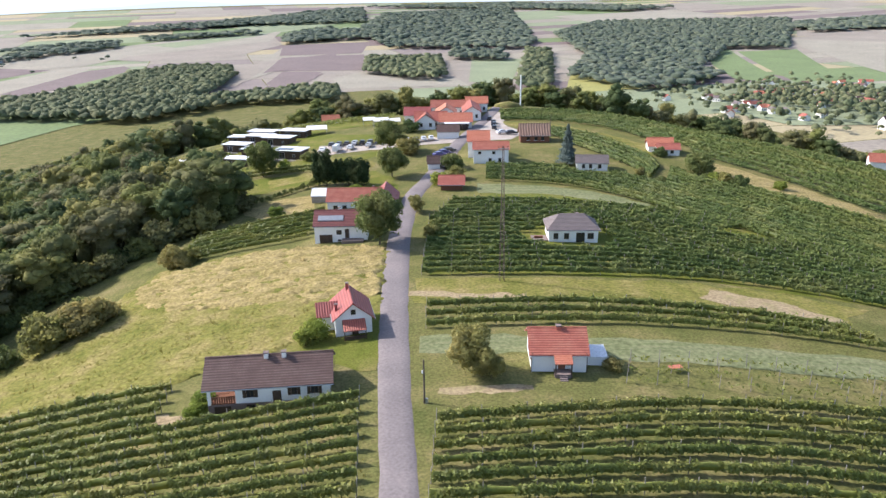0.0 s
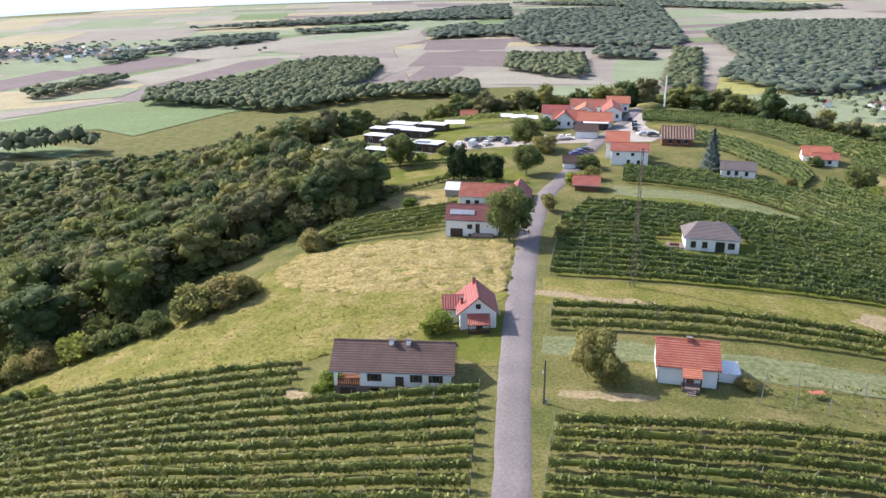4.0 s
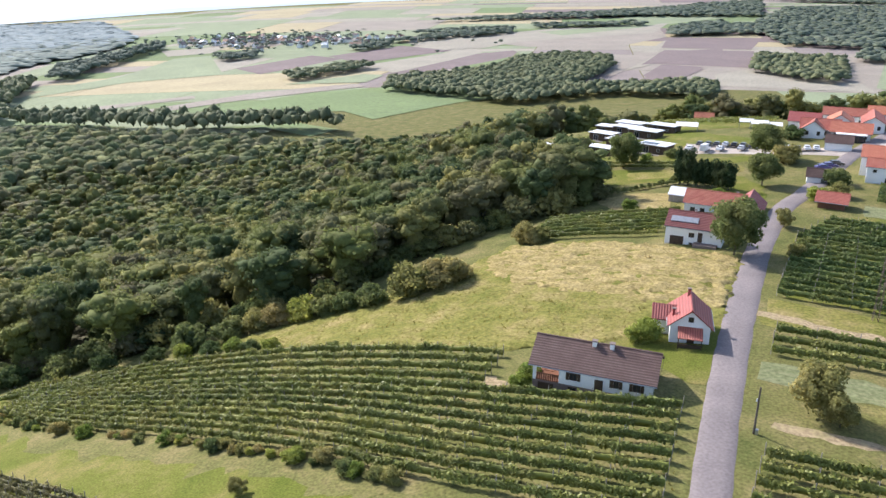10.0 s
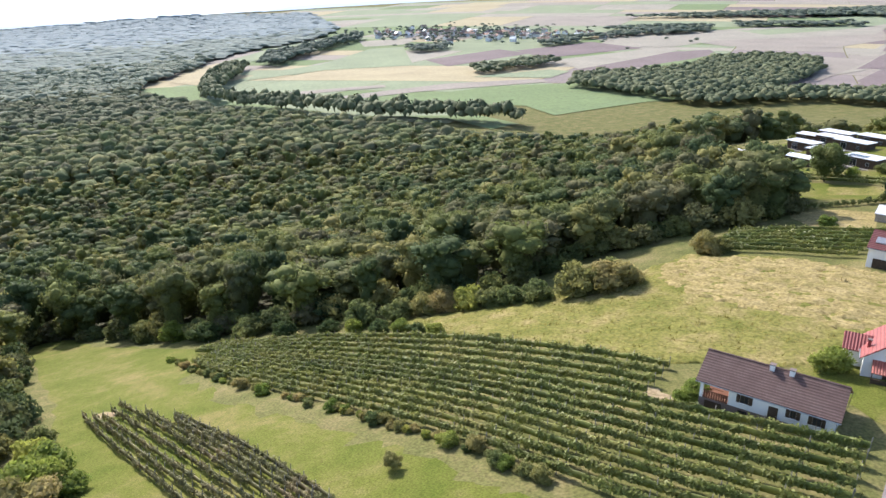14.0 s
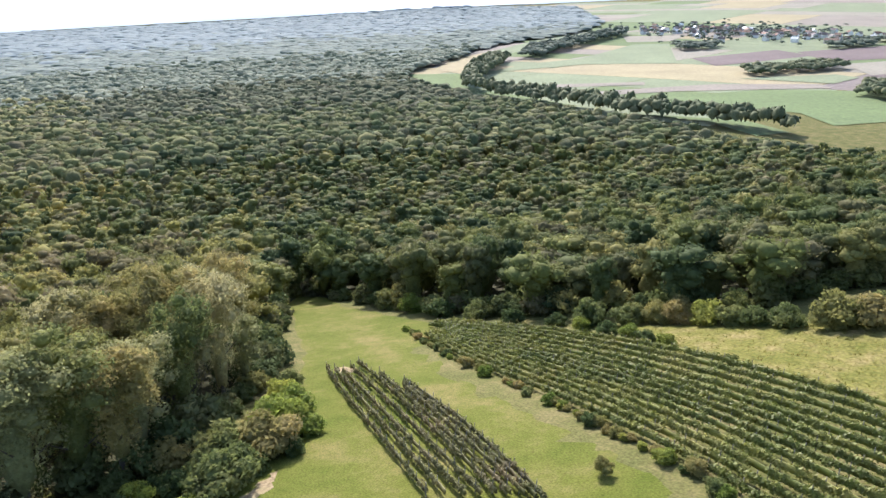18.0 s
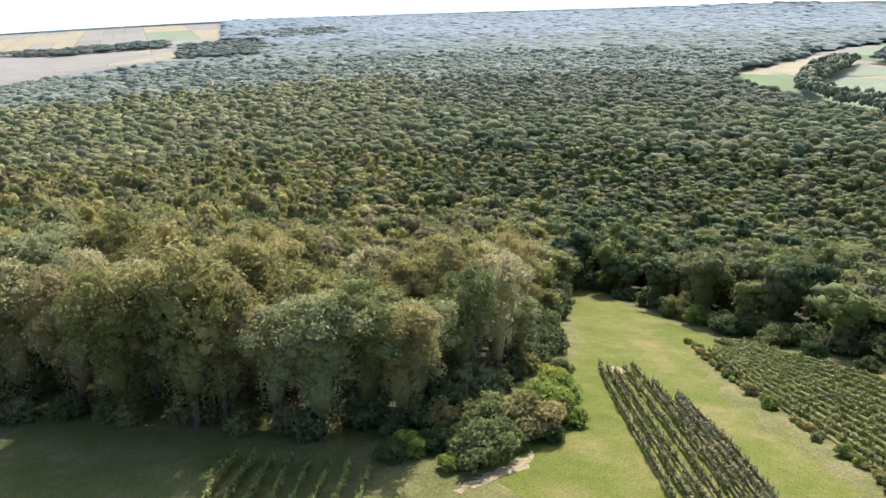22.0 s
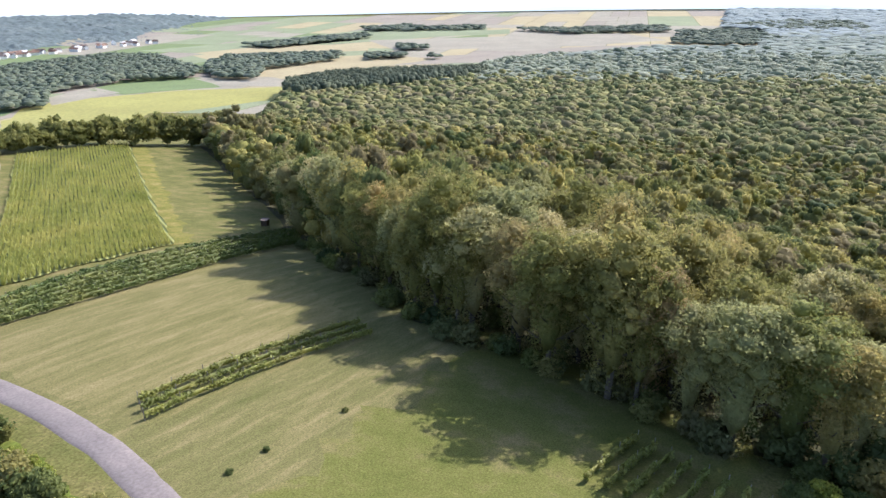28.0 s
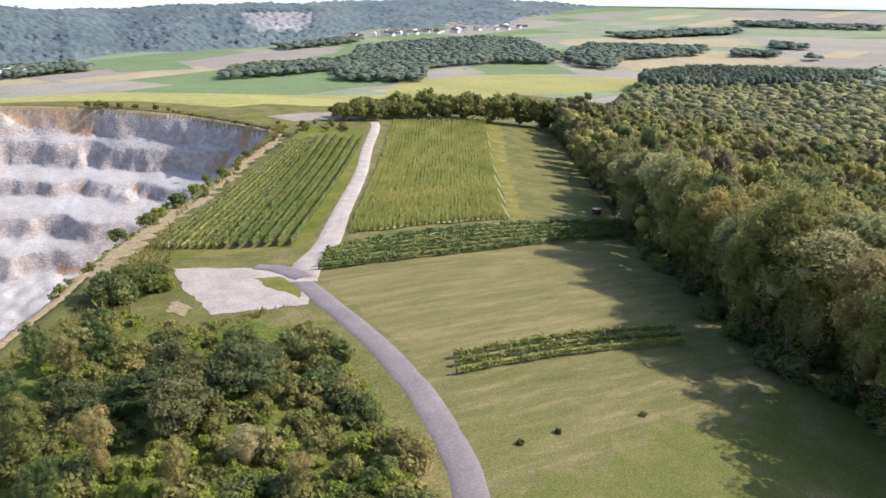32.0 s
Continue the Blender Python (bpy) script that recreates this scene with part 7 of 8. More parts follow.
def cars():
    kinds = [car_kind("dark grey", (0.04, 0.04, 0.045)), car_kind("white", (0.7, 0.7, 0.7)), car_kind("black", (0.015, 0.015, 0.018)), car_kind("red", (0.35, 0.03, 0.03)),
             car_kind("violet-blue", (0.06, 0.05, 0.16)), car_kind("white", (0.72, 0.72, 0.72), True), car_kind("silver", (0.42, 0.43, 0.45))]
    spots = [(-38.5 + 2.75 * k, 258 - 0.3 * k, 84, (0, 2, 0, 6, 2, 0, 4)[k % 7]) for k in range(7)]
    spots += [(-35.5, 249, 80, 5), (-40.5, 251, 82, 1), (-31, 250.2, 82, 1), (-24.8, 251.5, 84, 6)]
    spots += [(-14.5, 254, 95, 3), (-11.6, 255, 95, 1), (-8.9, 255.4, 95, 0), (-6.2, 256.4, 95, 1), (-3.6, 257.2, 95, 1)]
    spots += [(-0.6, 229.5, 20, 4), (0.8, 232.6, 20, 4), (2.4, 235.8, 20, 2), (20.2, 283, 80, 2), (20.5, 290, 82, 0), (21.8, 264, 20, 1), (25, 262.5, 5, 0), (19.5, 299, 80, 2), (19.8, 275, 82, 2)]
    for x, y, yaw, k in spots:
        copy_thing(kinds[k], pose(x, y, float(ground_h(x, y)) + 0.3, 0, 0, yaw))
    for k in kinds:
        for o in (*k.children_recursive, k):
            bpy.data.objects.remove(o)


drape("gravel_lot", [(-44, 262), (-20, 257), (-1, 262), (8, 258), (8, 250), (-2, 250), (-20, 247), (-42, 245)], M["gravel"], 0.10, 4, 0.4, 17, label="pale gravel car park of the winery", category="car park")
drape("gravel_lot", [(6, 262), (12, 276), (17, 296), (24, 318), (28, 318), (24, 290), (30, 264), (24, 254), (8, 252)], M["gravel"], 0.12, 4, 0.4, 18, label="pale paved forecourt of the winery", category="forecourt")


def lattice_mast():
    r = empty("lattice_mast", 10.5, 124.6, 10, label="slender galvanised lattice power mast in the vines", category="mast")
    H = 24.5
    for a in (-1, 1):
        for b in (-1, 1):
            part("leg", tube([(a * 0.42, b * 0.34, -0.3), (a * 0.12, b * 0.1, H)], [0.05, 0.035], 4), M["rust"], r)
    n = 15
    for k in range(n):
        z0, z1 = H * k / n, H * (k + 1) / n
        w0, w1 = 0.42 - 0.3 * z0 / H, 0.42 - 0.3 * z1 / H
        s = 1 if k % 2 else -1
        for y in (-1, 1):
            part("brace", tube([(-s * w0, y * w0 * 0.82, z0), (s * w1, y * w1 * 0.82, z1)], [0.025, 0.025], 4), M["rust"], r)
    part("crossarm", box(-0.9, -0.06, H - 0.5, 0.9, 0.06, H - 0.38), M["metal"], r)
    for x in (-0.8, 0, 0.8):
        part("insulator", tube([(x, 0, H - 0.38), (x, 0, H)], [0.06, 0.08], 6), M["wood_red"], r)
    p = empty("utility_pole", -2.6, 82.3, 0, label="grey wooden utility pole beside the lane", category="pole")
    part("pole", tube([(0, 0, -0.5), (0, 0, 3), (0, 0, 6.1)], [0.14, 0.12, 0.10], 8), M["bark"], p)
    part("foot_box", box(0.12, -0.2, 0, 0.45, 0.15, 0.7), M["metal"], p)
    part("insulator", tube([(-0.18, 0, 4.2), (-0.18, 0, 4.6)], [0.09, 0.07], 6), M["white"], p)
    p = empty("flagpole", 35.6, 335, 0, label="tall white wooden pole at the hilltop mound", category="pole")
    part("pole", tube([(0, 0, -0.5), (0, 0, 14.0)], [0.35, 0.28], 8), M["sheet_roof"], p)
    p = empty("utility_pole", 36.5, 247, 0, label="thin dark utility pole by the brick house", category="pole")
    part("pole", tube([(0, 0, -0.5), (0, 0, 9.5)], [0.12, 0.09], 6), M["bark"], p)
    h = empty("raised_hide", -160.4, -161.8, 20, label="dark wooden hunting hide at the field edge", category="hide")
    part("box", box(-1.0, -1.0, 0.9, 1.0, 1.0, 2.9, 0.03), M["wood"], h)
    part("roof", box(-1.2, -1.2, 2.9, 1.2, 1.2, 3.05), M["plinth"], h)
    for a in (-0.9, 0.9):
        for b in (-0.9, 0.9):
            part("leg", box(a - 0.06, b - 0.06, -0.3, a + 0.06, b + 0.06, 0.9), M["wood"], h)
    m = empty("mound", 30.5, 337, 0, label="grassy earth mound with a stone cap", category="mound")
    v = ICO_V * [8, 6, 2.6]
    mesh_ob("earth", v, ICO_F, M["grass"], m, flat=False)


def village():
    rng = np.random.default_rng(77)
    mats = ["tiles_red", "tiles_orange", "tiles_brown", "tiles_red", "tiles_grey"]
    kinds = []
    for k in [*range(6), *range(6)]:
        far = len(kinds) > 5
        r = tagged(new("house"), ("white village house with a red roof", "white village house with an orange roof", "white village house with a brown roof", "cream village house with a red roof", "white village house with a grey roof", "long white farm building with a red roof")[k], "house", "village houses")
        L, W = (10, 8) if k < 5 else (20, 9)
        part("wall", walls(L, W, 4.5, 2.8), M["white"], r)
        part("roof", gable(L, W, 4.5, 2.8, 0.5, 0.3), M[("tiles_old", "tiles_grey", "tiles_brown", "sheet_roof", "tiles_grey")[k % 5] if far else mats[k % 5]], r)
        for s in (() if far else (-1, 1)):
            for x in (-L / 3, 0, L / 3):
                part("window", box(x - 0.6, s * W / 2 - 0.06, 1.2, x + 0.6, s * W / 2 + 0.06, 2.7), M["glass"], r)
        kinds.append(r)
    spots = []
    for x, y, sx, sy, n in ((520, 1010, 110, 90, 34), (620, 1130, 80, 60, 14), (420, 1040, 70, 40, 10), (400, 900, 50, 70, 9), (640, 930, 90, 80, 12)):
        spots += [(rng.normal(x, sx * 0.6), rng.normal(y, sy * 0.6), 1.0) for _ in range(n)]
    for x, y, sx, sy, n in ((-1400, 1900, 230, 150, 60), (-1750, 1850, 200, 120, 40), (-1330, -2290, 170, 40, 40), (-1650, -2300, 130, 40, 18), (-60, -1880, 90, 50, 22)):
        spots += [(rng.normal(x, sx * 0.6), rng.normal(y, sy * 0.6), 1.7) for _ in range(n)]
    for x, y, s in spots:
        copy_thing(kinds[int(rng.integers(0, 6)) + (6 if s > 1 else 0)], pose(x, y, float(ground_h(x, y)) + 0.8, 0, 0, rng.choice([10, 100, 60, 150]) + rng.uniform(-8, 8)) @ Matrix.Scale(s, 4))
    for k in kinds:
        for o in (*k.children_recursive, k):
            bpy.data.objects.remove(o)
    p = np.array([(rng.normal(510, 95), rng.normal(980, 115), rng.uniform(0.5, 1.1), rng.uniform(0.45, 0.85)) for _ in range(750)])
    lump = [dome(95 + k, (I0_V, I0_F), 10, 2.0, 0.3) for k in range(5)]
    bulk("wood", p, lump, M["canopy"], "garden trees between the village houses", "trees", seed=3)
    p = np.array([(rng.normal(-1550, 220), rng.normal(1890, 120), rng.uniform(0.8, 1.6), rng.uniform(0.5, 0.9)) for _ in range(420)])
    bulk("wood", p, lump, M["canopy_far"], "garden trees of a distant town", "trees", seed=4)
    c = empty("church", 470, 772, 20, label="white walled church above the village", category="church")
    part("nave", walls(26, 10, 9, 5), M["white"], c)
    part("roof", gable(26, 10, 9, 5, 0.5, 0.3), M["tiles_brown"], c)
    part("tower", box(11, -3, 0, 17, 3, 20, 0.1), M["white"], c)


def quarry():
    """The chalk pit: five benches down from the back rim, a loose slope under the vineyard side, a ramp between them."""
    step = 1.5
    gx, gy = np.meshgrid(np.arange(-122, 148, step), np.arange(-436, -102, step))
    flat_x, flat_y = gx.ravel(), gy.ravel()

    def away(line):
        best = np.full(gx.shape, 1e9)
        for a, b in zip(np.array(line[:-1], float), np.array(line[1:], float)):
            ab = b - a
            t = np.clip(((gx - a[0]) * ab[0] + (gy - a[1]) * ab[1]) / (ab @ ab), 0, 1)
            best = np.minimum(best, np.hypot(gx - a[0] - t * ab[0], gy - a[1] - t * ab[1]))
        return best

    def rumple(size, seed):
        return np.array([noise.noise((x / size, y / size, seed)) for x, y in zip(flat_x, flat_y)]).reshape(gx.shape)

    sd = np.where(inside(gx, gy, PIT), 1, -1) * away(PIT + PIT[:1])
    side, back = away(RIM_SIDE), away(RIM_BACK)
    big, mid, gully, fine = rumple(46, 3.1), rumple(12, 8.7), rumple(5.5, 2.4), rumple(2.6, 5.2)
    g = ground_h(gx, gy)
    deep = smooth(sd / 8)
    u = np.maximum(0, sd + (big * 13 + mid * 6.5 + gully * 2.6 + fine * 1.2) * deep)
    # benches, by distance from the back rim
    reach = [0, 6, 14, 19, 34, 39, 58, 64, 77, 84, 140]
    fall = [0, 11, 13.5, 22.5, 26, 32, 35, 42.5, 45.5, 54, 58]
    rim = np.maximum(np.interp(gy, [-420, -330, -230, -130], [-50, -42, -28, -12]), g - 3)
    top = g * (1 - smooth(sd / 20)) + rim * smooth(sd / 20)
    z = top - np.interp(u, reach, fall)
    # the loose slope, with runnels straight down it
    runnel = np.array([noise.noise((x * 0.02 + y * 0.16, 0.4, 6.3)) + 0.5 * noise.noise((x * 0.05 + y * 0.41, 0.8, 1.3)) for x, y in zip(flat_x, flat_y)]).reshape(gx.shape)
    slope = g - np.interp(sd, [0, 2.5, 10, 70, 120], [0, 4.0, 11, 56, 60]) + (runnel * 1.7 + gully * 0.7) * smooth(sd / 5)
    k = smooth((back - side) / 34 + 0.6 + 0.3 * big)
    z = z * (1 - k) + slope * k
    z = np.maximum(z, -108 + 2.5 * mid + 6 * big)
    z = z + np.where(sd > 0, mid * 0.9 + gully * 0.8 + fine * 0.55, 0) * smooth(sd / 6) + 0.25 * (sd <= 0) - 0.9 * np.clip(-sd - 2, 0, 1)
    idx = np.arange(gx.size).reshape(gx.shape)
    q = np.stack([idx[:-1, :-1], idx[:-1, 1:], idx[1:, 1:], idx[1:, :-1]], -1).reshape(-1, 4)
    q = q[sd.ravel()[q].max(1) > -3]
    ob = mesh_ob("quarry", np.stack([gx, gy, z], -1).reshape(-1, 3), q, M["rock"], flat=True)
    for nm in ("rock_top", "rock_face", "rock_dust_lit", "bare"):
        ob.data.materials.append(M[nm])
    zq = z.ravel()[q]
    steep = (zq.max(1) - zq.min(1)) / step
    dr, mm = (g - z).ravel()[q].mean(1), (big + mid).ravel()[q].mean(1)
    sq, cx, cy = sd.ravel()[q].mean(1), gx.ravel()[q].mean(1), gy.ravel()[q].mean(1)
    # material by slope: paler flats, darker faces, light and shade in the colour
    kind = np.where(steep > 1.2, 2, np.where(steep > 0.75, 0, 3))
    kind = np.where((dr < 9 + 8 * mm) & (cy < -360) & (cx > -48) | (mm > 0.6) & (steep > 0.8), 1, kind)
    kind = np.where(sq < 1.0 + 0.5 * mm, 4, kind)
    ob.data.polygons.foreach_set("material_index", kind.astype(np.int32))
    ob.data.update()
    tagged(ob, "white limestone quarry with stepped benches and ochre stains", "quarry", kind="structure")


def planting():
    rng = np.random.default_rng(8)
    B, O = BUSHES, OAKS
    for x, y, s in ((3.9, 90, 1.0),):
        plant(FRUIT, x, y, 1.22, rng)
    plant(B[0], 22.9, 90.6, 0.42, rng)
    for x, y, q in ((-31.6, 84.2, 0.5), (-31.2, 85.6, 0.6), (-32.4, 83.0, 0.36)):
        plant(B[2], x, y, q, rng)
    plant(FRUIT, 6.2, 88.2, 0.7, rng)
    plant(WALNUT, -13.2, 147.5, 1.12, rng)
    plant(WALNUT, -14.2, 207, 0.95, rng)
    plant(WALNUT, -17.1, 242.4, 1.1, rng)
    plant(WALNUT, -55.9, 227, 1.15, rng)
    plant(B[0], -10.5, 236, 1.4, rng)
    plant(SPRUCE, 37.2, 216.3, 1.0, rng)
    plant(B[1], 73.9, 208.4, 1.35, rng)
    for x, y, s, k in ((78, 199, 0.7, 0), (81, 196.5, 0.8, 1), (75.5, 201, 0.6, 2), (56, 205, 0.5, 0), (68, 227, 0.7, 1), (92, 196, 0.6, 2), (60, 197.5, 0.5, 1)):
        plant(B[k], x, y, s, rng)
    plant(FRUIT, -6.1, 170.5, 0.75, rng)
    plant(FRUIT, -2.6, 150, 0.65, rng)
    plant(B[2], -0.8, 196, 0.9, rng)
    plant(B[2], -20.0, 102.6, 0.8, rng)
    plant(B[1], -11.8, 276, 1.2, rng)
    plant(B[2], -78, 262, 1.0, rng)
    for x, y in ((-34.8, 204.5), (-32.4, 203.6), (-29.6, 202.8), (-27.9, 202.2), (-26.2, 201.8), (-24.6, 201), (-23.1, 200.4), (-21.6, 199.8)):
        plant(THUJA, x, y, 1.15 if x < -32 else 0.9, rng)
    for x, y, s, k in ((-64, 123, 1.5, 0), (-70, 119, 1.35, 0), (-67.5, 127, 1.2, 1), (-77, 115, 1.0, 1), (-82, 113.5, 0.9, 1), (-86, 112, 1.0, 1), (-91, 110.5, 1.15, 2), (-96.5, 109, 1.25, 0), (-100, 106.5, 1.0, 0),
                       (-57, 148, 1.05, 0), (-54, 150, 0.7, 0), (-104, 103, 1.2, 1), (-112, 99, 1.3, 1), (-70.3, 93.2, 0.4, 1), (-86, 95, 0.55, 2), (-91, 95, 0.6, 1), (-96, 95.5, 0.65, 2), (-102, 95, 0.7, 1), (-109, 94.5, 0.7, 2), (-117, 94, 0.75, 1),
                       (-128, 90, 0.9, 1), (-140, 88, 1.1, 1), (-152, 84, 1.2, 1), (-164, 82, 1.2, 2), (-175, 80, 1.3, 1)):
        plant(B[k], x, y, s, rng)
    foot = curve_points([(-26, 59.0), (-34, 58.8), (-51, 60.4), (-72, 61.8), (-98, 63.4), (-116, 65.4), (-142, 69.8)], 1.3)
    for x, y in foot:
        if rng.random() < 0.75 and x < -34:
            plant(B[int(rng.choice([0, 0, 1, 2]))], x + rng.normal(0, 0.5), y + rng.normal(-0.2, 0.45), 0.2 + 0.28 * rng.random() ** 2, rng)
    for x, y, s, k in ((-109, 30, 1.1, 2), (-101, 29, 1.2, 2), (-95, 25.5, 1.5, 2), (-88.5, 21.5, 1.5, 0), (-92, 28, 0.9, 2), (-80, 13.2, 1.35, 1), (-84.5, 17, 1.1, 1), (-90, 16, 1.3, 1), (-78, 9, 0.55, 2), (-86, 24.5, 0.6, 1), (-84.5, 8, 0.8, 1), (-83, 4, 0.75, 2), (-81.5, 1.5, 0.7, 1), (-88, 13, 0.9, 1), (-92, 9, 1.0, 0),
                       (-90, 2, 0.7, 1), (-116, 33, 0.9, 1), (-98, -8, 0.8, 1), (-103, -22, 0.7, 1), (-109, -40, 0.8, 1), (-113, -56, 0.9, 1)):
        plant(B[k], x, y, s, rng)
    for x, y in ((-54.1, 52.3),):
        plant(FRUIT, x, y, 0.42, rng)
    for x, y in ((-66.1, -54.5), (-52.4, -55.9), (-46.4, -55.9)):
        plant(B[1], x, y, 0.16, rng)
    for x, y, k, q in ((-90, -8, 4, 1.2), (-95, -15, 4, 1.15), (-98, -22, 5, 1.15), (-111, -45, 1, 1.0), (-107, -36, 4, 1.1), (-92, 3, 1, 1.1), (-100, -30, 1, 1.35), (-97, 6, 4, 1.1), (-95.5, -27, 0, 1.4), (-98, -38, 1, 1.35)):
        tagged(plant(O[k], x, y, q, rng), group="trees of the forest edge")
    # tall trees along the hay field
    for x, y in curve_points([(-106, -62), (-118, -82), (-132, -107), (-146, -127), (-168, -155), (-192, -184)], 7.0):
        tagged(plant(O[int(rng.choice([0, 1, 2, 4]))], x + rng.normal(0, 1.2), y + rng.normal(0, 1.2), rng.uniform(1.0, 1.42), rng), group="trees of the forest edge")
    # hedge along the dry field, and garden shrubs by the lawn
    c = curve_points([(-56, 191), (-46, 196.5), (-36, 205)], 1.6)
    bulk("hedge", np.column_stack([c, rng.uniform(0.25, 0.5, len(c))]), [crown(240 + k, 6.4, 5.2, 260, 0.7, 16) for k in range(3)], M["leaf_dark"], "dark hedge round the small dry field", "hedge", 62)
    for x, y, q, k in ((-80, 262, 1.1, 0), (-82, 252, 1.3, 1), (-66, 270, 0.8, 2), (-50, 232, 0.7, 2), (-23, 188, 0.9, 2), (-41, 176, 0.7, 2), (4, 202, 0.8, 0), (3, 214, 1.1, 1), (-26, 214, 0.6, 0), (-44, 240, 0.7, 1)):
        plant(B[k], x, y, q, rng)
    # understorey in front of the forest
    fringe = []
    edge = curve_points([p for p in FOREST[0:19]], 3.6)
    for x, y in edge:
        if math.hypot(x, y) < 260:
            fringe.append((x + rng.normal(0, 1.5), y + rng.normal(0, 1.5), rng.uniform(0.75, 1.7) if y > 0 else rng.uniform(0.5, 1.0)))
    var = [crown(210 + k, 6.6, 5.4, 480, 0.6, 22) for k in range(5)]
    bulk("undergrowth", fringe, [(v - [0, 0, 0.9], f) for v, f in var], M["leaf_mass"], "shrubs along the foot of the forest edge", "shrubs", 61)
    # scrub between the lane and the quarry
    area = [(10, -78), (-3, -66), (-14, -58), (-24, -50), (-30.5, -49), (-34.5, -64), (-37.5, -84), (-38, -100), (-30, -108), (-22, -110), (-12, -124), (2, -112), (10, -100)]
    for kind, x, y, s in ((O[0], 4.3, -80, 0.5), (O[1], -2.6, -73.6, 0.46), (PINE, -12.7, -79, 1.0), (PINE, -21.2, -83, 1.15), (PINE, -9.3, -85.6, 0.95), (O[4], -16.7, -67.4, 0.34), (O[2], 0.6, -107, 0.42), (O[0], -2.8, -100, 0.4),
                          (B[1], -30, -78.5, 1.0), (B[0], -32.5, -58.5, 0.95), (B[1], -32, -69.3, 0.85), (PINE, -15, -92, 0.8), (O[2], 5, -92, 0.45), (O[0], -9, -66, 0.36), (B[2], -27.6, -54, 0.8), (B[0], -25.1, -66, 0.8),
                          (PINE, -3, -88, 0.85), (PINE, -26, -88, 0.7), (O[1], -20, -59, 0.3), (O[3], 3, -70.5, 0.36), (B[2], -31, -93, 0.7), (O[2], -8, -106, 0.34), (B[1], -26, -100, 0.9)):
        plant(kind, x, y, s, rng, 0.6)
    drape("undergrowth", area, M["scrub_floor"], 0.2, 1.5, 0.5, 41, 0.5, label="weedy undergrowth of the scrub", category="undergrowth")
    for mt, sp, lo, hi, seed in (("leaf_bright", 3.0, 0.3, 0.75, 51), ("leaf", 3.2, 0.3, 0.95, 52), ("leaf_dark", 5.2, 0.45, 1.0, 53)):
        var = [crown(seed * 3 + k, 6.4, 5.2, 300, 0.72, 12) for k in range(4)]
        c = scatter(area, sp, rng)
        c = c[[noise.noise((x * 0.085, y * 0.085, seed * 0.37)) > -0.16 for x, y in c]]
        bulk("scrub", np.column_stack([c, rng.uniform(lo, hi, len(c)) * rng.uniform(0.6, 1, len(c))]), [(v - [0, 0, 0.8], f) for v, f in var], M[mt], "dense thicket of low shrubs in the scrub", "shrubs", seed)
    for x, y, s, k in ((-14, -132, 1.25, 1), (-17, -135, 1.35, 0), (-20.5, -138.5, 1.2, 1), (-12, -137, 1.1, 1), (-23, -141, 0.8, 0), (-22, -134, 0.7, 2), (-42, -210, 0.8, 1), (-34, -197, 0.7, 2), (-30, -190, 0.8, 1), (-21, -180, 0.7, 1), (-50, -223, 0.7, 2), (-58, -240, 0.5, 0), (-66, -250, 0.6, 2), (-84, -280, 0.5, 0)):
        plant(B[k], x, y, s, rng)
    # dry grass and small shrubs along the quarry rim
    c = np.array(curve_points(RIM_SIDE[1:], 1.1))
    c = np.column_stack([c[:, 0] - rng.gamma(1.6, 1.3, len(c)) + 0.5, c[:, 1] + rng.normal(0, 1.2, len(c))])
    var = [crown(330 + k, 6.4, 5.0, 150, 0.8, 9) for k in range(4)]
    for mt, part_of, lo, hi, tx in (("leaf_pale", 0.3, 0.1, 0.26, "grey-green weeds along the quarry rim"), ("leaf", 0.14, 0.2, 0.55, "low shrubs clinging to the quarry rim"), ("leaf_bright", 0.12, 0.15, 0.4, "light green saplings on the quarry rim")):
        q = c[rng.random(len(c)) < part_of]
        bulk("shrubs", np.column_stack([q, rng.uniform(lo, hi, len(q))]), [(v - [0, 0, 0.8], f) for v, f in var], M[mt], tx, "shrubs", 63)
    # hedge at the head of the maize and along the far quarry rim
    c = curve_points([(-160, -352), (-195, -362), (-230, -364), (-265, -360), (-300, -352)], 2.6)
    p = np.array([(x + rng.normal(0, 2.5), y - abs(rng.normal(0, 6)), rng.uniform(1.3, 2.2) * (0.9 + 0.5 * i / len(c))) for i, (x, y) in enumerate(c)] +
                 [(-46 - 3 * k + rng.normal(0, 0.8), -412 + 2.5 * k + rng.normal(0, 0.8), rng.uniform(0.45, 0.7)) for k in range(5)] + [(-66, -399, 0.6), (-75, -393, 0.55)] +
                 [(-80 - 34 * k / 14 + rng.normal(0, 1), -388 + 62 * (k / 14) ** 1.3 + rng.normal(0, 1.5), rng.uniform(0.2, 0.4)) for k in range(15)] +
                 [(-120 - 34 * rng.random(), -322 - 26 * rng.random(), rng.uniform(0.2, 0.5)) for k in range(30)])
    var = [crown(90 + k, 7, 7, 260, 0.8, 12, solid=0.78) for k in range(3)]
    bulk("hedge", p, var, M["leaf"], "overgrown hedge at the head of the maize field", "hedge", seed=12)


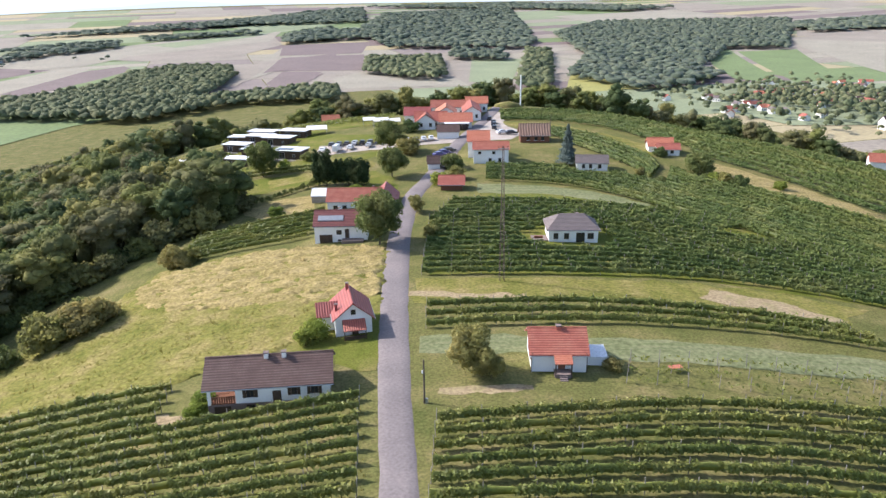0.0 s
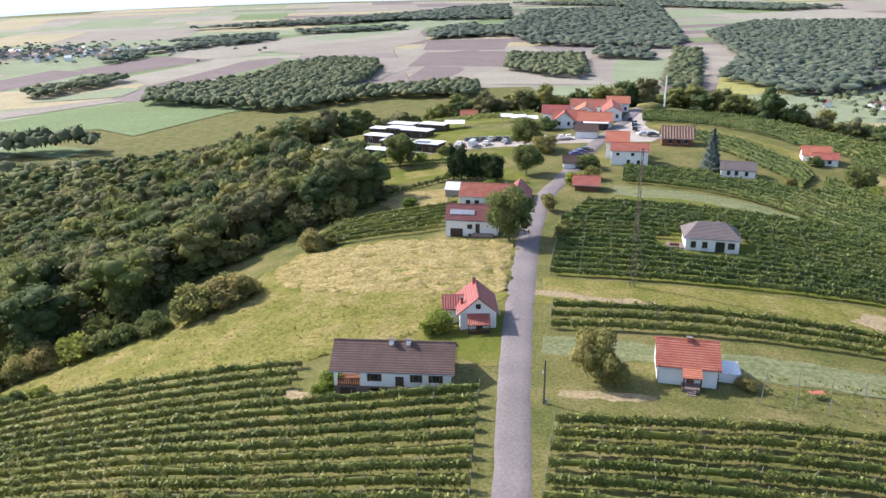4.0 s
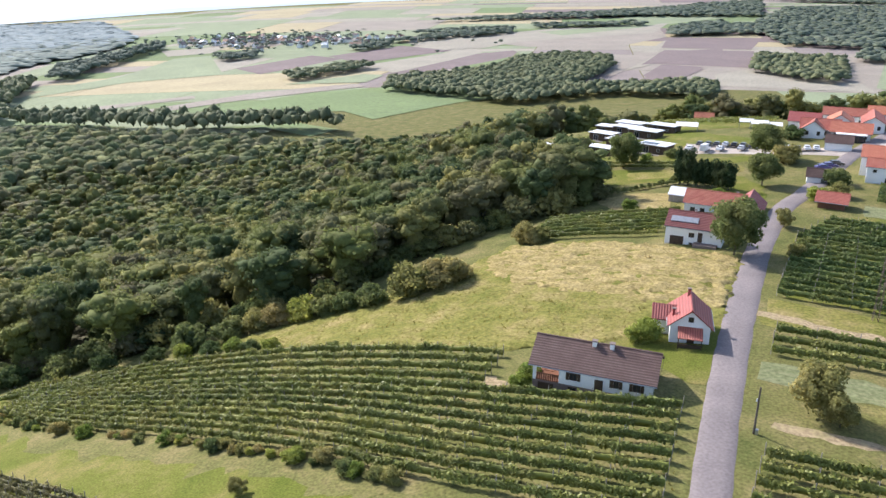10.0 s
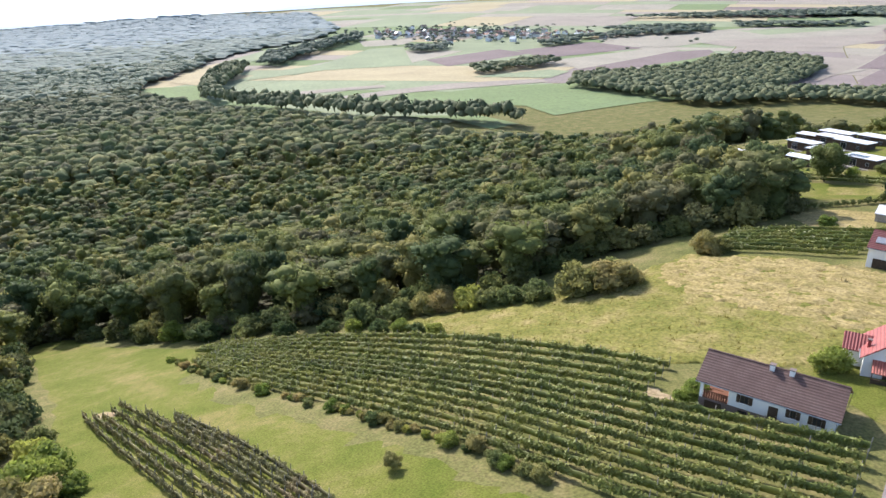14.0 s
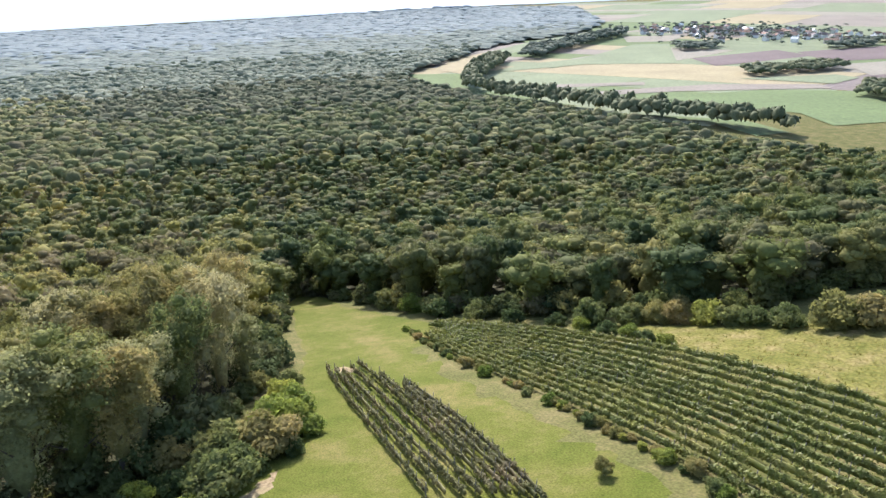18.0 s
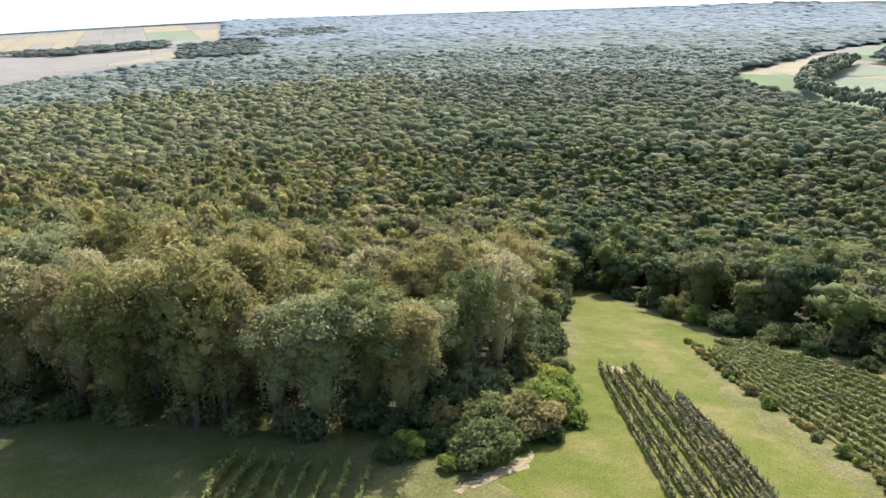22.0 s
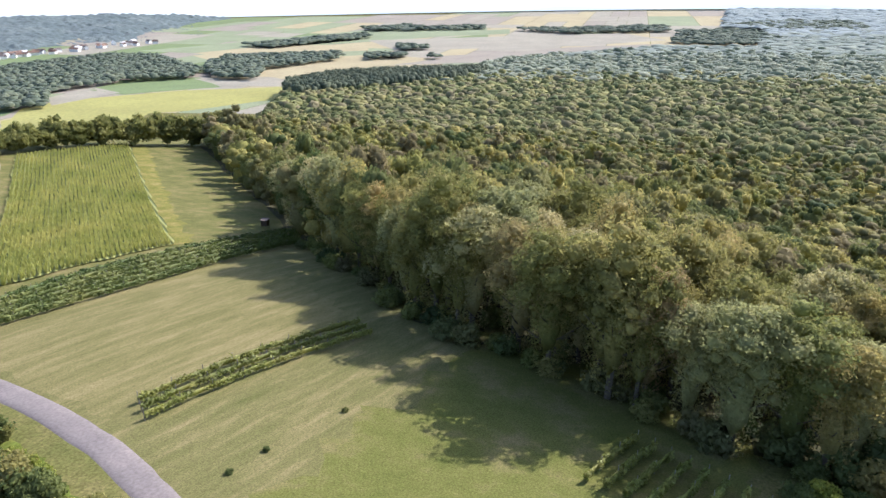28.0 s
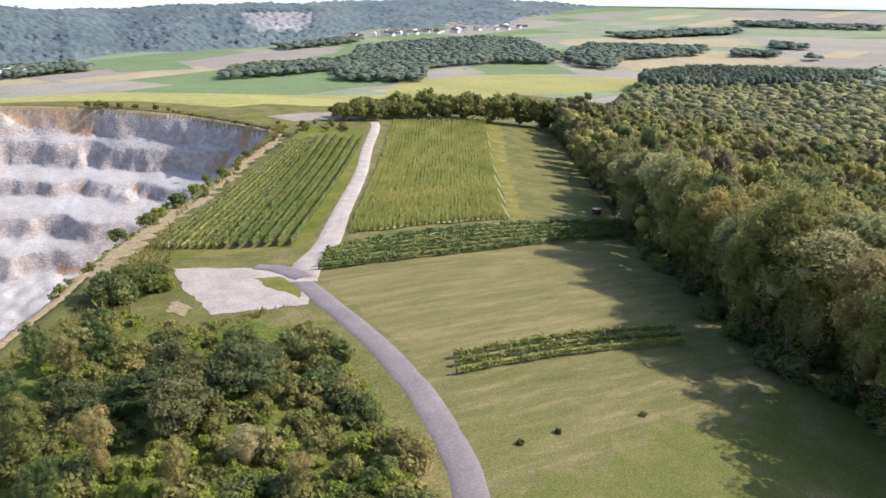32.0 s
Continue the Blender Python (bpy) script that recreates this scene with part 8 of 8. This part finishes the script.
def sky_ring():
    """Pale summer haze and sky beyond the plain."""
    n, R = 96, 4860.0
    a = np.linspace(0, 2 * np.pi, n, endpoint=False)
    hs = (-650, 100)
    V = np.concatenate([np.stack([-R * np.sin(a), R * np.cos(a), 0 * a + h], 1) for h in hs])
    i = np.arange(n)
    F = np.stack([i, (i + 1) % n, (i + 1) % n + n, i + n], 1)
    m = bpy.data.materials.new("hazy_sky")
    m.use_nodes = True
    nt = m.node_tree
    nt.nodes.remove(nt.nodes["Principled BSDF"])
    em = nt.nodes.new("ShaderNodeEmission")
    em.inputs[0].default_value, em.inputs[1].default_value = (0.80, 0.89, 1.0, 1), 0.62
    nt.links.new(em.outputs[0], nt.nodes["Material Output"].inputs["Surface"])
    tagged(mesh_ob("backdrop", V, F, m), "pale hazy summer sky above the plain", "sky", kind="structure")


def wooded_hill():
    """The long wooded ridge beyond the southern plain, with an old quarry in its flank."""
    az = [184, 178.4, 174, 171.4, 166.6, 162.2, 157.3, 153.9, 147.2, 143, 137.2, 134.5]
    foot = [2100, 2075, 2080, 2240, 2180, 2200, 2360, 2650, 2860, 2970, 3110, 3300]
    taz = [184, 177.6, 174.5, 171, 166.2, 161.9, 157.1, 153, 148.8, 144.7, 140.9, 136.4, 134.5]
    top = [5.27, 5.36, 5.83, 5.94, 5.81, 5.84, 5.89, 5.77, 5.66, 5.71, 5.78, 6.3, 6.7]
    rng = np.random.default_rng(91)
    na, nd = 300, 46
    A = np.linspace(134.5, 184, na)
    base, el = np.interp(A, az[::-1], foot[::-1]), np.interp(A, taz[::-1], top[::-1])
    u = np.linspace(0, 1.25, nd)
    aa = A[None] + rng.uniform(-0.06, 0.06, (nd, na))
    dd = base[None] + u[:, None] * 950 + rng.uniform(-8, 8, (nd, na))
    x, y = -dd * np.sin(np.radians(aa)), dd * np.cos(np.radians(aa))
    low = ground_h(x[0], y[0])
    crest = EYE_H - (base + 950) * np.tan(np.radians(el))
    k = np.sin(np.minimum(u, 1) * np.pi / 2)[:, None] - np.maximum(u - 1, 0)[:, None]
    spur = 9 * np.sin(A * 1.1)[None] * np.sin(u * 3)[:, None]
    lump = rng.normal(0, 3.0, (nd, na)) * np.minimum(1, u * 8)[:, None]
    z = low[None] * (1 - k) + crest[None] * k + spur * (1 - u[:, None] ** 2) + lump - 4
    # an old quarry: its flank cut into steps
    dep = np.degrees(np.arctan2(EYE_H - z, dd))
    cut = (aa > 157.2 + 0.35 * (dep - 6.0)) & (aa < 162.7 - 0.55 * (dep - 6.0)) & (dep < 7.45 + 0.12 * np.sin(aa * 5)) & (dep > 6.03)
    lo, hi = z[cut].min(), z[cut].max()
    lvl = (z - lo) / (hi - lo) * 5
    z = np.where(cut, lo + (np.floor(lvl) + smooth((lvl - np.floor(lvl) - 0.5) / 0.5)) * (hi - lo) / 5 - 5, z)
    i, j = np.meshgrid(np.arange(nd - 1), np.arange(na - 1), indexing="ij")
    q = (i * na + j).ravel()
    F = np.concatenate([np.stack([q, q + 1, q + na + 1], 1), np.stack([q, q + na + 1, q + na], 1)])
    # blue-grey with haze by its material colour
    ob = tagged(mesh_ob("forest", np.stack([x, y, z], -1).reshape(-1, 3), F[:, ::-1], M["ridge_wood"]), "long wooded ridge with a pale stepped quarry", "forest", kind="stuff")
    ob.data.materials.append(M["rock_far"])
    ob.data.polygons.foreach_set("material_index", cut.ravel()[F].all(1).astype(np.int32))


def far_ranges():
    """Blue ranges of hills at the edge of sight: glowing strips with haze put into their colour."""
    n = 360
    a = np.linspace(0, 2 * np.pi, n, endpoint=False)
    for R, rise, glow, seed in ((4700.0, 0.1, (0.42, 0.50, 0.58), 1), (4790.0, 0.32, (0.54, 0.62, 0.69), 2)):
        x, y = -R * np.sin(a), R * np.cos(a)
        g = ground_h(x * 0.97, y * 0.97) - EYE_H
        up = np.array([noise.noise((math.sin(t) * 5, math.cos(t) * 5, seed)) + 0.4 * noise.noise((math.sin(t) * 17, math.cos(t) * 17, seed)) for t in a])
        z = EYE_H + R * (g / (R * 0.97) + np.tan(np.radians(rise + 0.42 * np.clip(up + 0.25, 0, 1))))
        V = np.concatenate([np.stack([x, y, z - 500], 1), np.stack([x, y, z], 1)])
        i = np.arange(n)
        m = bpy.data.materials.new("glowing_haze_hills")
        m.use_nodes = True
        nt = m.node_tree
        nt.nodes.remove(nt.nodes["Principled BSDF"])
        # the strips glow; their emission colour imitates haze
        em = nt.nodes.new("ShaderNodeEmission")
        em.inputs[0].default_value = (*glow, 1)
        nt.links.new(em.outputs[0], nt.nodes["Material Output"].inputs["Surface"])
        tagged(mesh_ob("backdrop", V, np.stack([i, (i + 1) % n, (i + 1) % n + n, i + n], 1), m), "glowing backdrop of hazy blue hills on the horizon", "hills", kind="structure")


wooded_hill()
far_ranges()
sky_ring()
long_house()
red_cottage()
white_cottage()
bungalow()
garage_house()
north_houses()
cabins()
cars()
lattice_mast()
village()
quarry()
planting()
for p in PATTERNS:
    for o in (*p.children_recursive, p):
        bpy.data.objects.remove(o)
